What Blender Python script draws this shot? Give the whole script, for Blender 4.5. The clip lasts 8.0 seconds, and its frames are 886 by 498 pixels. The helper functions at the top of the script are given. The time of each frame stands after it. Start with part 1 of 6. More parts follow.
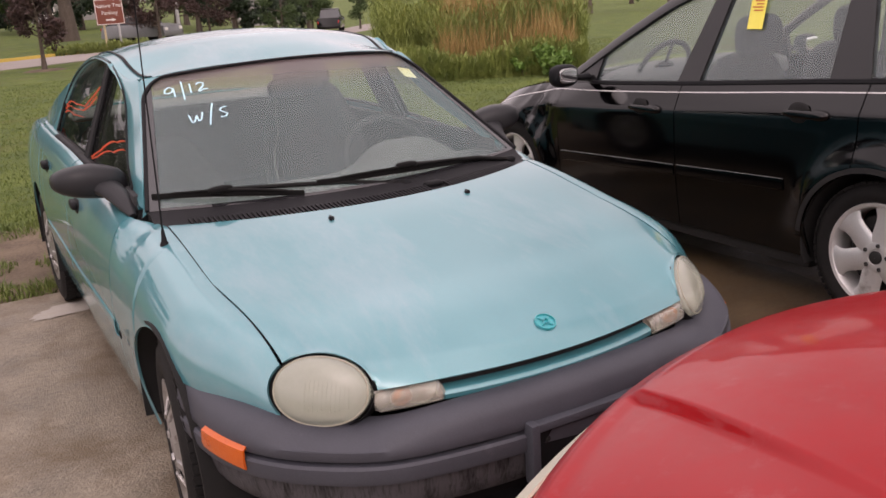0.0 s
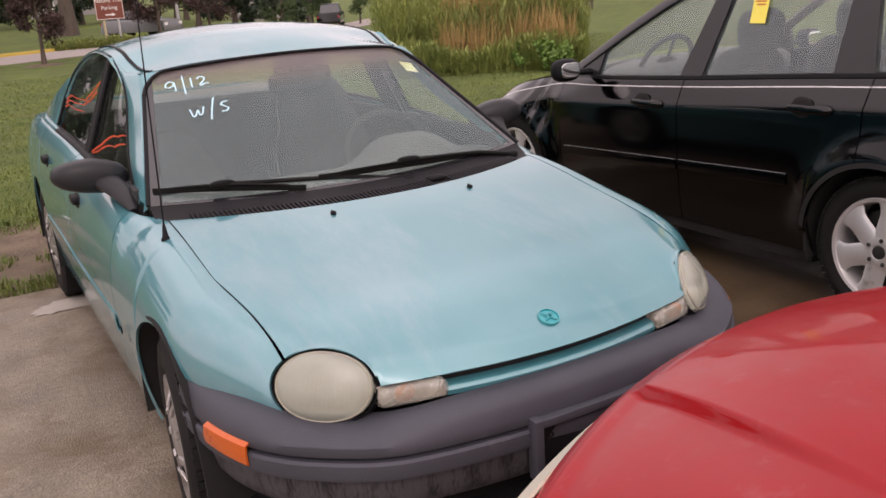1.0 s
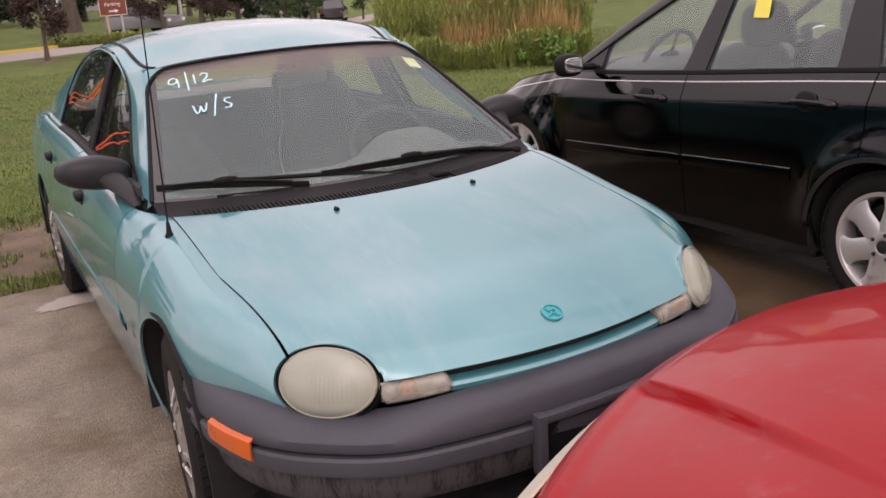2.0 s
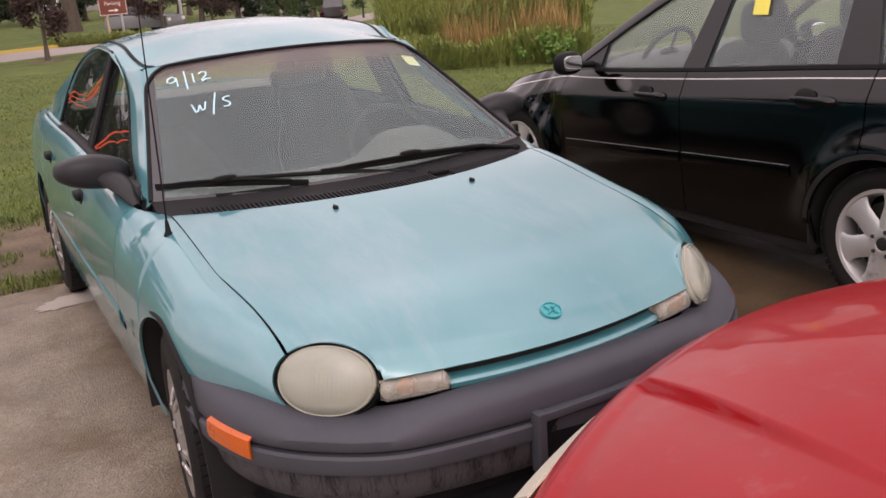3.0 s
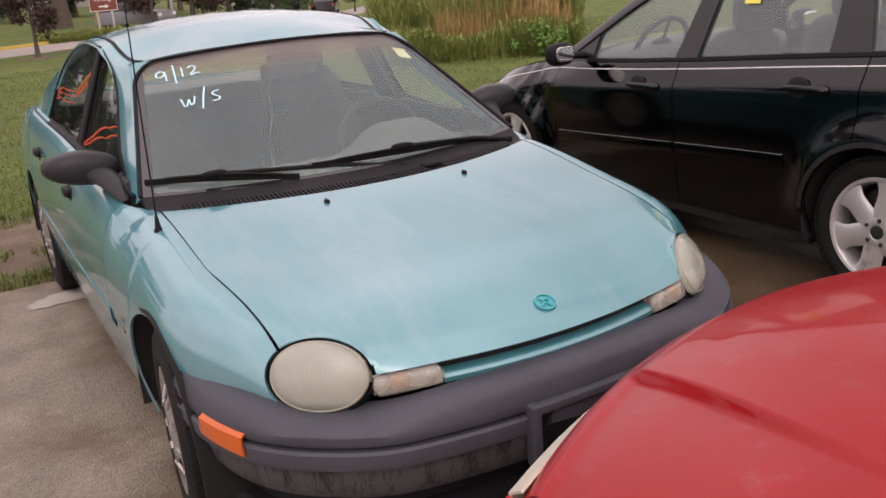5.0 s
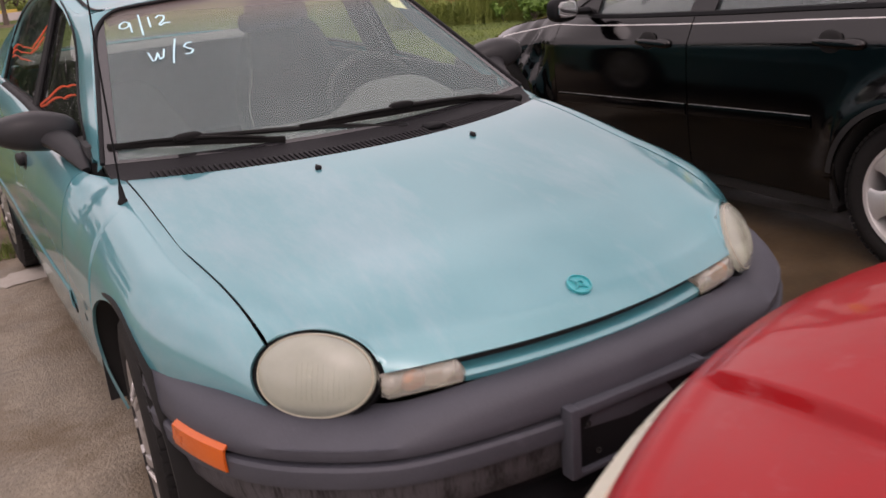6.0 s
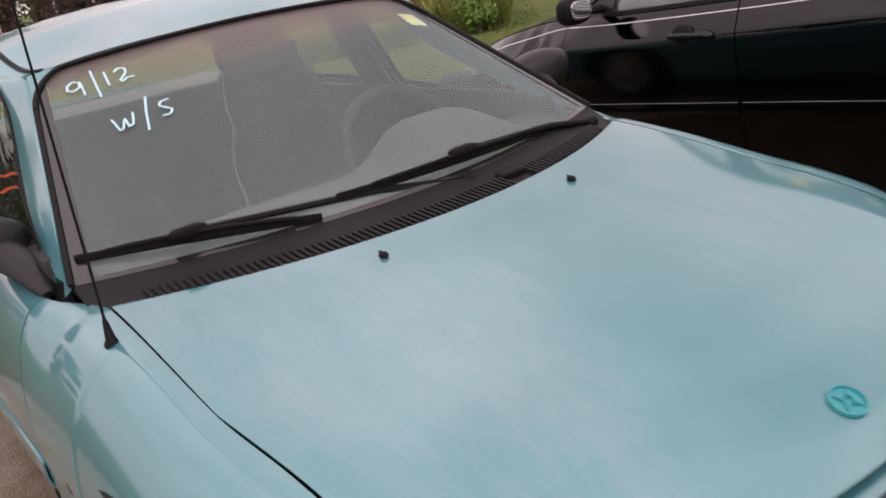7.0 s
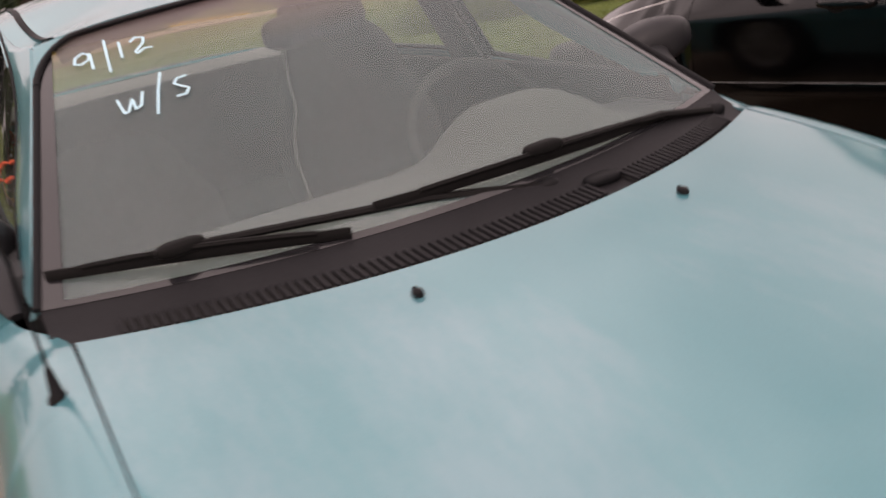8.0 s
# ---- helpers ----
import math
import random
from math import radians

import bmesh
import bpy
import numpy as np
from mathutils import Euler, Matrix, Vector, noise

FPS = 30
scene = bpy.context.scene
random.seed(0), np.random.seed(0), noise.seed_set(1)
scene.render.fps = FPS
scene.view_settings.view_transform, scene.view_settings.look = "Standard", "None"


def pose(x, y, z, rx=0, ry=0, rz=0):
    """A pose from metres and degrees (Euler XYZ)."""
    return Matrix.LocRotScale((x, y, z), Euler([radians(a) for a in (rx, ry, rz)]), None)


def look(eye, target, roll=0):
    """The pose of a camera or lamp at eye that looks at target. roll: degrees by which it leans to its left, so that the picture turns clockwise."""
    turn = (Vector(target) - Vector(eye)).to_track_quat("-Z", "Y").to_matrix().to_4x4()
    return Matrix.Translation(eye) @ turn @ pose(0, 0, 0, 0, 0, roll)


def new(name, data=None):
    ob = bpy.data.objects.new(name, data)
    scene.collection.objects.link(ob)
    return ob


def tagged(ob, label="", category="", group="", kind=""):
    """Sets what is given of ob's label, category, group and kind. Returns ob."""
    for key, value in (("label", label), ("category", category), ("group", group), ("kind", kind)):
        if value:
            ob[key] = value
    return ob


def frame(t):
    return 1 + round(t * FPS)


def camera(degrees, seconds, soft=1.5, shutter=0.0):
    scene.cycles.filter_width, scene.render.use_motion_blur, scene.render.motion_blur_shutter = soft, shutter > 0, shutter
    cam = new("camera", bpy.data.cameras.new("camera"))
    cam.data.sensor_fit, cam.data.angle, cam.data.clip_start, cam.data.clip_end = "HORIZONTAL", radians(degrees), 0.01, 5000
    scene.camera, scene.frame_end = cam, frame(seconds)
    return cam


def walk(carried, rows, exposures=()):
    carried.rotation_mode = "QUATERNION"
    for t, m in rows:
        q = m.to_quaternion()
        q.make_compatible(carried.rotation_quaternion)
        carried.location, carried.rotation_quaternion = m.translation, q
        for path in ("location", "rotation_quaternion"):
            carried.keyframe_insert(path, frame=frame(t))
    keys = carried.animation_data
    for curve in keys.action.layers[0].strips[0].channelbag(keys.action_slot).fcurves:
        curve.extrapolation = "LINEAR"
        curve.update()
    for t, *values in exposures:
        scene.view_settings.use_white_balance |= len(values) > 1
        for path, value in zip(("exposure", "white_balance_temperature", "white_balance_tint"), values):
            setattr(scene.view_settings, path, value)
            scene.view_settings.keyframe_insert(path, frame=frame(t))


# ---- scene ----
cam = camera(52.1, 8.0, soft=1.6, shutter=0.35)
# seconds, eye, target, roll
PATH = [
    (0, (-1.236, -2.416, 1.507), (-0.315, -0.735, 0.938), -3.9),
    (0.5, (-1.241, -2.415, 1.497), (-0.32, -0.733, 0.928), -3.8),
    (1, (-1.237, -2.402, 1.503), (-0.318, -0.723, 0.924), -3.9),
    (1.5, (-1.238, -2.402, 1.505), (-0.324, -0.722, 0.919), -4.0),
    (3, (-1.232, -2.405, 1.502), (-0.324, -0.724, 0.911), -4.3),
    (3.5, (-1.233, -2.405, 1.507), (-0.321, -0.728, 0.911), -4.2),
    (4, (-1.233, -2.411, 1.503), (-0.321, -0.733, 0.908), -4.4),
    (5.3, (-1.202, -2.367, 1.485), (-0.286, -0.698, 0.871), -4.8),
    (5.5, (-1.175, -2.318, 1.461), (-0.26, -0.653, 0.835), -4.5),
    (5.7, (-1.158, -2.245, 1.439), (-0.241, -0.589, 0.793), -4.4),
    (6, (-1.128, -2.064, 1.403), (-0.188, -0.431, 0.732), -4.8),
    (6.2, (-1.13, -1.903, 1.4), (-0.178, -0.279, 0.725), -5.9),
    (6.5, (-1.082, -1.68, 1.378), (-0.087, -0.082, 0.702), -8.2),
    (6.7, (-1.041, -1.511, 1.354), (-0.009, 0.073, 0.703), -8.8),
    (7, (-1.019, -1.293, 1.364), (0.02, 0.289, 0.719), -10.8),
    (7.2, (-1.033, -1.173, 1.343), (0.02, 0.403, 0.703), -11.8),
    (7.5, (-0.978, -1.075, 1.351), (0.032, 0.516, 0.681), -14.2),
    (7.7, (-0.907, -1.028, 1.336), (0.036, 0.598, 0.654), -14.7),
    (7.9, (-0.784, -0.993, 1.306), (0.06, 0.693, 0.639), -13.5),
    (8, (-0.693, -0.98, 1.295), (0.109, 0.73, 0.636), -11.4),
]
walk(cam, [(t, look(eye, target, roll)) for t, eye, target, roll in PATH], exposures=[(0.0, 0.0, 7300, 32), (5.5, 0.0, 7300, 32), (6.0, -0.09, 7300, 32), (7.0, -0.18, 7350, 32), (7.5, -0.20, 7350, 32), (8.0, -0.18, 7800, 34)])

# ---- light: overcast sky, a wide weak sun ----
SUN_UP, SUN_TURN = 48.0, 200.0
world = bpy.data.worlds.new("overcast_sky")
world.use_nodes = True
scene.world = world
wn, wl = world.node_tree.nodes, world.node_tree.links
sky = wn.new("ShaderNodeTexSky")
sky.sky_type = "NISHITA"
sky.sun_disc = False
sky.sun_elevation, sky.sun_rotation = radians(SUN_UP), radians(SUN_TURN)
sky.air_density, sky.dust_density, sky.ozone_density = 1.0, 6.0, 1.0
grey = wn.new("ShaderNodeHueSaturation")
grey.inputs["Saturation"].default_value = 0.22
cloud_co = wn.new("ShaderNodeTexCoord")
cloud = wn.new("ShaderNodeTexNoise")
cloud.inputs["Scale"].default_value, cloud.inputs["Detail"].default_value = 2.2, 5.0
cloud_map = wn.new("ShaderNodeMapRange")
cloud_map.inputs["From Min"].default_value, cloud_map.inputs["From Max"].default_value = 0.3, 0.7
cloud_map.inputs["To Min"].default_value, cloud_map.inputs["To Max"].default_value = 0.6, 1.4
veil = wn.new("ShaderNodeMix")
veil.data_type, veil.blend_type = "RGBA", "MULTIPLY"
veil.inputs["Factor"].default_value = 1.0
wl.new(cloud_co.outputs["Generated"], cloud.inputs["Vector"])
wl.new(cloud.outputs["Fac"], cloud_map.inputs["Value"])
wl.new(sky.outputs["Color"], grey.inputs["Color"])
wl.new(cloud_map.outputs["Result"], veil.inputs[7])
layer = wn.new("ShaderNodeMix")
layer.data_type = "RGBA"
layer.inputs["Factor"].default_value = 0.82
layer.inputs[7].default_value = (4.22, 4.32, 4.47, 1)
wl.new(grey.outputs["Color"], layer.inputs[6])
wl.new(layer.outputs[2], veil.inputs[6])
# overcast: the zenith is brighter than the horizon
sep_up = wn.new("ShaderNodeSeparateXYZ")
wl.new(cloud_co.outputs["Generated"], sep_up.inputs["Vector"])
rise = wn.new("ShaderNodeMapRange")
rise.inputs["From Min"].default_value, rise.inputs["From Max"].default_value = 0.0, 1.0
rise.inputs["To Min"].default_value, rise.inputs["To Max"].default_value = 0.84, 1.22
wl.new(sep_up.outputs["Z"], rise.inputs["Value"])
dome = wn.new("ShaderNodeMix")
dome.data_type, dome.blend_type = "RGBA", "MULTIPLY"
dome.inputs["Factor"].default_value = 1.0
wl.new(veil.outputs[2], dome.inputs[6])
wl.new(rise.outputs["Result"], dome.inputs[7])
wl.new(dome.outputs[2], wn["Background"].inputs["Color"])
wn["Background"].inputs["Strength"].default_value = 0.15 * 1.78

sun_data = bpy.data.lights.new("sun", "SUN")
sun_data.energy, sun_data.angle, sun_data.color = 0.4, radians(120), (1.0, 0.95, 0.88)
sun = new("sun", sun_data)
sun.matrix_world = look((0, 0, 0), (-math.sin(radians(SUN_TURN)) * math.cos(radians(SUN_UP)), -math.cos(radians(SUN_TURN)) * math.cos(radians(SUN_UP)), -math.sin(radians(SUN_UP))))


# ---- materials ----
def node(m, kind, **values):
    n = m.node_tree.nodes.new("ShaderNode" + kind)
    for k, v in values.items():
        n.inputs[k.replace("_", " ")].default_value = v
    return n


def tie(m, a, out, b, inp):
    m.node_tree.links.new(a.outputs[out], b.inputs[inp])


def ramp(m, stops):
    n = m.node_tree.nodes.new("ShaderNodeValToRGB")
    e = n.color_ramp.elements
    while len(e) < len(stops):
        e.new(0.5)
    for i, (p, c) in enumerate(stops):
        e[i].position, e[i].color = p, (*c, 1)
    return n


def surface(name, dark, light, rough=0.5, rough2=None, metal=0.0, grain=40.0, stain=3.0, bump=0.1, bump_scale=None, coat=0.0, coat_rough=0.03, coat_ior=1.5, specular=0.5, dirt=None, dirt_at=0.62, stretch=(1, 1, 1), bump_dist=0.01, contrast=(0.3, 0.7)):
    """A plain surface with two scales of variation: grain and stains, optional dirt patches, fine relief."""
    m = bpy.data.materials.new(name)
    m.use_nodes = True
    b = m.node_tree.nodes["Principled BSDF"]
    co = node(m, "TexCoord")
    mp = node(m, "Mapping", Scale=stretch)
    tie(m, co, "Object", mp, "Vector")
    big = node(m, "TexNoise", Scale=stain, Detail=6.0, Roughness=0.6)
    fine = node(m, "TexNoise", Scale=grain, Detail=4.0, Roughness=0.65)
    tie(m, mp, "Vector", big, "Vector")
    tie(m, mp, "Vector", fine, "Vector")
    mix = node(m, "Math")
    mix.operation = "MULTIPLY_ADD"
    mix.inputs[1].default_value = 0.45
    half = node(m, "Math")
    half.operation = "MULTIPLY"
    half.inputs[1].default_value = 0.55
    tie(m, big, "Fac", half, 0)
    tie(m, fine, "Fac", mix, 0)
    tie(m, half, 0, mix, 2)
    col = ramp(m, [(contrast[0], dark), (contrast[1], light)])
    tie(m, mix, 0, col, "Fac")
    out = col
    if dirt:
        spots = node(m, "TexNoise", Scale=stain * 0.7, Detail=8.0, Roughness=0.7, Distortion=0.15)
        tie(m, mp, "Vector", spots, "Vector")
        edge = ramp(m, [(dirt_at - 0.08, (0, 0, 0)), (dirt_at + 0.08, (1, 1, 1))])
        tie(m, spots, "Fac", edge, "Fac")
        mx = m.node_tree.nodes.new("ShaderNodeMix")
        mx.data_type = "RGBA"
        m.node_tree.links.new(edge.outputs["Color"], mx.inputs["Factor"])
        m.node_tree.links.new(col.outputs["Color"], mx.inputs[6])
        mx.inputs[7].default_value = (*dirt, 1)
        m.node_tree.links.new(mx.outputs[2], b.inputs["Base Color"])
    else:
        tie(m, out, "Color", b, "Base Color")
    rr = node(m, "MapRange", To_Min=rough, To_Max=rough2 if rough2 is not None else min(1, rough + 0.12))
    rr.inputs["From Min"].default_value, rr.inputs["From Max"].default_value = 0.3, 0.7
    tie(m, big, "Fac", rr, "Value")
    tie(m, rr, "Result", b, "Roughness")
    b.inputs["Metallic"].default_value = metal
    b.inputs["Coat Weight"].default_value = coat
    b.inputs["Coat Roughness"].default_value = coat_rough
    b.inputs["Coat IOR"].default_value = coat_ior
    b.inputs["Specular IOR Level"].default_value = specular
    if bump:
        bp = node(m, "Bump", Strength=bump, Distance=bump_dist)
        rel = fine
        if bump_scale:
            rel = node(m, "TexNoise", Scale=bump_scale, Detail=3.0)
            tie(m, mp, "Vector", rel, "Vector")
        tie(m, rel, "Fac", bp, "Height")
        tie(m, bp, "Normal", b, "Normal")
    return m


def glass(name, tint, haze=0.0, haze_col=(0.5, 0.5, 0.5), rough=0.0, band=None, mirror=0.07):
    """A thin pane: tinted see-through, mirror by Fresnel, a film of dust and painted sky veil."""
    m = bpy.data.materials.new(name)
    m.use_nodes = True
    nt = m.node_tree
    nt.nodes.remove(nt.nodes["Principled BSDF"])
    o = nt.nodes["Material Output"]
    clear = node(m, "BsdfTransparent", Color=(*tint, 1))
    if band:
        co = node(m, "TexCoord")
        sep = node(m, "SeparateXYZ")
        tie(m, co, "Object", sep, "Vector")
        mr = node(m, "MapRange")
        mr.inputs["From Min"].default_value, mr.inputs["From Max"].default_value = band[0], band[1]
        tie(m, sep, "Z", mr, "Value")
        cr = ramp(m, [(0.0, tint), (0.45, band[2]), (1.0, band[3])])
        tie(m, mr, "Result", cr, "Fac")
        tie(m, cr, "Color", clear, "Color")
    gloss = node(m, "BsdfGlossy", Roughness=rough)
    fres = node(m, "LayerWeight", Blend=0.5)
    p5 = node(m, "Math")
    p5.operation, p5.inputs[1].default_value = "POWER", 5.0
    lift = node(m, "MapRange", To_Min=mirror, To_Max=1.0)
    tie(m, fres, "Facing", p5, 0)
    tie(m, p5, 0, lift, "Value")
    a = node(m, "MixShader")
    tie(m, lift, "Result", a, "Fac")
    tie(m, clear, "BSDF", a, 1)
    tie(m, gloss, "BSDF", a, 2)
    last = a
    if haze:
        co2 = node(m, "TexCoord")
        nz = node(m, "TexNoise", Scale=5.0, Detail=7.0, Roughness=0.65)
        tie(m, co2, "Object", nz, "Vector")
        hz = node(m, "MapRange", To_Min=haze * 0.85, To_Max=haze * 1.15)
        hz.inputs["From Min"].default_value, hz.inputs["From Max"].default_value = 0.3, 0.7
        tie(m, nz, "Fac", hz, "Value")
        dust = node(m, "BsdfDiffuse", Color=(*haze_col, 1))
        if band:  # the dyed strip scatters more light, in its own colour
            film = ramp(m, [(0.0, haze_col), (0.6, (0.46, 0.40, 0.36)), (1.0, (0.40, 0.30, 0.31))])
            tie(m, mr, "Result", film, "Fac")
            tie(m, film, "Color", dust, "Color")
            more = node(m, "Math")
            more.operation, more.inputs[1].default_value = "MULTIPLY_ADD", 0.08
            tie(m, mr, "Result", more, 0)
            tie(m, hz, "Result", more, 2)
            hz = more
        b = node(m, "MixShader")
        tie(m, hz, 0, b, "Fac")
        tie(m, a, "Shader", b, 1)
        tie(m, dust, "BSDF", b, 2)
        last = b
    tie(m, last, "Shader", o, "Surface")
    return m


def lens(name, tint, rough, cloudy):
    """Thick aged plastic: glossy coat over a cloudy, slightly see-through body."""
    m = surface(name, [c * 0.9 for c in tint], tint, rough=rough, grain=60, stain=9, bump=0.05, coat=0.8, coat_rough=0.12)
    b = m.node_tree.nodes["Principled BSDF"]
    b.inputs["Transmission Weight"].default_value = 1 - cloudy
    b.inputs["IOR"].default_value = 1.3
    return m


TEAL = surface("teal_metallic_paint", (0.036, 0.228, 0.268), (0.068, 0.284, 0.322), rough=0.36, rough2=0.46, metal=0.3, grain=300, stain=1.6, bump=0.012, coat=1.0, coat_rough=0.09, coat_ior=2.0, stretch=(2.6, 0.8, 1.6), dirt=(0.115, 0.29, 0.335), dirt_at=0.56)
TEAL_DEEP = surface("teal_enamel_badge", (0.0, 0.24, 0.28), (0.0, 0.34, 0.37), rough=0.25, grain=80, bump=0.02, coat=0.6)
GREY_PLASTIC = surface("weathered_grey_bumper_plastic", (0.043, 0.0450, 0.056), (0.066, 0.069, 0.084), rough=0.48, rough2=0.6, grain=260, stain=5, bump=0.06, specular=0.32, dirt=(0.11, 0.11, 0.125), dirt_at=0.66)
VALANCE = surface("dirty_ribbed_valance_plastic", (0.010, 0.0095, 0.011), (0.066, 0.063, 0.070), rough=0.6, grain=110, stain=22, bump=0.4, stretch=(1.5, 1.5, 0.05), contrast=(0.38, 0.52), specular=0.35)
BLACK_PLASTIC = surface("black_trim_plastic", (0.007, 0.0074, 0.0084), (0.013, 0.0135, 0.015), rough=0.45, rough2=0.6, grain=300, stain=6, bump=0.05, specular=0.12)
WIPER_BLACK = surface("black_wiper_metal", (0.006, 0.006, 0.006), (0.012, 0.012, 0.012), rough=0.5, grain=200, bump=0.03, specular=0.08)
COWL_PLASTIC = surface("faded_cowl_plastic", (0.010, 0.0102, 0.0118), (0.020, 0.0203, 0.0225), specular=0.16, rough=0.45, rough2=0.6, grain=200, stain=7, bump=0.08)
FRIT = surface("windscreen_ceramic_edge", (0.012, 0.0122, 0.014), (0.019, 0.0195, 0.0215), rough=0.12, rough2=0.2, grain=50, bump=0.0, coat=0.5)
RUBBER = surface("tyre_rubber", (0.007, 0.007, 0.0075), (0.020, 0.019, 0.018), rough=0.7, rough2=0.85, grain=120, stain=7, bump=0.15, specular=0.2)
# near-black colour stands in for the shade inside wells, slots and recesses
HOLLOW = surface("cavity_shade_black", (0.006, 0.006, 0.006), (0.012, 0.012, 0.012), rough=0.9, bump=0.05)
STEEL_RIM = surface("scuffed_silver_wheel_cover", (0.30, 0.29, 0.28), (0.46, 0.45, 0.44), rough=0.3, rough2=0.45, metal=0.6, grain=80, stain=14, bump=0.06, dirt=(0.10, 0.075, 0.055), dirt_at=0.58)
ALLOY = surface("silver_alloy", (0.60, 0.60, 0.59), (0.72, 0.72, 0.71), rough=0.28, rough2=0.4, metal=0.5, grain=120, stain=8, bump=0.04, dirt=(0.22, 0.19, 0.16), dirt_at=0.68)
CHROME = surface("chrome", (0.7, 0.7, 0.7), (0.8, 0.8, 0.8), rough=0.12, metal=1.0, grain=50, bump=0.02)
REFLECTOR = surface("headlight_reflector", (0.7, 0.69, 0.64), (0.8, 0.79, 0.74), rough=0.25, metal=0.8, grain=30, bump=0.1)
HEADLIGHT_LENS = lens("yellowed_headlight_lens", (0.62, 0.66, 0.56), 0.08, 0.42)
SIGNAL_LENS = lens("clouded_signal_lens", (0.84, 0.83, 0.74), 0.06, 0.20)
AMBER_BULB = surface("amber_bulb_glow_free", (0.42, 0.15, 0.05), (0.52, 0.20, 0.07), rough=0.4, bump=0.05)
ORANGE_LENS = surface("orange_marker_lens", (0.52, 0.075, 0.0), (0.62, 0.115, 0.002), rough=0.25, grain=220, stain=14, bump=0.25, coat=0.6, coat_rough=0.08)
RED_LENS = surface("red_tail_lens", (0.35, 0.01, 0.01), (0.45, 0.02, 0.015), rough=0.2, grain=150, bump=0.15, coat=0.7)
# the blue-green haze is dust plus the sky's reflected veil put into colour
WINDSCREEN = glass("dusty_sky_veiled_windscreen_glass", (0.92, 0.96, 0.93), haze=0.105, haze_col=(0.28, 0.49, 0.50), rough=0.3, mirror=0.10, band=(1.145, 1.25, (0.82, 0.76, 0.55), (0.42, 0.32, 0.33)))
SIDE_GLASS = glass("tinted_side_glass", (0.78, 0.84, 0.80), haze=0.012, haze_col=(0.3, 0.3, 0.3))
REAR_GLASS = glass("pale_green_cabin_glass", (0.93, 0.97, 0.93), haze=0.012, haze_col=(0.3, 0.3, 0.3))
MIRROR_SHELL = surface("satin_black_mirror_shell", (0.012, 0.0126, 0.0145), (0.018, 0.0186, 0.021), rough=0.34, rough2=0.44, grain=200, stain=6, bump=0.03, specular=0.32)
CLEAR_INNER = bpy.data.materials.new("clear_glass_inner_face")
CLEAR_INNER.use_nodes = True
CLEAR_INNER.node_tree.nodes.remove(CLEAR_INNER.node_tree.nodes["Principled BSDF"])
tie(CLEAR_INNER, node(CLEAR_INNER, "BsdfTransparent", Color=(0.98, 0.99, 0.98, 1)), "BSDF", CLEAR_INNER.node_tree.nodes["Material Output"], "Surface")
DROPS = surface("rain_drops", (0.16, 0.17, 0.17), (0.24, 0.25, 0.25), rough=0.1, bump=0.0, coat=0.8)
# bluish haze here also paints reflected sky over the panes
CLEAR_GLASS = glass("green_tinted_car_glass", (0.96, 0.985, 0.965), haze=0.11, haze_col=(0.38, 0.52, 0.56), rough=0.25, mirror=0.13)
MIRROR_GLASS = surface("mirror_glass", (0.85, 0.86, 0.87), (0.9, 0.9, 0.9), rough=0.02, rough2=0.04, metal=1.0, bump=0.0)
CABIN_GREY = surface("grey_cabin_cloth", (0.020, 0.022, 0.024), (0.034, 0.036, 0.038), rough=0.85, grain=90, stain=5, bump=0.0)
CABIN_PIPING = surface("pale_seat_piping", (0.11, 0.11, 0.11), (0.15, 0.15, 0.15), rough=0.7, grain=300, bump=0.1)
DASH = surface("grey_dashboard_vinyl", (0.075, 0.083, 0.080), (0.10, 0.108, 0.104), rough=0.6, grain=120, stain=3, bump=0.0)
HEADLINER = surface("grey_headliner_cloth", (0.13, 0.125, 0.12), (0.17, 0.165, 0.16), rough=0.9, grain=400, bump=0.15)
WHITE_INK = surface("pale_blue_window_marker", (0.38, 0.66, 0.76), (0.52, 0.76, 0.83), rough=0.6, grain=160, stain=30, bump=0.1)
RED_INK = surface("red_orange_window_marker", (0.62, 0.08, 0.03), (0.8, 0.13, 0.05), rough=0.6, grain=160, stain=30, bump=0.1)
YELLOW_PAPER = surface("yellow_paper_tag", (0.78, 0.68, 0.10), (0.86, 0.77, 0.16), rough=0.7, grain=50, bump=0.04)
PALE_YELLOW = surface("pale_yellow_sticker", (0.68, 0.74, 0.40), (0.76, 0.82, 0.50), rough=0.7, grain=50, bump=0.04)
RED_PRINT = surface("red_brown_print", (0.5, 0.12, 0.03), (0.55, 0.16, 0.05), rough=0.7, bump=0.0)
BLACK_PAINT = surface("black_car_paint", (0.0005, 0.0005, 0.0007), (0.0009, 0.0009, 0.0012), rough=0.4, metal=0.0, grain=700, stain=2, bump=0.0, specular=0.0, coat=1.0, coat_rough=0.10, coat_ior=1.52)
BLACK_TRIM = surface("satin_black_window_frame", (0.0035, 0.0035, 0.004), (0.006, 0.006, 0.007), rough=0.4, grain=200, stain=3, bump=0.02, specular=0.3, coat=0.6, coat_rough=0.15)
BLACK_CLAD = surface("dusty_black_sill", (0.008, 0.008, 0.009), (0.024, 0.023, 0.022), rough=0.55, grain=90, stain=6, bump=0.12)
SILL_DUST = surface("dust_on_black_sill", (0.03, 0.029, 0.028), (0.13, 0.125, 0.12), rough=0.8, grain=60, stain=9, bump=0.1, contrast=(0.40, 0.62))
PINSTRIPE = surface("white_pinstripe", (0.62, 0.60, 0.60), (0.7, 0.68, 0.68), rough=0.3, bump=0.0)
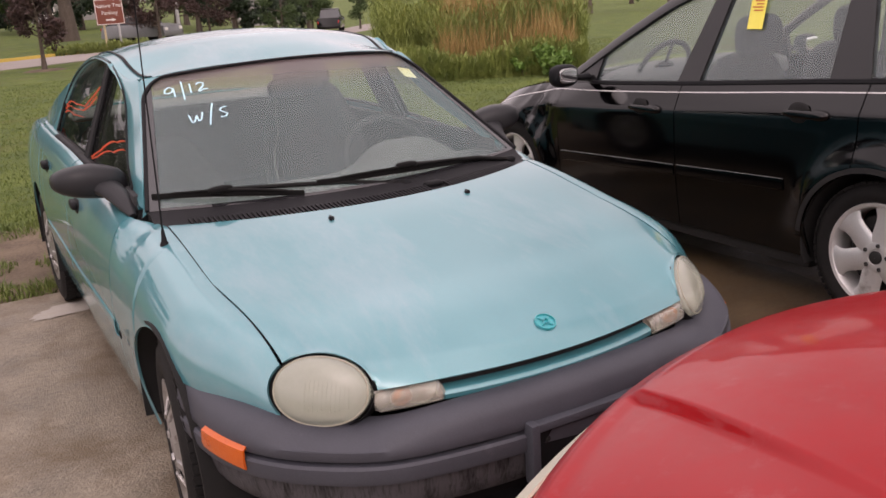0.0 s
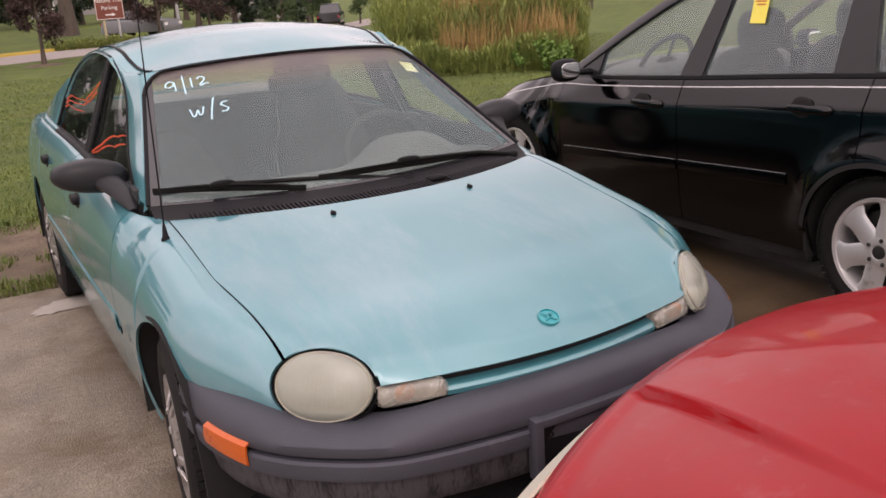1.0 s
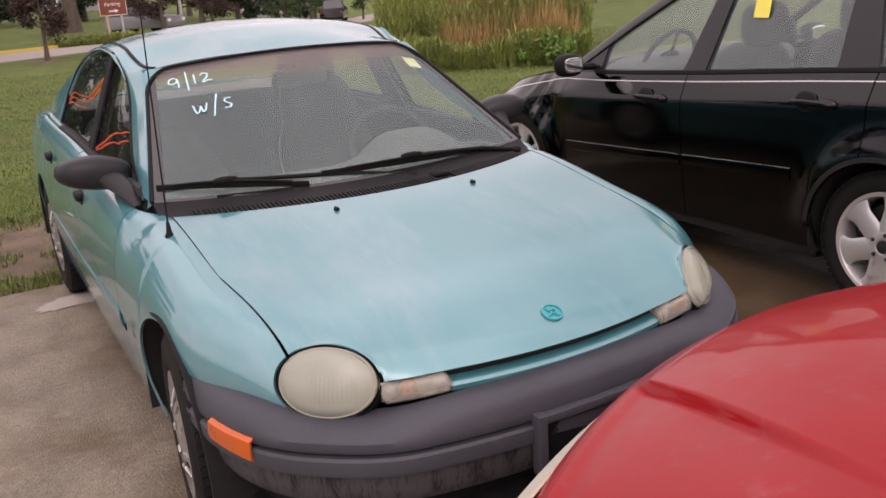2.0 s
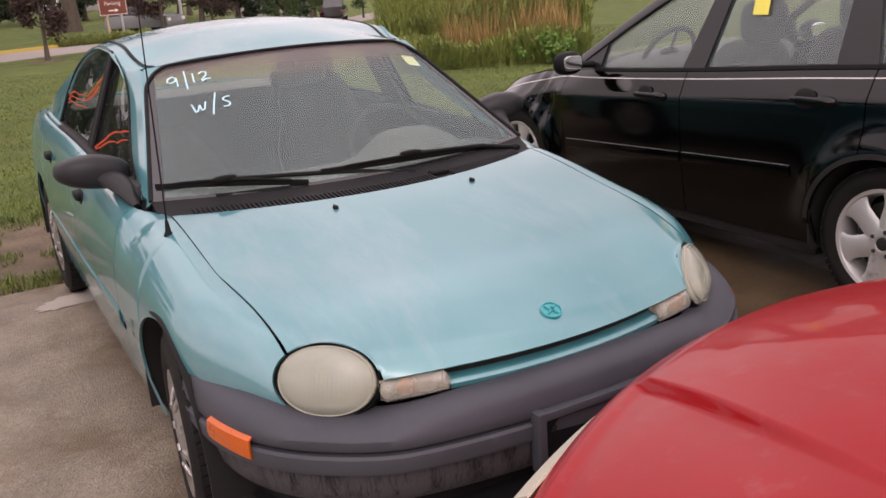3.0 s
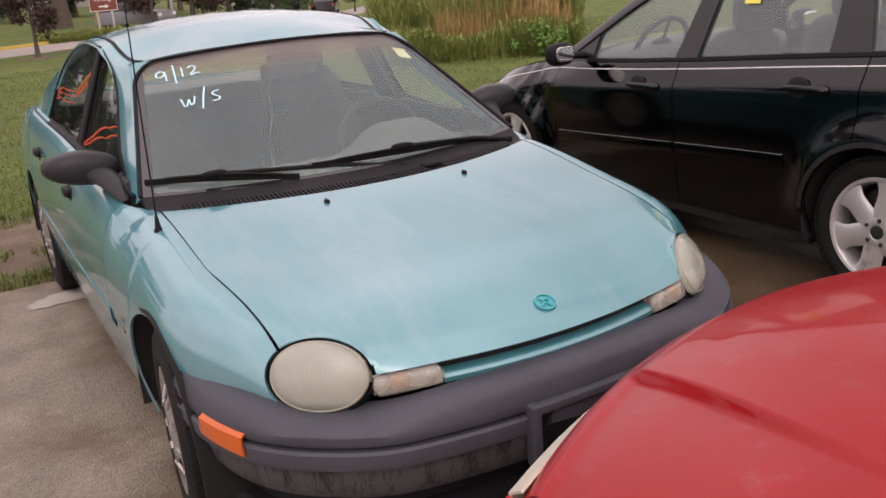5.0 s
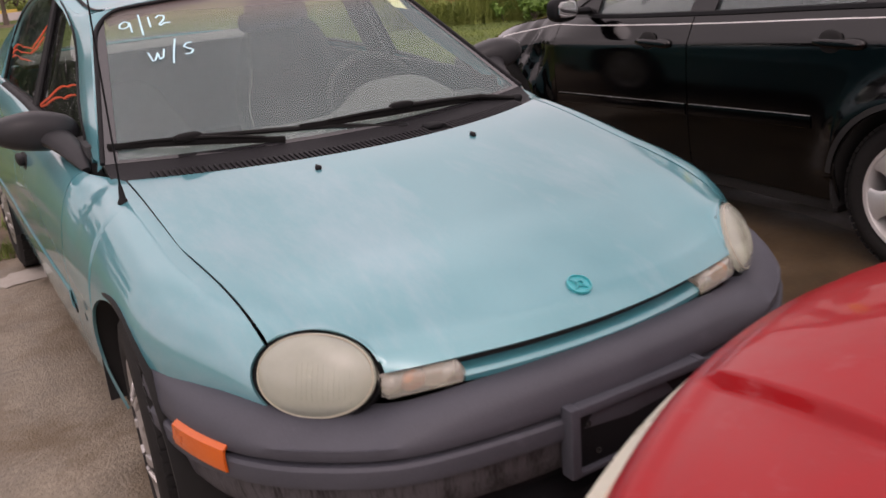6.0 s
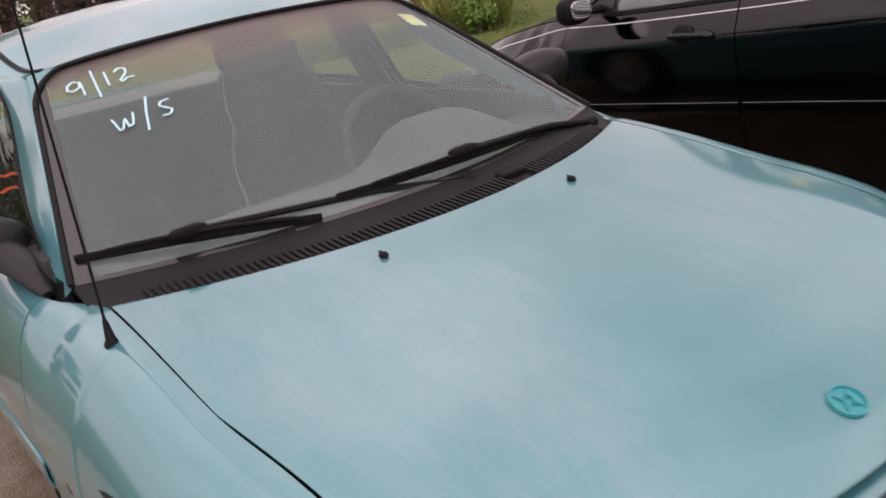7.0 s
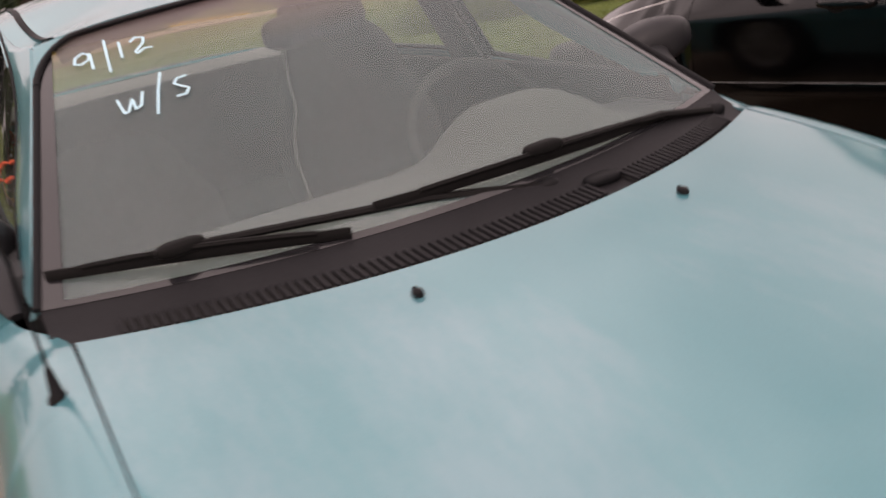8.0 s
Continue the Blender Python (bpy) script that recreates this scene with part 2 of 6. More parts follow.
RED_PAINT = surface("weathered_red_paint", (0.28, 0.003, 0.005), (0.33, 0.005, 0.008), rough=0.34, rough2=0.48, metal=0.05, grain=500, stain=11, bump=0.02, specular=0.12, coat=0.42, coat_rough=0.04, coat_ior=1.5, dirt=(0.33, 0.04, 0.045), dirt_at=0.64)
RED_TRIM = surface("pink_faded_bumper", (0.36, 0.05, 0.06), (0.42, 0.08, 0.09), rough=0.5, grain=200, bump=0.05)
CREAM_LENS = surface("yellowed_cream_lens", (0.60, 0.58, 0.46), (0.7, 0.67, 0.55), rough=0.25, grain=80, stain=9, bump=0.04, coat=0.5, coat_rough=0.1)
CONCRETE = surface("damp_brown_concrete", (0.088, 0.069, 0.045), (0.318, 0.268, 0.204), rough=0.34, rough2=0.72, grain=48, stain=3.2, bump=0.6, bump_scale=110, dirt=(0.125, 0.086, 0.047), dirt_at=0.57, contrast=(0.33, 0.65))
PATCH = surface("pale_dried_cement_patch", (0.33, 0.30, 0.26), (0.43, 0.40, 0.355), rough=0.8, grain=80, stain=8, bump=0.2)
SOIL = surface("bare_trodden_soil", (0.070, 0.048, 0.030), (0.185, 0.138, 0.094), rough=0.9, grain=45, stain=2.2, bump=0.8, contrast=(0.38, 0.62))
LAWN = surface("mown_lawn", (0.040, 0.075, 0.010), (0.135, 0.18, 0.032), rough=0.9, grain=28, stain=0.9, bump=1.0, bump_scale=60, dirt=(0.115, 0.105, 0.03), dirt_at=0.62, bump_dist=0.03, contrast=(0.37, 0.63))
BLADE = surface("grass_blades", (0.055, 0.10, 0.014), (0.18, 0.22, 0.05), rough=0.6, grain=6, stain=1.5, bump=0.0)
ROAD = surface("pale_road_concrete", (0.27, 0.235, 0.215), (0.34, 0.305, 0.28), rough=0.85, grain=10, stain=0.4, bump=0.1)
KERB_YELLOW = surface("yellow_kerb_paint", (0.50, 0.35, 0.06), (0.58, 0.43, 0.10), rough=0.7, grain=12, bump=0.1)
BARK = surface("tree_bark", (0.06, 0.045, 0.035), (0.14, 0.11, 0.09), rough=0.9, grain=30, stain=6, bump=0.6, stretch=(1, 1, 0.3))
PURPLE_LEAF = surface("purple_brown_leaves", (0.030, 0.014, 0.014), (0.085, 0.045, 0.038), rough=0.6, grain=5, stain=1.2, bump=0.0)
GREEN_LEAF = surface("green_tree_leaves", (0.025, 0.055, 0.015), (0.075, 0.12, 0.035), rough=0.6, grain=5, stain=1.2, bump=0.0)
DARK_CONIFER = surface("dark_conifer_needles", (0.012, 0.025, 0.014), (0.035, 0.06, 0.03), rough=0.7, grain=6, stain=2, bump=0.0)
WEED_GREEN = surface("green_weed_leaves", (0.080, 0.125, 0.025), (0.29, 0.335, 0.085), rough=0.6, grain=4, stain=0.8, bump=0.0)
# wet brown, with the shade between the cars put into the colour
STAIN = surface("brown_wet_shaded_stain", (0.032, 0.020, 0.009), (0.092, 0.060, 0.029), contrast=(0.38, 0.62), rough=0.3, rough2=0.6, grain=60, stain=3, bump=0.2, bump_scale=140)
LENS_RIM = surface("yellowed_lens_edge", (0.30, 0.28, 0.21), (0.38, 0.36, 0.28), rough=0.3, grain=60, bump=0.05, coat=0.3)
SHRUB_LEAF = surface("fresh_green_shrub_leaves", (0.07, 0.15, 0.02), (0.15, 0.26, 0.05), rough=0.5, grain=9, stain=2, bump=0.0)
WEED_TAN = surface("dry_tan_weed_stalks", (0.24, 0.145, 0.05), (0.48, 0.33, 0.13), rough=0.7, grain=4, stain=1, bump=0.0)
WEED_YELLOW = surface("goldenrod_flowers", (0.45, 0.32, 0.02), (0.6, 0.45, 0.04), rough=0.7, grain=8, bump=0.0)
SIGN_BROWN = surface("brown_sign_face", (0.17, 0.045, 0.028), (0.21, 0.06, 0.038), rough=0.5, grain=20, bump=0.03)
SIGN_WHITE = surface("white_sign_lettering", (0.75, 0.72, 0.68), (0.8, 0.78, 0.74), rough=0.5, bump=0.0)
POST_WOOD = surface("pale_wooden_post", (0.42, 0.34, 0.20), (0.55, 0.46, 0.3), rough=0.8, grain=30, bump=0.2, stretch=(1, 1, 0.2))
POST_GREY = surface("galvanised_post", (0.38, 0.38, 0.38), (0.48, 0.48, 0.48), rough=0.5, metal=0.4, bump=0.05)
WALL_PALE = surface("pale_house_siding", (0.26, 0.255, 0.245), (0.31, 0.30, 0.29), rough=0.8, grain=8, bump=0.1, stretch=(0.2, 0.2, 3))
ROOF_GREY = surface("grey_shingle_roof", (0.10, 0.095, 0.09), (0.17, 0.16, 0.15), rough=0.9, grain=12, bump=0.3)
WINDOW_DARK = surface("dark_far_window", (0.03, 0.035, 0.04), (0.05, 0.055, 0.06), rough=0.1, bump=0.0, coat=0.5)
FAR_SILVER = surface("silver_car_paint", (0.16, 0.165, 0.17), (0.21, 0.215, 0.22), rough=0.35, metal=0.4, bump=0.0, coat=0.6)
FAR_WHITE = surface("white_car_paint", (0.7, 0.7, 0.7), (0.76, 0.76, 0.76), rough=0.35, bump=0.0, coat=0.6)


# ---- mesh helpers ----
def curve(xs, ys):
    """A smooth function through a few guide values, flat beyond its ends."""
    xs, ys = np.array(xs, float), np.array(ys, float)
    h, d = np.diff(xs), np.diff(ys) / np.diff(xs)
    m = np.concatenate([[d[0]], np.where(d[:-1] * d[1:] > 0, 2 * d[:-1] * d[1:] / np.where(d[:-1] + d[1:] == 0, 1, d[:-1] + d[1:]), 0), [d[-1]]])

    def f(x):
        x = np.clip(np.asarray(x, float), xs[0], xs[-1])
        i = np.clip(np.searchsorted(xs, x) - 1, 0, len(h) - 1)
        t = (x - xs[i]) / h[i]
        return (2 * t**3 - 3 * t**2 + 1) * ys[i] + (t**3 - 2 * t**2 + t) * h[i] * m[i] + (3 * t**2 - 2 * t**3) * ys[i + 1] + (t**3 - t**2) * h[i] * m[i + 1]

    return f


def step(x):
    x = np.clip(x, 0, 1)
    return x * x * (3 - 2 * x)


class Geo:
    """Vertices and faces that are gathered, then linked as one mesh."""

    def __init__(self):
        self.v, self.f = [], []

    def add(self, verts, faces):
        n = len(self.v)
        self.v += [tuple(map(float, p)) for p in verts]
        self.f += [tuple(n + i for i in q) for q in faces]
        return self

    def grid(self, P, loop=False):
        n, m = P.shape[:2]
        faces = [(i * m + j, i * m + (j + 1) % m, (i + 1) * m + (j + 1) % m, (i + 1) * m + j) for i in range(n - 1) for j in range(m if loop else m - 1)]
        return self.add(P.reshape(-1, 3), faces)

    def shell(self, P, t):
        """A sheet of thickness t below the surface P."""
        n, m = P.shape[:2]
        nor = np.cross(np.gradient(P, axis=0), np.gradient(P, axis=1))
        nor /= np.linalg.norm(nor, axis=2, keepdims=True) + 1e-9
        Q = P - nor * t
        a, b = list(range(n * m)), list(range(n * m, 2 * n * m))
        faces = []
        for i in range(n - 1):
            for j in range(m - 1):
                q = (i * m + j, i * m + j + 1, (i + 1) * m + j + 1, (i + 1) * m + j)
                faces += [q, tuple(k + n * m for k in reversed(q))]
        self.pairs = (n - 1) * (m - 1)
        rim = [j for j in range(m)] + [i * m + m - 1 for i in range(1, n)] + [(n - 1) * m + j for j in range(m - 2, -1, -1)] + [i * m for i in range(n - 2, 0, -1)]
        for k in range(len(rim)):
            p, q = rim[k], rim[(k + 1) % len(rim)]
            faces.append((p, q, q + n * m, p + n * m))
        return self.add(np.concatenate([P.reshape(-1, 3), Q.reshape(-1, 3)]), faces)

    def tube(self, path, r, sides=8, flat=1.0, up=(0, 0, 1)):
        """A round or flattened bar along a path; r is one radius or one for each point."""
        path = np.array(path, float)
        r = np.broadcast_to(np.array(r, float), (len(path),))
        t = np.gradient(path, axis=0)
        t /= np.linalg.norm(t, axis=1, keepdims=True) + 1e-9
        a = np.cross(t, np.array(up, float))
        bad = np.linalg.norm(a, axis=1) < 1e-4
        a[bad] = np.cross(t[bad], (1.0, 0.13, 0))
        a /= np.linalg.norm(a, axis=1, keepdims=True)
        b = np.cross(a, t)
        ang = np.linspace(0, 2 * np.pi, sides, endpoint=False)
        P = path[:, None] + r[:, None, None] * (np.cos(ang)[None, :, None] * a[:, None] + flat * np.sin(ang)[None, :, None] * b[:, None])
        n = len(self.v)
        self.grid(P, loop=True)
        self.f += [tuple(n + k for k in range(sides)), tuple(n + (len(path) - 1) * sides + k for k in reversed(range(sides)))]
        return self

    def lathe(self, prof, axis="x", centre=(0, 0, 0), seg=40):
        """A profile of (along, radius) turned round an axis."""
        out = []
        for s, r in prof:
            for a in np.linspace(0, 2 * np.pi, seg, endpoint=False):
                c, d = r * math.cos(a), r * math.sin(a)
                p = (s, c, d) if axis == "x" else (c, s, d) if axis == "y" else (c, d, s)
                out.append(np.array(p) + centre)
        return self.grid(np.array(out).reshape(len(prof), seg, 3), loop=True)

    def box(self, lo, hi, r=0.0, m=None):
        """A box with bevelled edges."""
        bm = bmesh.new()
        bmesh.ops.create_cube(bm, size=1.0)
        lo, hi = np.array(lo, float), np.array(hi, float)
        for v in bm.verts:
            v.co = Vector((lo + hi) / 2 + np.array(v.co) * (hi - lo))
        if r:
            bmesh.ops.bevel(bm, geom=list(bm.edges), offset=r, segments=2, profile=0.6, affect="EDGES")
        if m is not None:
            bm.transform(m)
        bm.verts.index_update()
        self.add([v.co for v in bm.verts], [[v.index for v in f.verts] for f in bm.faces])
        bm.free()
        return self

    def blob(self, centre, size, power=2.0, seg=24, rings=14, m=None, bend=None):
        """A rounded lump: a superellipsoid."""
        out = []
        for i in range(rings + 1):
            a = -math.pi / 2 + math.pi * i / rings
            for j in range(seg):
                b = 2 * math.pi * j / seg
                sg = lambda q: math.copysign(abs(q) ** (2 / power), q)
                p = Vector((sg(math.cos(a)) * sg(math.cos(b)) * size[0], sg(math.cos(a)) * sg(math.sin(b)) * size[1], sg(math.sin(a)) * size[2]))
                if bend:
                    p = Vector(bend(p))
                if m is not None:
                    p = m @ p
                out.append(p + Vector(centre))
        return self.grid(np.array(out).reshape(rings + 1, seg, 3), loop=True)

    def mirror(self, s):
        if s < 0:
            self.v = [(-x, y, z) for x, y, z in self.v]
        return self


def mesh_of(name, geo, material, sharp=40):
    me = bpy.data.meshes.new(name)
    me.from_pydata(geo.v, [], geo.f)
    bm = bmesh.new()
    bm.from_mesh(me)
    bmesh.ops.remove_doubles(bm, verts=bm.verts, dist=1e-5)
    bmesh.ops.recalc_face_normals(bm, faces=bm.faces)
    bm.to_mesh(me)
    bm.free()
    me.materials.append(material)
    me.polygons.foreach_set("use_smooth", [True] * len(me.polygons))
    me.set_sharp_from_angle(angle=radians(sharp))
    return me


def part(name, geo, material, parent, label="", sharp=40):
    ob = new(name, geo if isinstance(geo, bpy.types.Mesh) else mesh_of(name, geo, material, sharp))
    ob.parent = parent
    return tagged(ob, label=label)


def pane(name, geo, material, parent, label=""):
    """A glass pane: the coated outer face carries the mirror, dust and painted veil, the inner face and rim are clear.
    """
    ob = part(name, geo, material, parent, label)
    ob.data.materials.append(CLEAR_INNER)
    inner = [1] * len(ob.data.polygons)
    cells = sum(len(f) == 4 for f in geo.f) // 2 * 2
    for i in range(0, min(cells, geo.pairs * 2), 2):
        inner[i] = 0
    ob.data.polygons.foreach_set("material_index", inner)
    ob.visible_shadow = False
    return ob


def thing(name, label, category, m=None, group="", kind=""):
    ob = new(name)
    ob.empty_display_size = 0.1
    if m is not None:
        ob.matrix_world = m
    return tagged(ob, label, category, group, kind)


def solid(name, geo, material, label, category="", kind="", group="", m=None, sharp=40):
    ob = new(name, mesh_of(name, geo, material, sharp))
    if m is not None:
        ob.matrix_world = m
    return tagged(ob, label, category, group, kind)


# ---- wheels ----
def tyre_geo(r, width, rim):
    w = width / 2
    g = Geo().lathe([(-w * 0.80, rim - 0.004), (-w * 0.98, rim + 0.016), (-w * 1.04, (r + rim) / 2 + 0.004), (-w * 0.98, r - 0.022), (-w * 0.84, r - 0.006), (-w * 0.5, r), (w * 0.5, r), (w * 0.84, r - 0.006), (w * 0.98, r - 0.022), (w * 1.04, (r + rim) / 2 + 0.004), (w * 0.98, rim + 0.016), (w * 0.80, rim - 0.004)], seg=64)
    for k in range(64):  # tread blocks
        a = 2 * math.pi * k / 64
        for lo, hi, turn in ((-0.86, -0.42, 0.5), (-0.34, 0.34, -0.5), (0.42, 0.86, 0.5)):
            m = pose(0, 0, 0, math.degrees(a), 0, 0) @ pose((lo + hi) / 2 * w, 0, r + 0.001, 0, 0, 14 * turn)
            g.box((-(hi - lo) / 2 * w, -r * 0.038, -0.006), ((hi - lo) / 2 * w, r * 0.038, 0.004), m=m)
    return g


def wheel_into(root, centre, side, r, width, rim, kind, label, steer=0.0):
    """A wheel under a car: tyre and rim or cover; side is the sign of x of its outer face."""
    hub = new("wheel")
    hub.parent = root
    hub.matrix_parent_inverse = Matrix()
    hub.location = centre
    hub.rotation_euler = (0, 0, radians(steer))
    part("tyre", tyre_geo(r, width, rim), RUBBER, hub, "worn black rubber tyre")
    o = side * width / 2
    if kind == "cover":
        g = Geo().lathe([(o * 0.80, rim), (o * 0.98, rim - 0.002), (o * 1.0, rim - 0.014), (o * 0.90, rim - 0.03), (o * 0.86, rim - 0.07), (o * 0.95, 0.075), (o * 1.02, 0.055), (o * 1.04, 0.03), (o * 1.04, 0.001)], seg=56)
        rimob = part("wheel_cover", g, STEEL_RIM, hub, label)
        for k in range(9):
            a = 360 * k / 9
            m = pose(0, 0, 0, a, 0, 0) @ pose(o * 0.875, 0, rim - 0.052, 0, side * -12, 0)
            part("vent_slot", Geo().box((-0.004, -0.022, -0.013), (0.004, 0.022, 0.013), 0.003, m), HOLLOW, rimob)
            m = pose(0, 0, 0, a + 20, 0, 0) @ pose(o * 0.93, 0, rim - 0.06, 0, side * -20, 0)
            part("rib", Geo().box((-0.005, -0.012, -0.035), (0.005, 0.012, 0.035), 0.004, m), STEEL_RIM, rimob)
    else:
        g = Geo().lathe([(-o * 0.8, rim - 0.01), (o * 0.2, rim - 0.03), (o * 0.75, rim - 0.022), (o * 0.96, rim - 0.012), (o * 1.0, rim), (o * 0.9, rim + 0.004)], seg=64)
        rimob = part("rim", g, ALLOY, hub, label)
        part("brake_drum", Geo().lathe([(o * 0.1, rim * 0.75), (o * 0.3, rim * 0.75), (o * 0.34, rim * 0.6), (o * 0.34, 0.01)], seg=32), BLACK_CLAD, hub, "rust-stained dark brake drum")
        spokes = 6
        for k in range(spokes):
            a = 360 * k / spokes + 12
            n = 9
            P = np.zeros((n, 5, 3))
            for i in range(n):
                q = i / (n - 1)
                rad = 0.045 + (rim - 0.016 - 0.045) * q
                half = 0.040 + 0.010 * q + 0.03 * max(0, (q - 0.65) / 0.35) ** 1.6 + 0.010 * (1 - q) ** 2
                for j, e in enumerate((-1, -0.7, 0, 0.7, 1)):
                    P[i, j] = (o * (1.02 - 0.10 * q) - side * 0.012 * abs(e) ** 4, half * e, rad)
            sg = Geo().shell(P if side < 0 else P[:, ::-1], 0.03)
            mm = pose(0, 0, 0, a, 0, 0)
            sg.v = [tuple(mm @ Vector(p)) for p in sg.v]
            part("spoke", sg, ALLOY, rimob)
        part("hub_plate", Geo().lathe([(o * 0.7, 0.068), (o * 0.98, 0.066), (o * 1.02, 0.058), (o * 1.02, 0.034), (o * 0.98, 0.030), (o * 0.98, 0.001)], seg=40), ALLOY, rimob)
        part("centre_cap", Geo().lathe([(o * 0.9, 0.029), (o * 1.04, 0.027), (o * 1.07, 0.018), (o * 1.07, 0.001)], seg=32), BLACK_CLAD, rimob, "dark grey centre cap")
        for k in range(5):
            a = 2 * math.pi * k / 5 + 0.5
            part("wheel_nut", Geo().lathe([(o * 0.9, 0.010), (o * 1.06, 0.0095), (o * 1.10, 0.006), (o * 1.10, 0.001)], centre=(0, 0.052 * math.cos(a), 0.052 * math.sin(a)), seg=6), BLACK_CLAD, rimob)
    return hub


# ---- the teal car: x across, y to its tail, front axle at y = 0 ----
AX_R, WHEEL_R, ARCH_R = 2.642, 0.297, 0.345
hood_profile = curve([-0.03, 0.0, 0.058, 0.30, 0.55, 0.83, 1.15], [0.585, 0.613, 0.657, 0.738, 0.787, 0.836, 0.872])


def nose_y(x):
    return -0.742 + 0.085 * (np.abs(x) / 0.475) ** 2


def hood_z(x, y):
    d = y - nose_y(x)
    ax = np.abs(x)
    z = hood_profile(d) + 0.020 * np.exp(-(((ax - 0.57) / 0.125) ** 2)) * np.exp(-((np.maximum(d, 0) / 0.34) ** 2)) - 0.014 * (ax / 0.66) ** 2 * np.clip(d * 2, 0, 1)
    return z


def hood_rear(x):
    return 0.150 + 0.218 * (x / 0.667) ** 2


side_x_top = curve([-0.6, -0.48, -0.28, -0.08, 0.37, 0.56, 1.1, 1.9, 2.6, 3.4], [0.636, 0.640, 0.655, 0.670, 0.674, 0.741, 0.749, 0.752, 0.742, 0.68])
belt_z = curve([0.37, 0.581, 0.893, 1.141, 1.421, 1.696, 1.97, 2.264, 2.616, 3.1, 3.47], [0.832, 0.841, 0.865, 0.888, 0.906, 0.917, 0.920, 0.919, 0.921, 0.91, 0.86])
side_x_wide = curve([-0.05, 0.3, 1.2, 2.0, 2.6, 3.1, 3.47], [0.838, 0.843, 0.846, 0.838, 0.836, 0.82, 0.735])


def side_top(y):
    return np.where(y < 0.37, hood_z(side_x_top(y) - 0.006, np.minimum(y, 0.37)), belt_z(y))


def side_wide(y):
    return np.where(y < -0.05, 0.838 - 0.69 * np.maximum(0, -0.05 - y) ** 2, side_x_wide(y))


def side_at(y, z):
    """x of the flank at a height."""
    zt, xt, xw = side_top(y), side_x_top(y), side_wide(y)
    c = np.clip((z - 0.56) / np.maximum(zt - 0.56, 1e-4), 0, 1)
    up = xt + (xw - xt) * np.sqrt(np.maximum(0, 1 - c ** 2.0)) ** 0.95
    return np.where(z > 0.56, up, xw - 0.05 * (np.maximum(0, 0.56 - z) / 0.36) ** 2)


def flank(ys, low, n=26):
    """The body's side between the stations ys, from its upper line down to low(y)."""
    out = []
    for y in ys:
        zt, zl = float(side_top(y)), float(low(y))
        cut = math.acos(min(1, max(0, (zl - 0.56) / (zt - 0.56)))) if zl > 0.56 else math.pi / 2
        k = n if zl > 0.56 else int(n * 0.62)
        zs = [0.56 + (zt - 0.56) * math.cos(cut * i / (k - 1)) for i in range(k)]
        if k < n:
            zs += list(np.linspace(0.56, zl, n - k + 1)[1:])
        out.append([(float(side_at(y, z)), y, z) for z in zs])
    return np.array(out)


def arch_low(centre, base, y):
    d = abs(y - centre)
    return max(base, WHEEL_R + math.sqrt(max(0, ARCH_R**2 - d * d))) if d < ARCH_R else base


def stations(a, b, marks, n=40):
    ys = set(np.round(np.linspace(a, b, n), 4))
    for m in marks:
        for e in np.linspace(-1, 1, 25):
            q = m + ARCH_R * math.sin(e * math.pi / 2) * 0.9999
            if a <= q <= b:
                ys.add(round(q, 4))
    return sorted(ys)


# windscreen: u across (-1..1), v up (0..1)
def screen_at(u, v):
    xb, xt = 0.702 * u, 0.536 * u
    b = np.array([xb, 0.290 + 0.40 * xb * xb, 0.862 - 0.0 * u])
    t = np.array([xt, 1.000 + 0.27 * xt * xt, 1.250 - 0.11 * xt * xt])
    p = b + (t - b) * v
    return p + np.array([0, -0.5, 0.86]) * 0.016 * 4 * v * (1 - v) * (1 - u * u)


def screen_x(x, v, out=0.004):
    return screen_at(x / (0.702 - 0.166 * v), v) + np.array([0, -0.5, 0.86]) * out


rail_z = curve([0.48, 0.702, 0.977, 1.184, 1.322, 1.442, 1.577, 1.712, 1.843, 1.964, 2.078, 2.207, 2.313, 2.395], [0.838, 0.917, 1.045, 1.198, 1.254, 1.279, 1.290, 1.294, 1.285, 1.266, 1.237, 1.183, 1.066, 0.938])
roof_mid = curve([1.0, 1.2, 1.45, 1.75, 2.05, 2.35, 2.6, 2.8], [1.256, 1.312, 1.346, 1.353, 1.335, 1.275, 1.185, 1.09])


def cabin_x(y, z):
    return side_x_top(y) - 0.022 - (z - belt_z(y)) * 0.42 - 0.030 * np.exp(-(((y - 0.98) / 0.22) ** 2)) * step((z - belt_z(y)) / 0.3)


def roof_side(y):
    """The roof's outer line: from the windscreen's corner out to the rail."""
    k, z = step((y - 1.083) / 0.32), rail_z(y)
    return float(0.540 + (cabin_x(y, z) - 0.540) * k), float(1.222 + (z - 1.222) * k)


def roof_point(u, y):
    xr, zr = roof_side(y)
    zm = float(roof_mid(y))
    return (u * xr, y, zm + (zr - zm) * abs(u) ** 2.1)


def ribbon(g, pts, width, lift, place):
    """A flat felt-pen stroke laid on a surface."""
    pts = np.array(pts, float)
    n = 4
    fine = np.concatenate([pts[i] + (pts[i + 1] - pts[i]) * np.linspace(0, 1, n, endpoint=False)[:, None] for i in range(len(pts) - 1)] + [pts[-1:]])
    P = np.array([place(*p) for p in fine])
    g.tube(P, width, sides=6, flat=0.25, up=(0, -0.5, 0.86))


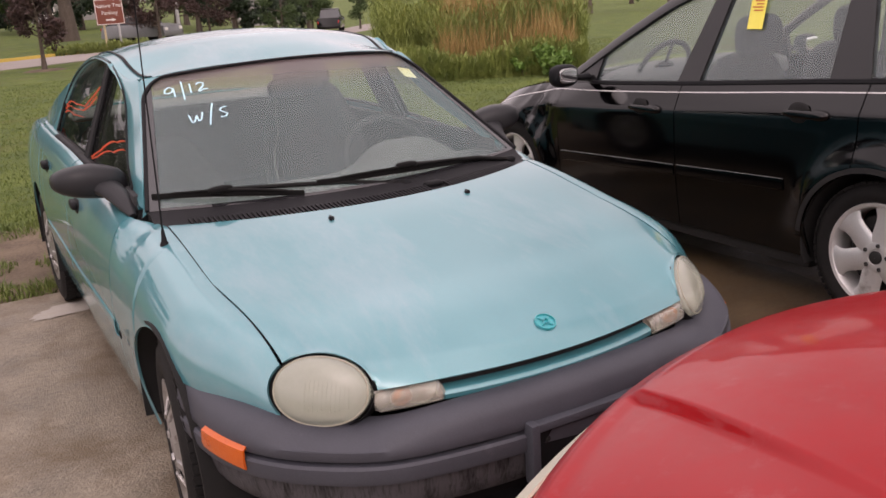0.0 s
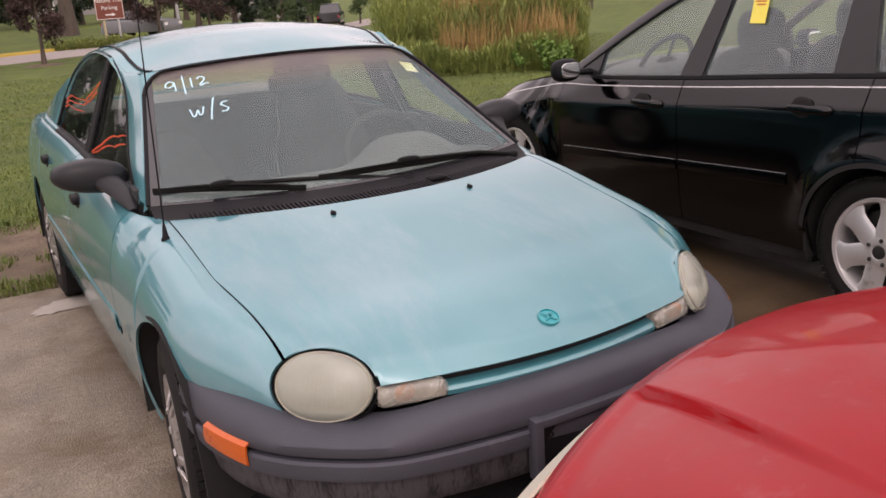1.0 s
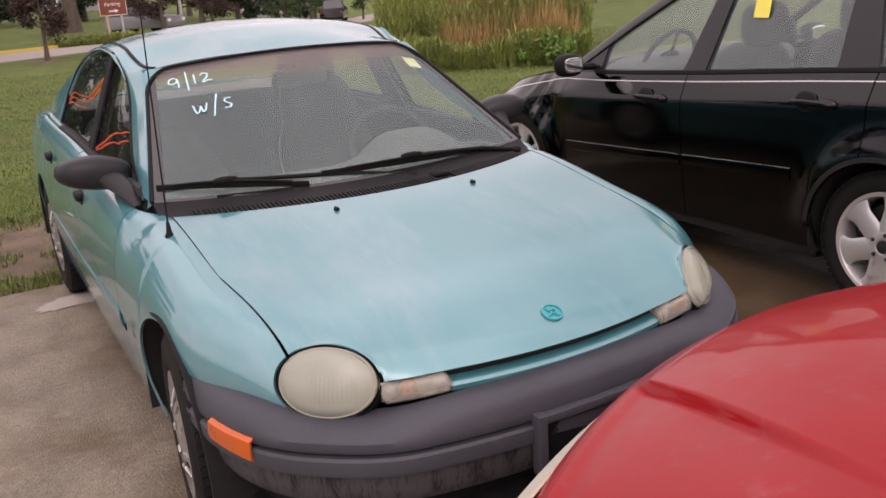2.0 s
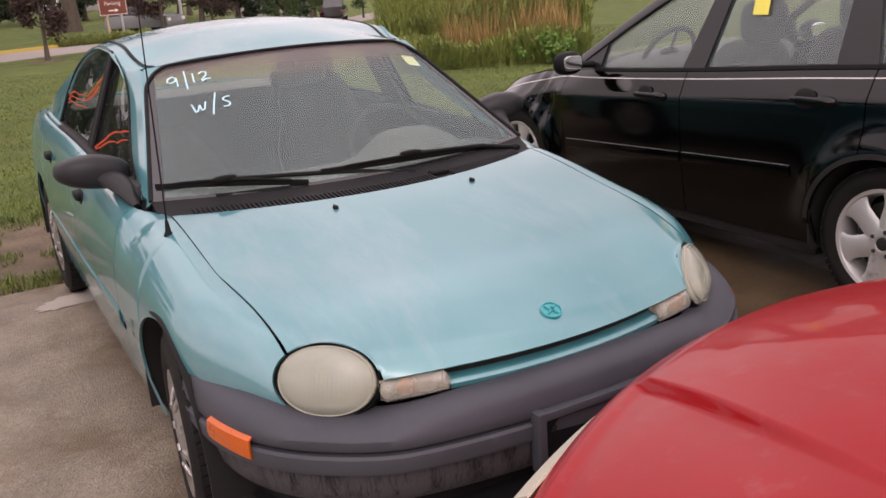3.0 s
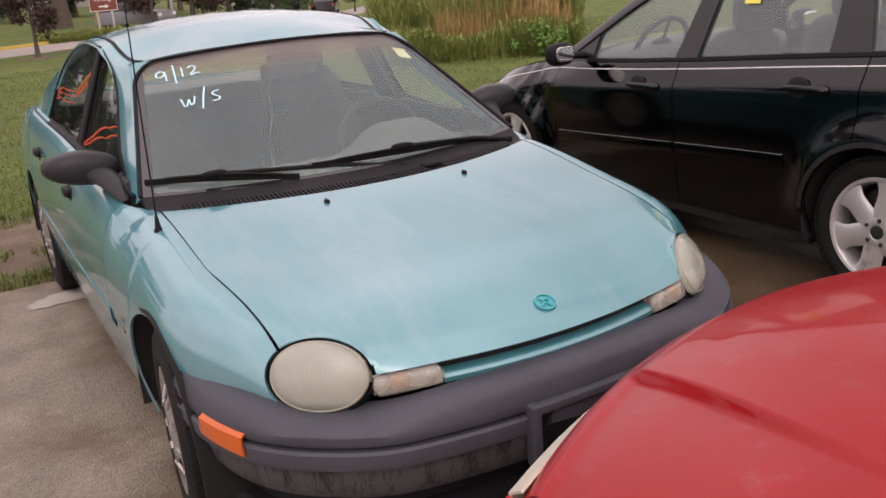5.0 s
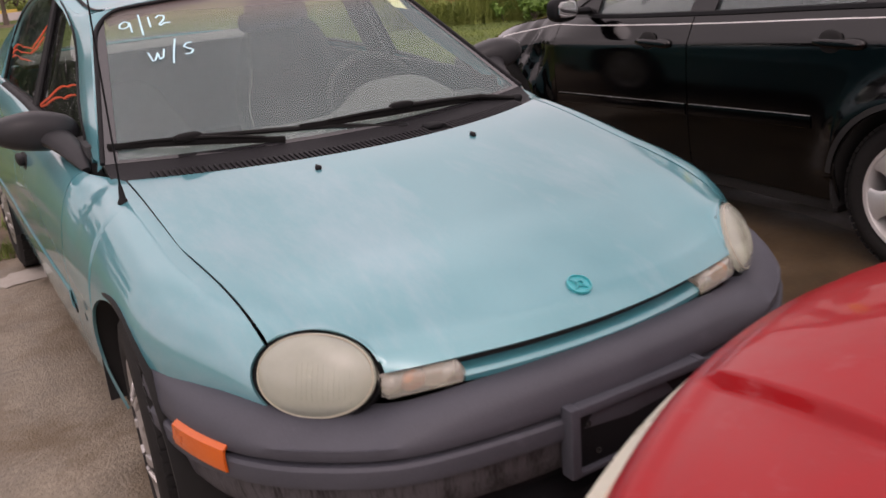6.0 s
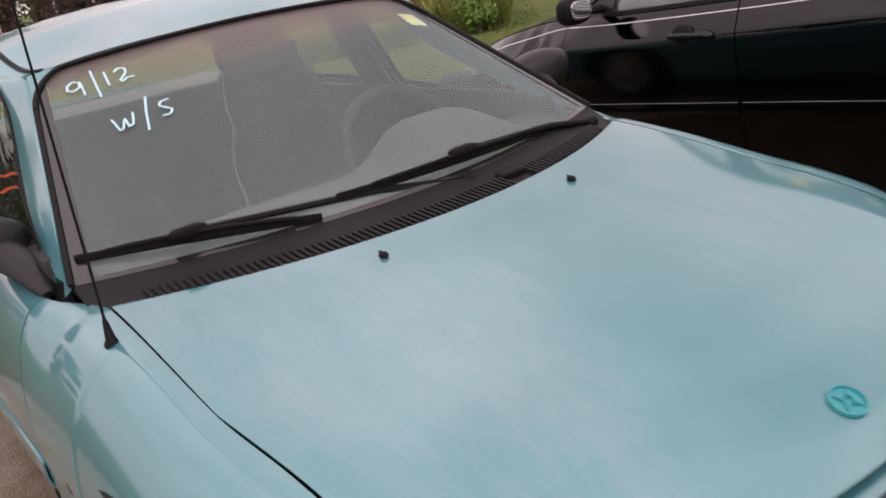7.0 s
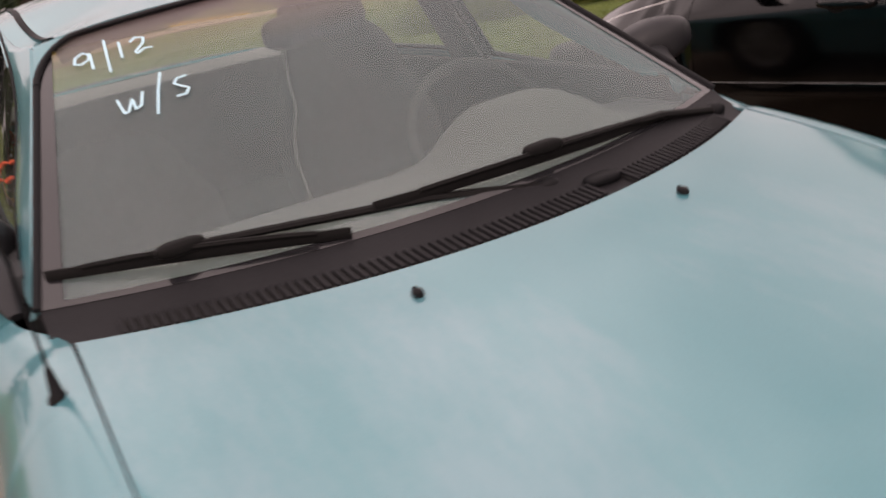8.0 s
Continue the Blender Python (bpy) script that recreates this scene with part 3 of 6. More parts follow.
def seat(name, x, y, cloth, parent, wide=0.26, tall=1.0, lean=-16, head=True):
    """A bucket seat: wide bolsters below, narrower shoulders, a headrest on two posts."""
    s = new(name)
    s.parent = parent
    m = pose(x, y, 0.52, lean, 0, 0)
    h = 0.34 * tall
    part("cushion", Geo().blob((x, y - 0.22, 0.44), (wide, 0.27, 0.10), 3.2), cloth, s)

    def shape(p):
        k = max(0, p.z / h)
        hollow = 0.028 * max(0, 1 - (p.x / (wide * 0.62)) ** 2) * (p.y < 0)
        return (p.x * (1 - 0.20 * float(step((k - 0.12) / 0.35)) - 0.16 * k**4), p.y + hollow, p.z)

    back = part("backrest", Geo().blob((0, 0, 0), (wide, 0.10, h), 3.6, 40, 24, m=m @ pose(0, 0, h - 0.08), bend=shape), cloth, s)
    if head:
        part("headrest", Geo().blob((0, 0, 0), (0.132, 0.055, 0.080), 3.2, m=m @ pose(0, -0.005, 2 * h - 0.050), bend=lambda p: (p.x * (1 - 0.12 * p.z / 0.1), p.y, p.z)), cloth, s)
        for sx in (-0.05, 0.05):
            part("headrest_post", Geo().tube([m @ Vector((sx, 0, 2 * h - 0.16)), m @ Vector((sx, 0, 2 * h - 0.06))], 0.006, 8), CHROME, s)
    if head:
        path = [m @ Vector((-wide * f, -0.088, q * tall)) for f, q in ((0.86, -0.02), (0.93, 0.10), (0.94, 0.22), (0.88, 0.29), (0.76, 0.36), (0.74, 0.45), (0.66, 0.54))]
        part("piping", Geo().tube(path, 0.004, 6), CABIN_PIPING, back, "pale piping seam")
    return s


def lamp_frame(s):
    """Centre and axes of a headlight's oval face."""
    c = Vector((0.574 * s, -0.573, 0.6085))
    e1 = Vector((0.775 * s, 0.625, 0.06)).normalized()
    nrm = (Vector((0.625 * s, -0.775, 0.0)) * math.cos(radians(24)) + Vector((0, 0, math.sin(radians(24))))).normalized()
    e2 = nrm.cross(e1)
    return c, e1, (e2 if e2.z > 0 else -e2), nrm


def lamp_rim(deg, k=1.095, out=0.0):
    """A point of the body's opening round the headlight, on the side of +x."""
    c, e1, e2, nrm = lamp_frame(1)
    a = radians(deg)
    return tuple(c + e1 * (0.1205 * k * math.cos(a)) + e2 * (0.0845 * k * math.sin(a)) + nrm * out)


def teal_car():
    car = thing("sedan", "faded teal metallic compact sedan with grey plastic bumper, parked on concrete", "car")
    # bonnet
    us = np.linspace(-1, 1, 121) * 0.668
    ranks = np.linspace(0, 1, 60) ** 1.5
    P, F = np.zeros((len(us), 60, 3)), np.zeros((len(us), 60))
    for i, x in enumerate(us):
        ax = abs(x)
        xe, y0, ze = ax, float(nose_y(x)) + 0.004, None
        if 0.30 < ax <= 0.470:
            ze = float(hood_profile(0.004)) - 0.006 * (ax - 0.30) / 0.17
        elif ax > 0.470:  # the edge arches over the headlight
            xe, y0, ze = lamp_rim(172 - 129 * (ax - 0.470) / 0.194)
        ys = y0 + (hood_rear(x) - y0) * ranks
        fade = np.maximum(0, 1 - (ys - y0) / (0.22 if ax > 0.470 else 0.40)) ** 2
        tuck = 0.036 * max(0, (ax - 0.470) / 0.194)
        xs = ax - tuck * np.clip((-0.08 - ys) / 0.40, 0, 1)
        xs = xs + (xe - xs[0]) * fade
        P[i] = np.stack([math.copysign(1, x) * xs, ys, hood_z(xs, ys)], 1)
        if ze is not None:
            F[i] = (ze - float(hood_z(xe, y0))) * fade
    for _ in range(260):  # relax the pull of the arched edge into a smooth skin
        F[1:-1, 1:-1] = (F[:-2, 1:-1] + F[2:, 1:-1] + F[1:-1, :-2] + F[1:-1, 2:]) / 4
    P[:, :, 2] += F
    hood = part("bonnet", Geo().shell(P, 0.004), TEAL, car, "faded teal bonnet, pale with sky glare")
    # near-black sheet painting the bay's shade seen through the shut lines
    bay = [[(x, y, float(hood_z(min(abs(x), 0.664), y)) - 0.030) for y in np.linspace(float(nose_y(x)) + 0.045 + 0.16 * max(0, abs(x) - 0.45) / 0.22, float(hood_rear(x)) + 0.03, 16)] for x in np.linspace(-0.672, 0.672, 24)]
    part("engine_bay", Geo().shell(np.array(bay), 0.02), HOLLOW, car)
    for s in (-1, 1):
        x = 0.242 * s
        z = float(hood_z(x, 0.09))
        part("washer_nozzle", Geo().blob((x, 0.09, z + 0.003), (0.008, 0.010, 0.007), 3, 12, 8).box((x - 0.003, 0.094, z + 0.003), (x + 0.003, 0.101, z + 0.011), 0.0015), BLACK_PLASTIC, hood)
    # badge
    ez, slope = float(hood_z(0, -0.667)), math.degrees(math.atan2(float(hood_z(0, -0.65) - hood_z(0, -0.684)), 0.034))
    bm = pose(0, -0.667, ez + 0.001, slope, 0, 0)
    g = Geo().lathe([(0.0, 0.029), (0.005, 0.028), (0.006, 0.025), (0.002, 0.0235), (0.002, 0.001)], "z", seg=36)
    for k in range(4):
        a = math.pi / 2 * k + 0.6
        g.tube([(0.006 * math.cos(a), 0.006 * math.sin(a), 0.004), (0.021 * math.cos(a), 0.021 * math.sin(a), 0.004)], [0.005, 0.0015], 6)
    g.v = [tuple(bm @ Vector(p)) for p in g.v]
    part("badge", g, TEAL_DEEP, hood, "round bright turquoise badge")

    # slot and painted strip under the bonnet lip
    xs = np.linspace(-0.318, 0.318, 41)
    strip = [[(x, float(nose_y(x)) + dy, z) for dy, z in ((0.034, 0.588), (0.020, 0.586), (0.006, 0.581), (0.0, 0.574), (0.002, 0.561), (0.03, 0.554))] for x in xs]
    part("grille_strip", Geo().shell(np.array(strip)[:, ::-1], 0.004), TEAL, car, "painted teal strip under a narrow dark slot")
    # the slot's shade is a near-black sheet behind the strip
    slot = [[(x, float(nose_y(x)) + 0.034, z) for z in (0.56, 0.62)] for x in xs]
    part("air_slot", Geo().shell(np.array(slot), 0.01), HOLLOW, car)

    # bumper, swept round the nose
    sx = curve([0, 0.2, 0.45, 0.65, 0.78, 0.9, 1.0], [0, 0.175, 0.46, 0.655, 0.762, 0.812, 0.826])
    sy = curve([0, 0.2, 0.45, 0.65, 0.78, 0.9, 1.0], [-0.818, -0.810, -0.765, -0.655, -0.52, -0.355, -0.185])
    top = curve([0, 0.3, 0.45, 0.55, 0.66, 0.76, 0.85, 1.0], [0.571, 0.566, 0.550, 0.538, 0.545, 0.564, 0.578, 0.583])

    def nose(q, inset, z):
        a = abs(q)
        x, y = float(sx(a)), float(sy(a))
        e = 0.004
        tx, ty = float(sx(min(1, a + e)) - sx(max(0, a - e))), float(sy(min(1, a + e)) - sy(max(0, a - e)))
        n = math.hypot(tx, ty)
        return (math.copysign(x - inset * ty / n, q) if q else 0.0, y + inset * tx / n, z)

    qs = np.concatenate([-np.linspace(1, 0.02, 52), [0], np.linspace(0.02, 1, 52)])
    cover = []
    for q in qs:
        t = float(top(abs(q)))
        back = 0.085 + 0.055 * math.exp(-(((abs(q) - 0.60) / 0.13) ** 2)) + 0.01 * step((abs(q) - 0.7) / 0.15) - 0.055 * step((abs(q) - 0.86) / 0.14)
        rise = 0.012 * step((abs(q) - 0.4) / 0.4)
        cover.append([nose(q, i, z) for i, z in ((back, t - 0.004), (back * 0.92, t), (back * 0.5, t - 0.004), (back * 0.22, t - 0.014), (0.006, t - 0.032), (-0.001, 0.505 + rise), (-0.002, 0.486 + rise), (0.002, 0.4795 + rise), (0.018, 0.477 + rise), (0.018, 0.4715 + rise), (-0.002, 0.470 + rise), (-0.008, 0.464 + rise), (-0.009, 0.436 + rise), (-0.004, 0.424 + rise), (0.014, 0.420 + rise))])
    part("bumper_cover", Geo().shell(np.array(cover)[:, ::-1], 0.006), GREY_PLASTIC, car, "scuffed grey plastic front bumper")
    val = [[nose(q, i, z + 0.012 * step((abs(q) - 0.4) / 0.4)) for i, z in ((0.012, 0.419), (0.016, 0.39), (0.024, 0.355), (0.040, 0.330), (0.07, 0.325))] for q in qs]
    part("valance", Geo().shell(np.array(val)[:, ::-1], 0.006), VALANCE, car, "streaked dirty grey lower valance")
    chin = [[nose(q, i, z) for i, z in ((0.13, 0.345), (0.10, 0.27), (0.05, 0.25), (0.045, 0.215), (0.07, 0.19), (0.2, 0.19))] for q in qs if abs(q) < 0.9]
    part("air_dam", Geo().shell(np.array(chin)[:, ::-1], 0.006), BLACK_PLASTIC, car, "dark lower air dam")
    for s in (-1, 1):
        P = []
        for q in np.linspace(0.768, 0.880, 12):
            k = (q - 0.768) / 0.112
            P.append([nose(q * s, i, z) for i, z in ((0.0, 0.502 + 0.008 * k), (-0.009, 0.499 + 0.008 * k), (-0.011, 0.480), (-0.009, 0.456 + 0.012 * k), (0.0, 0.452 + 0.012 * k))])
        part("side_marker", Geo().shell(np.array(P) if s > 0 else np.array(P)[::-1], 0.006), ORANGE_LENS, car, "orange side marker lens")
    # number plate holder
    ply = -0.822
    g = Geo()
    g.box((-0.168, ply - 0.018, 0.475), (0.188, ply + 0.02, 0.497), 0.006)
    g.box((-0.171, ply - 0.021, 0.342), (-0.147, ply + 0.017, 0.500), 0.006)
    g.box((0.176, ply - 0.0205, 0.343), (0.193, ply + 0.016, 0.499), 0.004)
    g.box((-0.168, ply - 0.014, 0.338), (0.190, ply + 0.02, 0.349), 0.004)
    holder = part("plate_holder", g, GREY_PLASTIC, car, "empty grey number plate holder")
    part("holder_back", Geo().box((-0.150, ply, 0.345), (0.182, ply + 0.025, 0.480), 0.004), BLACK_PLASTIC, holder)
    for hx, hz in ((-0.115, 0.445), (0.15, 0.445), (-0.09, 0.375), (0.13, 0.385)):
        part("screw_hole", Geo().lathe([(ply - 0.003, 0.008), (ply - 0.004, 0.006), (ply - 0.001, 0.001)], "y", (hx, 0, hz), 12), HOLLOW, holder)

    # headlights and turn signals
    for s in (-1, 1):
        c, e1, e2, nrm = lamp_frame(s)

        def oval(a, k=1.0):
            w, h = 0.1205 * k, 0.0845 * k
            return math.copysign(abs(math.cos(a)) ** 0.95, math.cos(a)) * w, math.copysign(abs(math.sin(a)) ** 0.95, math.sin(a)) * h

        def dome(levels, seg=56):
            P = []
            for k, h in levels:
                P.append([tuple(c + e1 * oval(a, k)[0] + e2 * oval(a, k)[1] + nrm * h) for a in np.linspace(0, 2 * math.pi, seg, endpoint=False)])
            return np.array(P)

        lamp = part("headlight", Geo().grid(dome([(1.06, -0.06), (1.06, -0.012), (1.045, -0.004), (1.02, -0.006), (1.0, -0.02), (0.9, -0.05)]), loop=True), BLACK_PLASTIC, car, "oval headlight with a yellowed cloudy lens")
        part("reflector", Geo().grid(dome([(0.97, -0.01), (0.8, -0.045), (0.5, -0.07), (0.15, -0.085), (0.01, -0.085)]), loop=True), REFLECTOR, lamp)
        part("lens", Geo().grid(dome([(0.955, -0.018), (0.972, -0.006), (0.972, 0.002), (0.950, 0.008), (0.92, 0.010), (0.89, 0.014), (0.78, 0.022), (0.59, 0.030), (0.38, 0.035), (0.18, 0.0375), (0.01, 0.038)]), loop=True), HEADLIGHT_LENS, lamp)
        part("lens_rim", Geo().tube(list(dome([(0.942, 0.0095)])[0]) + [dome([(0.942, 0.0095)])[0][0]], 0.0018, 6), LENS_RIM, lamp, "raised pale lens rim")
        part("bulb_shield", Geo().blob(tuple(c - nrm * 0.030 + e1 * 0.02), (0.030, 0.03, 0.022), 2.6, 16, 10), LENS_RIM, lamp)
        crown = curve([0.0, 0.18, 0.38, 0.59, 0.78, 0.89], [0.038, 0.0375, 0.035, 0.030, 0.022, 0.014])

        def on_lens(u, v):
            return c + e1 * (0.1205 * u) + e2 * (0.0845 * v) + nrm * (float(crown(min(0.89, math.hypot(u, v)))) + 0.0004)

        for f in range(11):  # flutes moulded into the lens
            u = -0.62 + 0.085 * f
            low, high = -math.sqrt(0.72 - u * u), 0.10 + 0.22 * math.cos(u * 2.2)
            part("flute", Geo().tube([on_lens(u, low + (high - low) * g) for g in (0.0, 0.25, 0.5, 0.75, 1.0)], 0.0007, 5), HEADLIGHT_LENS, lamp)
        P = []
        for k in np.linspace(0, 1, 17):
            x = 0.318 + 0.160 * k
            y = float(nose_y(x)) + 0.004
            ht, hb = 0.609 - 0.004 * k, 0.560 - 0.006 * k
            rnd = 0.010 * (max(0, 0.08 - k) / 0.08) ** 2 + 0.010 * (max(0, k - 0.92) / 0.08) ** 2
            P.append([(x * s, y + dy, z) for dy, z in ((0.05, ht - rnd), (0.004 + rnd, ht - rnd), (-0.008 + rnd, ht - 0.006 - rnd), (-0.016 + rnd, (ht + hb) / 2), (-0.014 + rnd, hb + 0.008 + rnd), (-0.004 + rnd, hb + rnd), (0.05, hb + rnd))])
        P = np.array(P)
        sig = part("turn_signal", Geo().shell(P[:, ::-1] if s > 0 else P, 0.004), SIGNAL_LENS, car, "clouded turn signal with a faint amber bulb")
        part("bulb", Geo().blob((0.415 * s, float(nose_y(0.415)) + 0.010, 0.583), (0.027, 0.012, 0.020), 2.5), AMBER_BULB, sig)
        P = np.array([[(x * s, float(nose_y(x)) + 0.026 + 0.014 * math.cos(x * 60), z) for z in (0.557, 0.58, 0.606)] for x in np.linspace(0.322, 0.474, 24)])
        part("signal_reflector", Geo().shell(P, 0.002), REFLECTOR, sig)

    # front wings, doors, quarters
    def wing_low(y):
        return arch_low(0.0, 0.205, y) if y > -0.16 else max(0.572, arch_low(0.0, 0.0, y))

    def quarter_low(y):
        return arch_low(AX_R, 0.215, y)

    seams = ((-0.500, 0.555), (0.561, 1.452), (1.458, 2.285), (2.291, 3.47))
    for s in (-1, 1):
        names = ("front_wing", "front_door", "rear_door", "rear_quarter")
        for k, (a, b) in enumerate(seams):
            low = wing_low if k == 0 else quarter_low if k == 3 else (lambda y: arch_low(AX_R, 0.215, y))
            P = flank(stations(a, b, (0.0, AX_R)), low)
            if k == 0:  # the front edge follows the headlight's outer side
                n = P.shape[1]
                B = np.array([lamp_rim(36 - 87 * w) for w in np.linspace(0, 1, n)])
                shift, start = B - P[0], P[0, 0, 1]
                for i in range(len(P)):
                    P[i] += shift * max(0, 1 - (P[i, 0, 1] - start) / 0.22) ** 2
            P[:, :, 0] *= s
            panel = part(names[k], Geo().shell(P if s < 0 else P[:, ::-1], 0.008), TEAL, car)
            if k in (1, 2):
                hy, hz = (1.20, 0.775) if k == 1 else (2.10, 0.800)
                hx = float(side_at(hy, hz))
                # a near-black lump paints the shade of the handle's recess
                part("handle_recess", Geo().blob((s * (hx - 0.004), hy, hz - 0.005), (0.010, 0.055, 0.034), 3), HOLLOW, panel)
                part("handle", Geo().blob((s * (hx + 0.010), hy, hz + 0.008), (0.014, 0.052, 0.018), 3.2), BLACK_PLASTIC, panel, "black door handle")
        # rub strip and sill
        for a, b in ((0.565, 1.448), (1.462, 2.28)):
            P = np.array([[(s * (float(side_at(y, z)) + o), y, z) for o, z in ((0.0, 0.515), (0.005, 0.511), (0.0075, 0.49), (0.0075, 0.47), (0.005, 0.456), (0.0, 0.452))] for y in np.linspace(a, b, 24)])
            part("rub_strip", Geo().shell(P if s < 0 else P[:, ::-1], 0.004), TEAL, car)
        part("clip_hole", Geo().lathe([(0.0, 0.013), (0.002, 0.013), (0.002, 0.001)], "x", (s * float(side_at(0.36, 0.49)) - 0.001, 0.372, 0.495), 14), HOLLOW, car)
        part("clip_ring", Geo().lathe([(0.0, 0.014), (0.003, 0.013), (0.003, 0.009), (0.0, 0.009)], "x", (s * float(side_at(0.42, 0.51)) - 0.001 + s * 0.012, 0.425, 0.505), 14), BLACK_PLASTIC, car)
        # inner arches
        for yc in (0.0, AX_R):
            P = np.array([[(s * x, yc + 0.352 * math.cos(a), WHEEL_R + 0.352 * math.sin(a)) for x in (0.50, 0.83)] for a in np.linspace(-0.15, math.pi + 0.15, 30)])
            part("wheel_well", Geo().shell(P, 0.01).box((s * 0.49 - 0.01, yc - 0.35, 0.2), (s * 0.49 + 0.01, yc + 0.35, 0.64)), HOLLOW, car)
            wheel_into(car, (s * 0.727, yc, WHEEL_R), s, WHEEL_R, 0.185, 0.186, "cover", "scuffed silver plastic wheel cover", -6.0 if yc == 0.0 else 0.0)
        part("sill", Geo().box((s * 0.62 - 0.16, 0.36, 0.185), (s * 0.62 + 0.16, 2.29, 0.225), 0.02), BLACK_PLASTIC, car, "dark underside sill")

        # cabin side: rail, pillars, glass
        scr = []
        for v in np.concatenate([np.linspace(0, 1, 20), 1 + np.linspace(0.08, 1, 12)]):
            if v <= 1:
                y, q = 0.57 + 0.63 * v, screen_at(1.0, v)
            else:
                y, yq = 1.20 + 0.203 * (v - 1), 1.083 + 0.32 * (v - 1)
                q = np.array([roof_side(yq)[0], yq, roof_side(yq)[1] + 0.001])
            o = np.array([float(cabin_x(y, rail_z(y))), y, float(rail_z(y))])
            swell = 0.005 * max(0, min(1, 1.8 - v)) if v > 0.8 else 0.005
            mid = (q + o) / 2 + np.array([swell, -swell / 2, swell])
            e = 0.003 * max(0, min(1, 3 - 2 * v))
            scr.append([(s * p[0], p[1], p[2]) for p in (q + np.array([e, 0, -0.006]), q * 0.7 + mid * 0.3 + np.array([e, 0, e * 1.5]), mid, o * 0.75 + mid * 0.25 + np.array([e, 0, e]), o, o + np.array([0.004, 0.012, -0.014]))])
        P = np.array(scr)
        part("front_pillar", Geo().shell(P if s < 0 else P[:, ::-1], 0.02), TEAL, car)
        # window frame band above the glass
        def head(y):
            return float(rail_z(y)) - 0.012

        P = np.array([[(s * (float(cabin_x(y, z)) + o), y, z) for o, z in ((-0.004, float(rail_z(y)) - 0.004), (0.003, float(rail_z(y)) - 0.008), (0.005, head(y)))] for y in np.linspace(1.19, 2.40, 44)])
        part("roof_rail", Geo().shell(P if s < 0 else P[:, ::-1], 0.02), TEAL, car)
        for nm, a0, a1, b0, b1 in (("front_window", 0.70, 1.41, 0.70, 1.447), ("rear_window", 1.474, 2.305, 1.500, 2.305)):
            rows = []
            for k in np.linspace(0, 1, 22):
                col = []
                for h in np.linspace(0, 1, 10):
                    y = (a0 + (a1 - a0) * k) * (1 - h) + (b0 + (b1 - b0) * k) * h
                    zb = float(belt_z(y)) + 0.006
                    z = zb + (max(head(y), zb + 0.002) - zb) * h
                    col.append((s * (float(cabin_x(y, z)) - 0.012), y, z))
                rows.append(col)
            P = np.array(rows)
            ob = pane(nm, Geo().shell(P if s < 0 else P[:, ::-1], 0.003), SIDE_GLASS if s < 0 else REAR_GLASS, car, "dark side window speckled with rain drops" if s < 0 else "clear side window")
            edge = [P[i, 0] for i in range(22)] + [P[-1, j] for j in range(10)] + [P[21 - i, -1] for i in range(22)] + [P[0, 9 - j] for j in range(10)]
            part("window_seal", Geo().tube(np.array(edge) + np.array([s * 0.008, 0, 0]), 0.0075, 6), BLACK_PLASTIC, ob)
            if s < 0:
                def wall(k, h, P=P):
                    i, j = min(20.999, max(0, k * 21)), min(8.999, max(0, h * 9))
                    a, b = int(i), int(j)
                    q = P[a, b] * (1 - i + a) + P[a + 1, b] * (i - a)
                    w = P[a, b + 1] * (1 - i + a) + P[a + 1, b + 1] * (i - a)
                    return q * (1 - j + b) + w * (j - b) + np.array([s * 0.004, 0, 0])

                rng = np.random.default_rng(8 if nm == "front_window" else 9)
                g = Geo()
                for _ in range(110):
                    k, h = rng.uniform(0.05, 0.97), 0.04 + 0.92 * rng.random() ** 0.7
                    g.blob(tuple(wall(k, h)), (0.0012,) + (float(rng.uniform(0.0012, 0.0032)),) * 2, 2, 5, 3)
                tagged(part("rain_drops", g, DROPS, ob), label="scattered rain drops", kind="stuff")
                lines = ([(0.37, 0.92), (0.53, 0.53), (0.80, 0.17), (0.97, 0.03)], [(0.37, 0.76), (0.53, 0.38), (0.84, 0.08), (0.95, 0.02)]) if nm == "front_window" else ([(0.06, 0.72), (0.20, 0.57), (0.34, 0.45), (0.63, 0.47), (0.93, 0.60)], [(0.10, 0.60), (0.22, 0.47), (0.36, 0.40), (0.65, 0.41), (0.93, 0.52)], [(0.34, 0.33), (0.62, 0.33), (0.92, 0.43)])
                for ln in lines:
                    g = Geo()
                    pts = np.array(ln)
                    fine = np.concatenate([pts[i] + (pts[i + 1] - pts[i]) * np.linspace(0, 1, 6, endpoint=False)[:, None] for i in range(len(pts) - 1)] + [pts[-1:]])
                    g.tube([wall(k, h + 0.005 * math.sin(9 * k)) for k, h in fine], 0.0034, 6, flat=0.3, up=(1, 0, 0.4))
                    part("marker_stroke", g, RED_INK, ob, "red-orange marker stroke")
        # centre pillar and sail panel
        P = np.array([[(s * (float(cabin_x(y, z)) + 0.002), y, z) for y, z in ((1.408 + 0.036 * h + 0.066 * k - 0.012 * k * h, float(belt_z(1.44)) + (head(1.48) + 0.01 - float(belt_z(1.44))) * h) for k in (0, 0.5, 1))] for h in np.linspace(0, 1, 12)])
        part("centre_pillar", Geo().shell(P if s < 0 else P[:, ::-1], 0.03), BLACK_PLASTIC, car, "black centre pillar")
        P = np.array([[(s * (float(cabin_x(y, z)) - 0.036), y, z) for y, z in ((1.40 + 0.05 * h + 0.21 * k - 0.05 * k * h, 0.80 + (head(1.48) - 0.80) * h) for k in (0, 0.5, 1))] for h in np.linspace(0, 1, 12)])
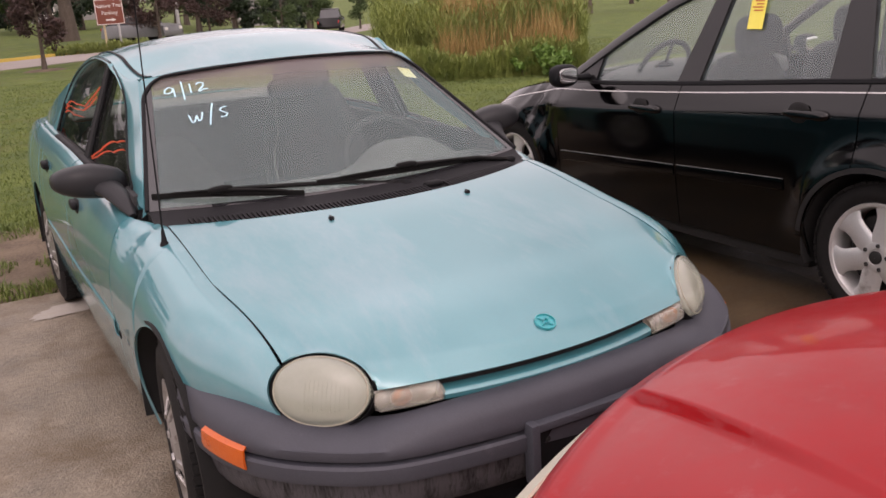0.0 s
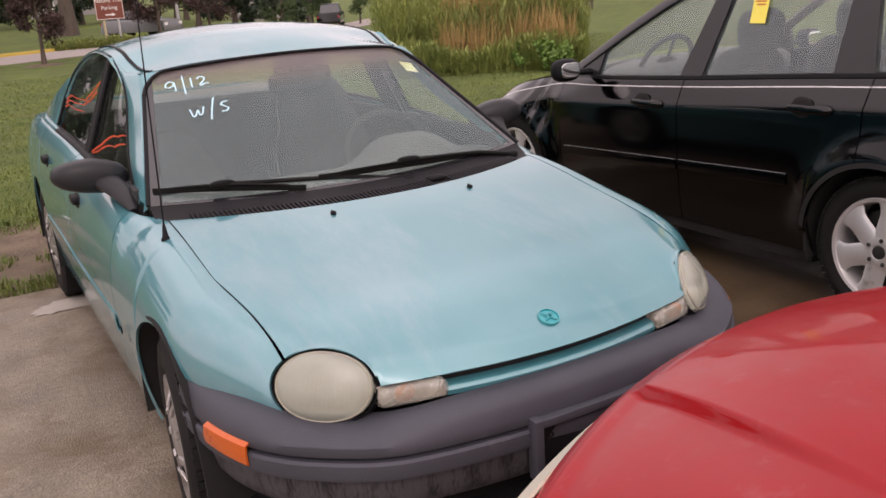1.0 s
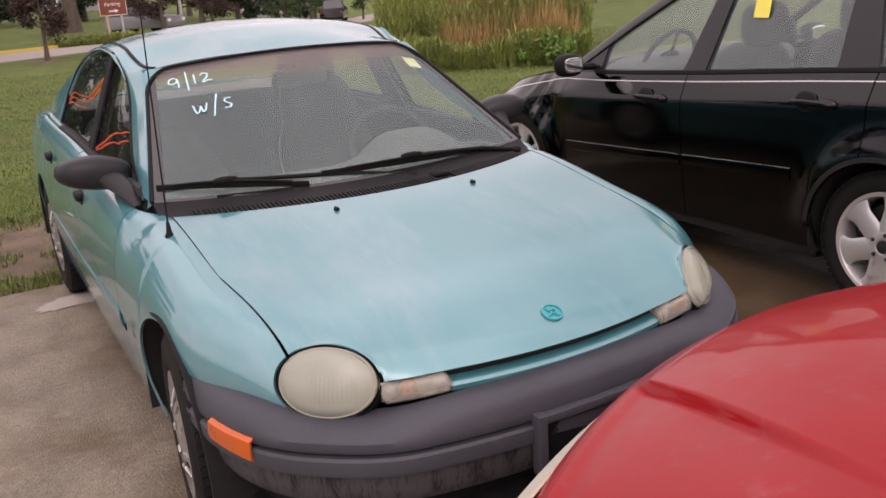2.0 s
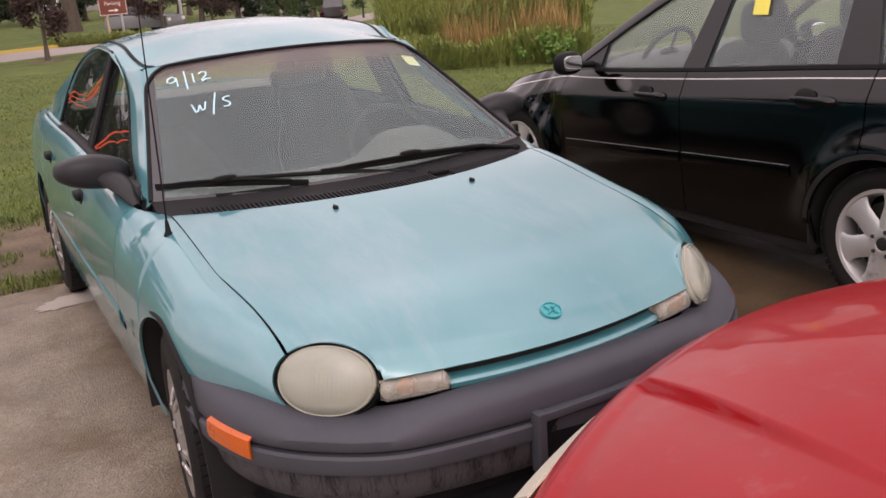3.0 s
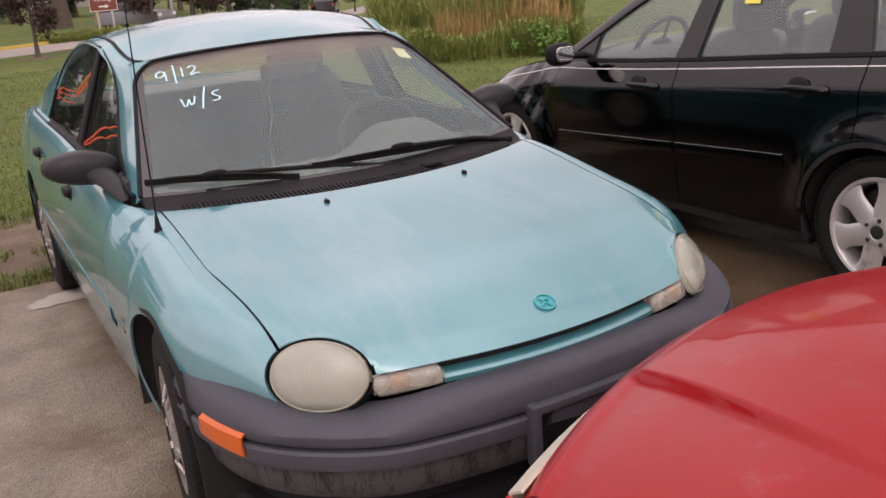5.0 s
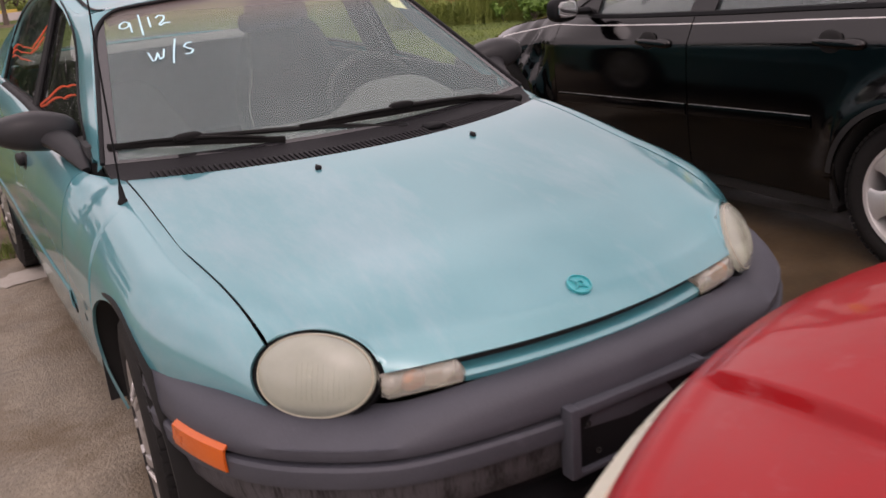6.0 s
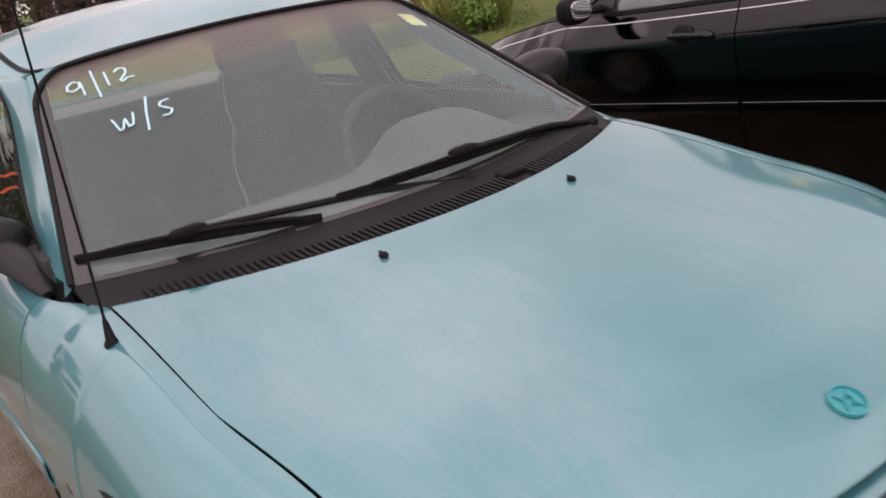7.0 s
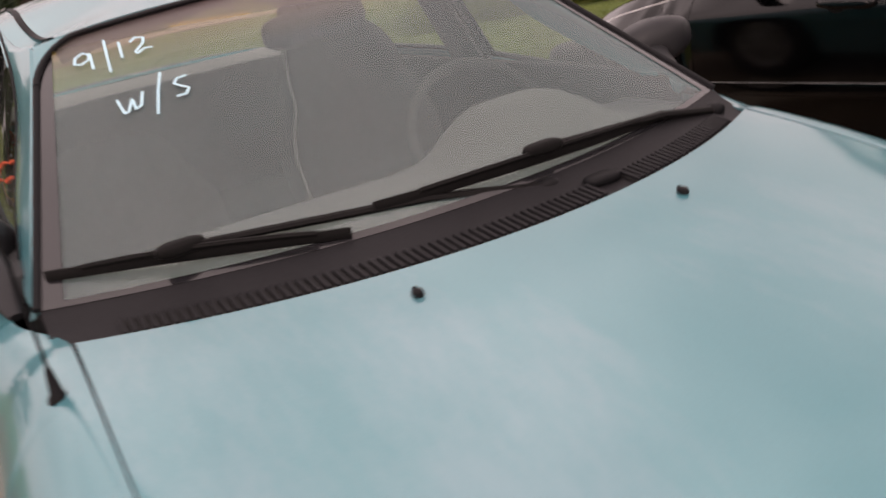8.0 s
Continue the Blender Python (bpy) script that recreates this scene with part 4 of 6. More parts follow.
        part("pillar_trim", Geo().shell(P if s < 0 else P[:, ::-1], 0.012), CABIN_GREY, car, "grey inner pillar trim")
        belt = [(s * (float(cabin_x(1.49, z)) - 0.052), 1.47 + 0.10 * (1.16 - z), z) for z in np.linspace(1.17, 0.62, 10)]
        part("seat_belt", Geo().tube(belt, 0.022, 6, flat=0.12, up=(1, 0, 0)), CABIN_GREY, car, "hanging grey seat belt")
        ys = np.linspace(2.31, 2.95, 24)
        P = np.array([[(s * (float(cabin_x(y, zz))), y, zz) for zz in np.linspace(float(belt_z(y)) - 0.004, max(float(belt_z(y)), float(curve([2.30, 2.55, 2.95], [1.15, 1.075, 0.93])(y))), 6)] for y in ys])
        part("rear_pillar", Geo().shell(P if s > 0 else P[:, ::-1], 0.02), TEAL, car)

        for nm, a, b, mt in (("belt_seal", 0.59, 2.195, BLACK_PLASTIC), ("belt_ledge", 2.20, 2.95, TEAL)):
            P = np.array([[(s * (float(side_x_top(y)) + o), y, float(belt_z(y)) + h) for o, h in ((0.0, -0.006), (-0.003, 0.004), (-0.012, 0.010), (-0.030, 0.010))] for y in np.linspace(a, b, 30)])
            part(nm, Geo().shell(P if s > 0 else P[:, ::-1], 0.004), mt, car)
        # door mirror
        mir = part("door_mirror", Geo().blob((0, 0, 0), (0.122, 0.062, 0.058), 2.7, 28, 16, m=pose(s * 0.812, 0.80, 0.933, 0, s * -5, s * -8), bend=lambda p: (p.x, p.y - 0.02 * (p.x * s > 0) * (abs(p.x) / 0.1) ** 2 * -1, p.z * (1 - 0.18 * max(0, s * p.x) / 0.118) - 0.012 * max(0, -s * p.x) / 0.118)), MIRROR_SHELL, car, "dark grey plastic door mirror")
        sail = Geo().tube([(s * 0.790, 0.790, 0.918), (s * 0.762, 0.745, 0.905), (s * 0.744, 0.685, 0.885), (s * 0.736, 0.620, 0.862), (s * 0.733, 0.565, 0.842)], [0.048, 0.046, 0.038, 0.028, 0.012], 14, flat=0.62)
        part("mirror_foot", sail, MIRROR_SHELL, mir)
        part("mirror_pane", Geo().blob((0, 0, 0), (0.085, 0.004, 0.040), 3.5, m=pose(s * 0.814, 0.854, 0.932, 0, s * -5, s * -8)), MIRROR_GLASS, mir)

    # windscreen with its dark edge
    U, V = np.linspace(-1, 1, 49), np.linspace(0, 1, 25)
    P = np.array([[screen_at(u, v) for v in V] for u in U])
    ws = pane("windscreen", Geo().shell(P, 0.004), WINDSCREEN, car, "dusty windscreen with a painted sky veil, pale marker writing and a shade band")
    lift = np.array([0, -0.5, 0.86]) * 0.002
    for nm, rng in (("left", (-1.0, -0.945)), ("right", (0.945, 1.0))):
        P = np.array([[screen_at(u, v) + lift for v in V] for u in np.linspace(*rng, 5)])
        part("ceramic_edge", Geo().shell(P, 0.001), FRIT, ws, "dark ceramic edge of the glass")
    P = np.array([[screen_at(u, v) + lift for v in np.linspace(0.0, 0.018, 4)] for u in U])
    part("ceramic_edge", Geo().shell(P, 0.001), FRIT, ws, "dark ceramic edge of the glass")
    # rounded upper corners: painted fillets over the glass, the seal runs round them
    RU, RV = 0.16, 0.19

    def corner(s, th, out):
        return screen_at(s * (1 - RU + RU * math.sin(th)), 1 - RV + RV * math.cos(th)) + lift * out

    ths = np.linspace(0, math.pi / 2, 12)
    for s in (-1, 1):
        P = np.array([[corner(s, th, 2.0) * (1 - k) + (screen_at(s * 1.012, 1.0) + lift * 3.5) * k for k in (0, 0.5, 1)] for th in ths])
        part("screen_corner", Geo().shell(P if s < 0 else P[:, ::-1], 0.003), TEAL, car)
    V2 = np.linspace(0, 1 - RV, 20)
    seal = [screen_at(-1, v) + lift * 2 for v in V2] + [corner(-1, th, 3.0) for th in ths[::-1]] + [screen_at(u, 1) + lift * 3 for u in np.linspace(-1 + RU, 1 - RU, 30)] + [corner(1, th, 3.0) for th in ths] + [screen_at(1, v) + lift * 2 for v in V2[::-1]]
    part("screen_seal", Geo().tube(np.array(seal), 0.0068, 8, flat=0.8), BLACK_PLASTIC, ws)
    # writing on the glass: unit strokes, placed in rows
    def write(strokes, x0, v0, w, h, slant):
        for st in strokes:
            g = Geo()
            ribbon(g, st, 0.0029, 0.0, lambda a, b: screen_x(x0 + w * a + slant * b, v0 + h * b, 0.005))
            part("marker_stroke", g, WHITE_INK, ws, "pale blue marker stroke")

    nine = [(0.20, 0.80), (0.12, 0.95), (0.02, 0.80), (0.0, 0.55), (0.08, 0.45), (0.18, 0.55), (0.21, 0.85), (0.22, 0.5), (0.22, 0.1)]
    bar = [(0.42, 1.25), (0.42, -0.25)]
    one = [(0.60, 0.95), (0.60, 0.2)]
    two = [(0.74, 0.8), (0.82, 0.95), (0.92, 0.85), (0.90, 0.6), (0.78, 0.3), (0.80, 0.2), (0.90, 0.35), (1.0, 0.3)]
    write([nine, bar, one, two], -0.494, 0.795, 0.148, 0.105, 0.012)
    dub = [(0.0, 0.75), (0.06, 0.15), (0.12, 0.2), (0.20, 0.65), (0.22, 0.2), (0.30, 0.3), (0.36, 0.8)]
    slash = [(0.66, 1.35), (0.56, 0.6), (0.48, -0.2)]
    ess = [(1.0, 0.95), (0.86, 0.92), (0.80, 0.75), (0.88, 0.6), (0.98, 0.45), (0.92, 0.25), (0.78, 0.25)]
    write([dub, slash, ess], -0.460, 0.562, 0.130, 0.105, 0.012)
    P = np.array([[screen_x(0.462 + 0.056 * a, 0.765 + 0.10 * b - 0.02 * a, -0.007) for b in (0, 0.5, 1)] for a in (0, 0.5, 1)])
    part("date_sticker", Geo().shell(P, 0.0008), PALE_YELLOW, ws, "pale yellow paper sticker behind the glass")

    # cowl panel and its slats
    def cowl_at(x, k):
        b = screen_at(x / 0.700, 0.0)
        yf = float(hood_rear(x)) + 0.006
        zf = float(hood_z(min(abs(x), 0.66), yf - 0.006)) - 0.010
        return np.array([x, yf + (b[1] - yf) * k, zf + (b[2] + 0.001 - zf) * k - 0.008 * math.sin(math.pi * k)])

    P = np.array([[cowl_at(x, k) for k in np.linspace(-0.05, 1, 8)] for x in np.linspace(-0.698, 0.698, 60)])
    cowl = part("cowl_panel", Geo().shell(P, 0.006), COWL_PLASTIC, car, "faded black plastic cowl panel")
    slat = mesh_of("slat", Geo().box((-0.0032, -0.024, -0.002), (0.0032, 0.024, 0.005), 0.0010), COWL_PLASTIC)
    # near-black sheets laid on the cowl as the shade between its slats
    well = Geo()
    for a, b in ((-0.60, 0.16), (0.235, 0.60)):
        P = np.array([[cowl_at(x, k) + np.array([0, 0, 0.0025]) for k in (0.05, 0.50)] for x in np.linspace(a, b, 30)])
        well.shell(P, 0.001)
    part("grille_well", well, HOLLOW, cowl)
    n = 0
    x = -0.60
    while x < 0.60:
        if not 0.16 < x < 0.235:
            p, q = cowl_at(x, 0.06), cowl_at(x, 0.49)
            ob = new("slat", slat)
            ob.parent = cowl
            mid, d = (p + q) / 2, q - p
            ob.matrix_basis = pose(*(mid + np.array([0, 0, 0.004])), math.degrees(math.atan2(d[2], d[1])), 0, 0) @ Matrix.Diagonal((1, np.linalg.norm(d) / 0.048, 1, 1))
        x += 0.0138
    part("nozzle_cap", Geo().blob(tuple(cowl_at(0.20, 0.5) + np.array([0, 0, 0.006])), (0.035, 0.02, 0.010), 3), BLACK_PLASTIC, cowl)

    # wipers
    def wiper(pivot, tip, tail, hold):
        w = part("wiper", Geo().blob(tuple(pivot), (0.022, 0.018, 0.014), 2.5, 16, 10), BLACK_PLASTIC, car, "black wiper arm and blade resting on the glass")
        tip, tail = np.array(tip), np.array(tail)
        mid = screen_x(hold[0], hold[1], 0.030)
        knee = pivot + (mid - pivot) * 0.35 + np.array([0, 0, 0.012])
        part("arm", Geo().tube([pivot, knee, mid], [0.013, 0.012, 0.009], 8, flat=0.7), WIPER_BLACK, w)
        pts = [screen_x(tip[0] + (tail[0] - tip[0]) * k, tip[1] + (tail[1] - tip[1]) * k, 0.008 + 0.006 * math.sin(math.pi * k)) for k in np.linspace(0, 1, 24)]
        part("blade", Geo().tube(pts, 0.0055, 6, flat=1.8), WIPER_BLACK, w)
        yoke = [screen_x(tip[0] + (tail[0] - tip[0]) * k, tip[1] + (tail[1] - tip[1]) * k, 0.012 + 0.018 * math.sin(math.pi * k)) for k in np.linspace(0.12, 0.88, 16)]
        part("yoke", Geo().tube(yoke, 0.005, 6), WIPER_BLACK, w)
        part("clip", Geo().blob(tuple(mid), (0.04, 0.016, 0.012), 3), WIPER_BLACK, w)

    wiper(np.array([0.120, 0.288, 0.850]), (-0.672, 0.090), (-0.235, 0.014), (-0.48, 0.062))
    wiper(np.array([0.622, 0.405, 0.843]), (-0.180, 0.062), (0.47, 0.016), (0.14, 0.048))

    # roof
    P = np.array([[roof_point(u, yf + (2.43 - yf) * k) for k in np.linspace(0, 1, 60) ** 1.3] for u in np.linspace(-1, 1, 49) for yf in (1.005 + 0.27 * (0.536 * u) ** 2,)])
    part("roof", Geo().shell(P, 0.01), TEAL, car, "teal roof pale with sky glare")
    for s in (-1, 1):
        pts = [np.array(roof_point(s * (0.93 - 0.03 * k), 1.088 + 1.2 * k)) + np.array([0, 0, 0.002]) for k in np.linspace(0, 1, 30)]
        part("roof_moulding", Geo().tube(pts, 0.008, 6, flat=0.25), BLACK_PLASTIC, car, "dark roof moulding")
    lin = [[(u * 0.50, y, float(roof_mid(y)) - 0.035 - 0.05 * u * u) for y in np.linspace(1.06, 2.40, 14)] for u in np.linspace(-1, 1, 13)]
    part("headliner", Geo().shell(np.array(lin), 0.01), HEADLINER, car)
    # rear screen, boot, tail
    P = np.array([[(u * (0.49 + 0.16 * k), 2.44 + 0.50 * k, 1.25 - 0.30 * k - 0.05 * u * u * (1 - k)) for k in np.linspace(0, 1, 10)] for u in np.linspace(-1, 1, 15)])
    pane("rear_screen", Geo().shell(P, 0.004), REAR_GLASS, car)
    P = np.array([[(u * float(side_x_top(y)) * 1.0, y, float(belt_z(y)) + 0.055 * (1 - abs(u) ** 3.5) * step((3.62 - y) / 0.3)) for y in np.linspace(2.92, 3.47, 16)] for u in np.linspace(-1, 1, 17)])
    part("boot_lid", Geo().shell(P, 0.01), TEAL, car)
    P = np.array([[(u * w, 3.47 + 0.05 * (1 - u * u) + o, z) for o, z, w in ((0.0, 0.862, 0.676), (0.018, 0.83, 0.695), (0.03, 0.78, 0.712), (0.04, 0.66, 0.732), (0.075, 0.56, 0.735), (0.075, 0.42, 0.73), (0.02, 0.26, 0.70))] for u in np.linspace(-1, 1, 17)])
    part("tail_panel", Geo().shell(P, 0.01), TEAL, car)
    for s in (-1, 1):
        part("tail_light", Geo().blob((s * 0.630, 3.495, 0.755), (0.085, 0.045, 0.07), 3), RED_LENS, car, "red tail light")
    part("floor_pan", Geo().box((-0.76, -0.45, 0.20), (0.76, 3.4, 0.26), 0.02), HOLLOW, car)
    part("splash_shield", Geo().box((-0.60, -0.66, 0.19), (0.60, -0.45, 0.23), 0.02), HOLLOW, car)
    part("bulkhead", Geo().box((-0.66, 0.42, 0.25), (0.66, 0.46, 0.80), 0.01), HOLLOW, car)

    # cabin
    rows = []
    for x in np.linspace(-0.68, 0.68, 41):
        yb = screen_at(x / 0.70, 0.0)[1] + 0.005
        hump = math.exp(-(((x - 0.325) / 0.185) ** 4))
        pill = math.exp(-(((x + 0.33) / 0.25) ** 4))
        rows.append([(x, yb + (0.80 - yb) * k + 0.0 * hump * k, 0.832 + (0.0 + 0.095 * hump + 0.004 * pill) * math.sin(math.pi * min(1, max(0, (k - 0.15) / 0.78)) * 0.62) - (0.20 * max(0, k - 0.86) / 0.14)) for k in np.linspace(0, 1, 22)])
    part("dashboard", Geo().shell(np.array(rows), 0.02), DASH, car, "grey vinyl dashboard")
    sm = pose(0.35, 0.88, 0.815, 62, 0, 0)
    ring = [tuple(sm @ Vector((0.185 * math.cos(a), 0.185 * math.sin(a), 0))) for a in np.linspace(0, 2 * math.pi, 49)]
    wheel = part("steering_wheel", Geo().tube(ring, 0.015, 10), CABIN_GREY, car, "grey steering wheel")
    part("boss", Geo().blob((0, 0, 0), (0.085, 0.06, 0.03), 3, m=sm), CABIN_GREY, wheel)
    for a in (0.0, math.pi, -2.2, -0.94):
        part("spoke", Geo().tube([sm @ Vector((0.05 * math.cos(a), 0.04 * math.sin(a), 0)), sm @ Vector((0.18 * math.cos(a), 0.18 * math.sin(a), 0))], 0.012, 8, flat=0.6), CABIN_GREY, wheel)
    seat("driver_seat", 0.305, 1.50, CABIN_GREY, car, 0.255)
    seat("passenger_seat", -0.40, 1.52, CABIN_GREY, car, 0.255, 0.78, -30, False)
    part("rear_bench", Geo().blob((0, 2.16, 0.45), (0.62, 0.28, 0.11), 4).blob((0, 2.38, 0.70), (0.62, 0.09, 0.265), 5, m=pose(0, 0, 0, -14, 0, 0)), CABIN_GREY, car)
    part("parcel_shelf", Geo().box((-0.62, 2.44, 0.940), (0.62, 2.94, 0.958), 0.01), DASH, car)
    part("floor_carpet", Geo().box((-0.66, 0.46, 0.26), (0.66, 2.45, 0.285), 0.01), CABIN_GREY, car)
    for s in (-1, 1):
        part("door_lining", Geo().box((s * 0.70 - 0.02, 0.60, 0.30), (s * 0.70 + 0.02, 2.30, 0.90), 0.015), CABIN_GREY, car)
    rv = part("rear_view_mirror", Geo().blob((0, 0, 0), (0.118, 0.022, 0.038), 3.5, m=pose(0.012, 0.965, 1.146, 12, 0, 6)), BLACK_PLASTIC, car, "black rear-view mirror")
    part("stalk", Geo().tube([(0.012, 0.970, 1.16), (0.006, 0.995, 1.205), (0.0, 0.985, 1.235)], 0.009, 8), BLACK_PLASTIC, rv)

    # aerial
    az = float(side_top(0.24))
    base = part("aerial", Geo().lathe([(0.0, 0.014), (0.006, 0.014), (0.014, 0.009), (0.045, 0.005), (0.052, 0.003)], "z", (-0.712, 0.245, az - 0.012), 16), BLACK_PLASTIC, car, "thin black aerial mast")
    part("mast", Geo().tube([(-0.712, 0.245, az + 0.03), (-0.712, 0.205, az + 0.30), (-0.712, 0.155, az + 0.62), (-0.712, 0.125, az + 0.80)], [0.0026, 0.0024, 0.0018, 0.0014], 6), BLACK_PLASTIC, base)
    return car


teal_car()


# ---- ground ----
left_fall = curve([6, 24, 42, 48, 65, 90, 220], [0, -0.49, -0.98, -0.82, -0.70, -0.55, 0.6])


def ground_z(x, y):
    """The lawn falls gently away from the slab; beyond the road it rises on one side and keeps falling on the other."""
    d = math.hypot(x + 1.2, y + 2.4)
    k = float(step((math.degrees(math.atan2(x + 1.2, y + 2.4)) - 10) / 9)) if y > -2 else 1.0
    return (1 - k) * float(left_fall(d)) + k * -0.027 * max(0, min(d, 150) - 6)


rad = [0, 2.5, 4, 5, 6, 7, 8, 10, 12, 15, 18, 22, 27, 33, 39, 42, 45, 50, 58, 70, 90, 120, 150, 220, 500, 1500, 4000]
pts = []
for r in rad:
    pts.append([(-1.2 + r * math.sin(a), -2.4 + r * math.cos(a), ground_z(-1.2 + r * math.sin(a), -2.4 + r * math.cos(a)) - 0.045) for a in np.linspace(0, 2 * math.pi, 180, endpoint=False)])
solid("ground", Geo().grid(np.array(pts), loop=True), LAWN, "mown green lawn with yellowed patches", "lawn", "structure")

SLAB_END = 2.765


def slab(x0, x1, y0, y1):
    n, m = 14, 14
    P = np.array([[(x, y + 0.02 * noise.noise(Vector((x * 1.3, 3.1, 0))) * (1 if y == y1 == SLAB_END else 0), 0.003 * noise.noise(Vector((x, y, 0)))) for y in np.linspace(y0, y1, m)] for x in np.linspace(x0, x1, n)])
    return Geo().shell(P, 0.14)


paving = thing("pavement", "damp brown stained concrete parking slab", "concrete slab", kind="structure")
xs, ys = (-9.0, -4.6, -0.05, 1.24, 4.7, 9.0), (-10.0, -5.2, -0.30, SLAB_END)
for i in range(len(xs) - 1):
    for j in range(len(ys) - 1):
        if i == 2:
            continue
        x1 = xs[i + 1] if i != 1 else xs[3]
        part("slab", slab(xs[i] + 0.004, x1 - 0.004, ys[j] + 0.004, ys[j + 1] - (0.004 if j < 2 else 0)), CONCRETE, paving)
part("joint_filler", Geo().box((-9, -10, -0.12), (9, 2.70, -0.012)), PATCH, paving, "pale joint filler")
for x0, x1, y0, y1 in ((0.95, 1.75, -0.312, -0.288), (1.222, 1.25, -1.2, -0.2)):
    part("crack_filler", Geo().box((x0, y0, -0.005), (x1, y1, 0.004), 0.002), PATCH, paving, "pale cement line")
P = []
for a in np.linspace(0, 2 * math.pi, 40, endpoint=False):
    r = 1 + 0.35 * noise.noise(Vector((math.cos(a) * 1.6, math.sin(a) * 1.6, 4.0))) + 0.3 * noise.noise(Vector((math.cos(a) * 5, math.sin(a) * 5, 1.0)))
    P.append([(-0.775 + 0.215 * r * k * math.cos(a) + 0.08 * k * math.sin(a), 2.43 + 0.120 * r * k * math.sin(a), 0.0045) for k in (0.01, 0.6, 1.0)])
part("cement_patch", Geo().grid(np.array(P + P[:1])), PATCH, paving, "pale dried cement patch")

# wet stain, darkened for shade and for what the black doors reflect
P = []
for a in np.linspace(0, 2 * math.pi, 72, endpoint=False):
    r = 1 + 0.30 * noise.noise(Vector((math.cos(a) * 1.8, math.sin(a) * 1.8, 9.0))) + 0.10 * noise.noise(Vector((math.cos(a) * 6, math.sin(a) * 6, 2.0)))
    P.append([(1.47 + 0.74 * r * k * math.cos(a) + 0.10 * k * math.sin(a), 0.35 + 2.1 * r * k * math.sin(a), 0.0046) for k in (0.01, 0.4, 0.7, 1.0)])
part("shaded_wet_stain", Geo().grid(np.array(P + P[:1])), STAIN, paving, "brown wet stain on the concrete, with the shade between the cars painted in")

# bare soil behind the slab
rows = []
for k in np.linspace(0, 1, 60):
    x = -8 + 9.5 * k
    lo = SLAB_END - 0.1
    hi = 4.85 + 0.55 * noise.noise(Vector((x * 0.9, 0, 7))) + 0.25 * noise.noise(Vector((x * 3, 1, 7)))
    rows.append([(x, lo + (hi - lo) * j, -0.018 - 0.022 * j**3 + 0.012 * noise.noise(Vector((x * 4, (lo + (hi - lo) * j) * 4, 1)))) for j in np.linspace(0, 1, 24)])
solid("soil", Geo().grid(np.array(rows)), SOIL, "bare trodden brown soil at the slab's edge", "soil", "structure")
g = Geo().blob((-1.2, 4.74, -0.005), (0.05, 0.02, 0.012), 3)
solid("litter", g, SIGN_WHITE, "small white paper scrap lying on the soil", "litter")


def grass(name, label, n, place, tall, material, seed):
    rng = np.random.default_rng(seed)
    v, f = [], []
    for _ in range(n):
        x, y, dens = place(rng)
        if dens <= 0:
            continue
        z = ground_z(x, y) - 0.045
        h, a, b = tall * rng.uniform(0.4, 1.2) * dens, rng.uniform(0, 6.28), rng.uniform(0.1, 0.8)
        w = rng.uniform(0.003, 0.006) * max(1, (math.hypot(x, y) - 2) / 6)
        dx, dy = math.cos(a) * h * b, math.sin(a) * h * b
        px, py = -math.sin(a) * w, math.cos(a) * w
        i = len(v)
        v += [(x - px, y - py, z), (x + px, y + py, z), (x + dx * 0.4 + px * 0.7, y + dy * 0.4 + py * 0.7, z + h * 0.6), (x + dx * 0.4 - px * 0.7, y + dy * 0.4 - py * 0.7, z + h * 0.6), (x + dx, y + dy, z + h * 0.95)]
        f += [(i, i + 1, i + 2, i + 3), (i + 3, i + 2, i + 4)]
    me = bpy.data.meshes.new(name)
    me.from_pydata(v, [], f)
    me.materials.append(material)
    return tagged(new(name, me), label, "grass", kind="stuff")


def lawn_place(rng):
    d, az = 7.0 + 25.0 * rng.random() ** 2.0, radians(rng.uniform(-14, 40))
    x, y = -1.2 + d * math.sin(az), -2.4 + d * math.cos(az)
    if y < 4.75 + 0.3 * noise.noise(Vector((x * 0.9, 0, 7))):
        return x, y, 0
    return x, y, (0.75 + 0.6 * noise.noise(Vector((x * 1.2, y * 1.2, 2)))) * (1.0 - 0.4 * (d - 7) / 25)


def tuft_place(rng):
    x, y = rng.uniform(-3.6, 0.2), rng.uniform(SLAB_END + 0.02, 5.2)
    k = noise.noise(Vector((x * 1.9, y * 2.6, 5))) + 0.35 * noise.noise(Vector((x * 6, y * 6, 9)))
    near = max(0, 1 - (y - SLAB_END) / 0.75)
    return x, y, (0.55 + k) if k > 0.04 - 0.45 * near else 0


grass("lawn_grass", "short green lawn grass", 150000, lawn_place, 0.036, BLADE, 3)
grass("edge_tufts", "ragged grass tufts on bare soil", 30000, tuft_place, 0.11, BLADE, 4)


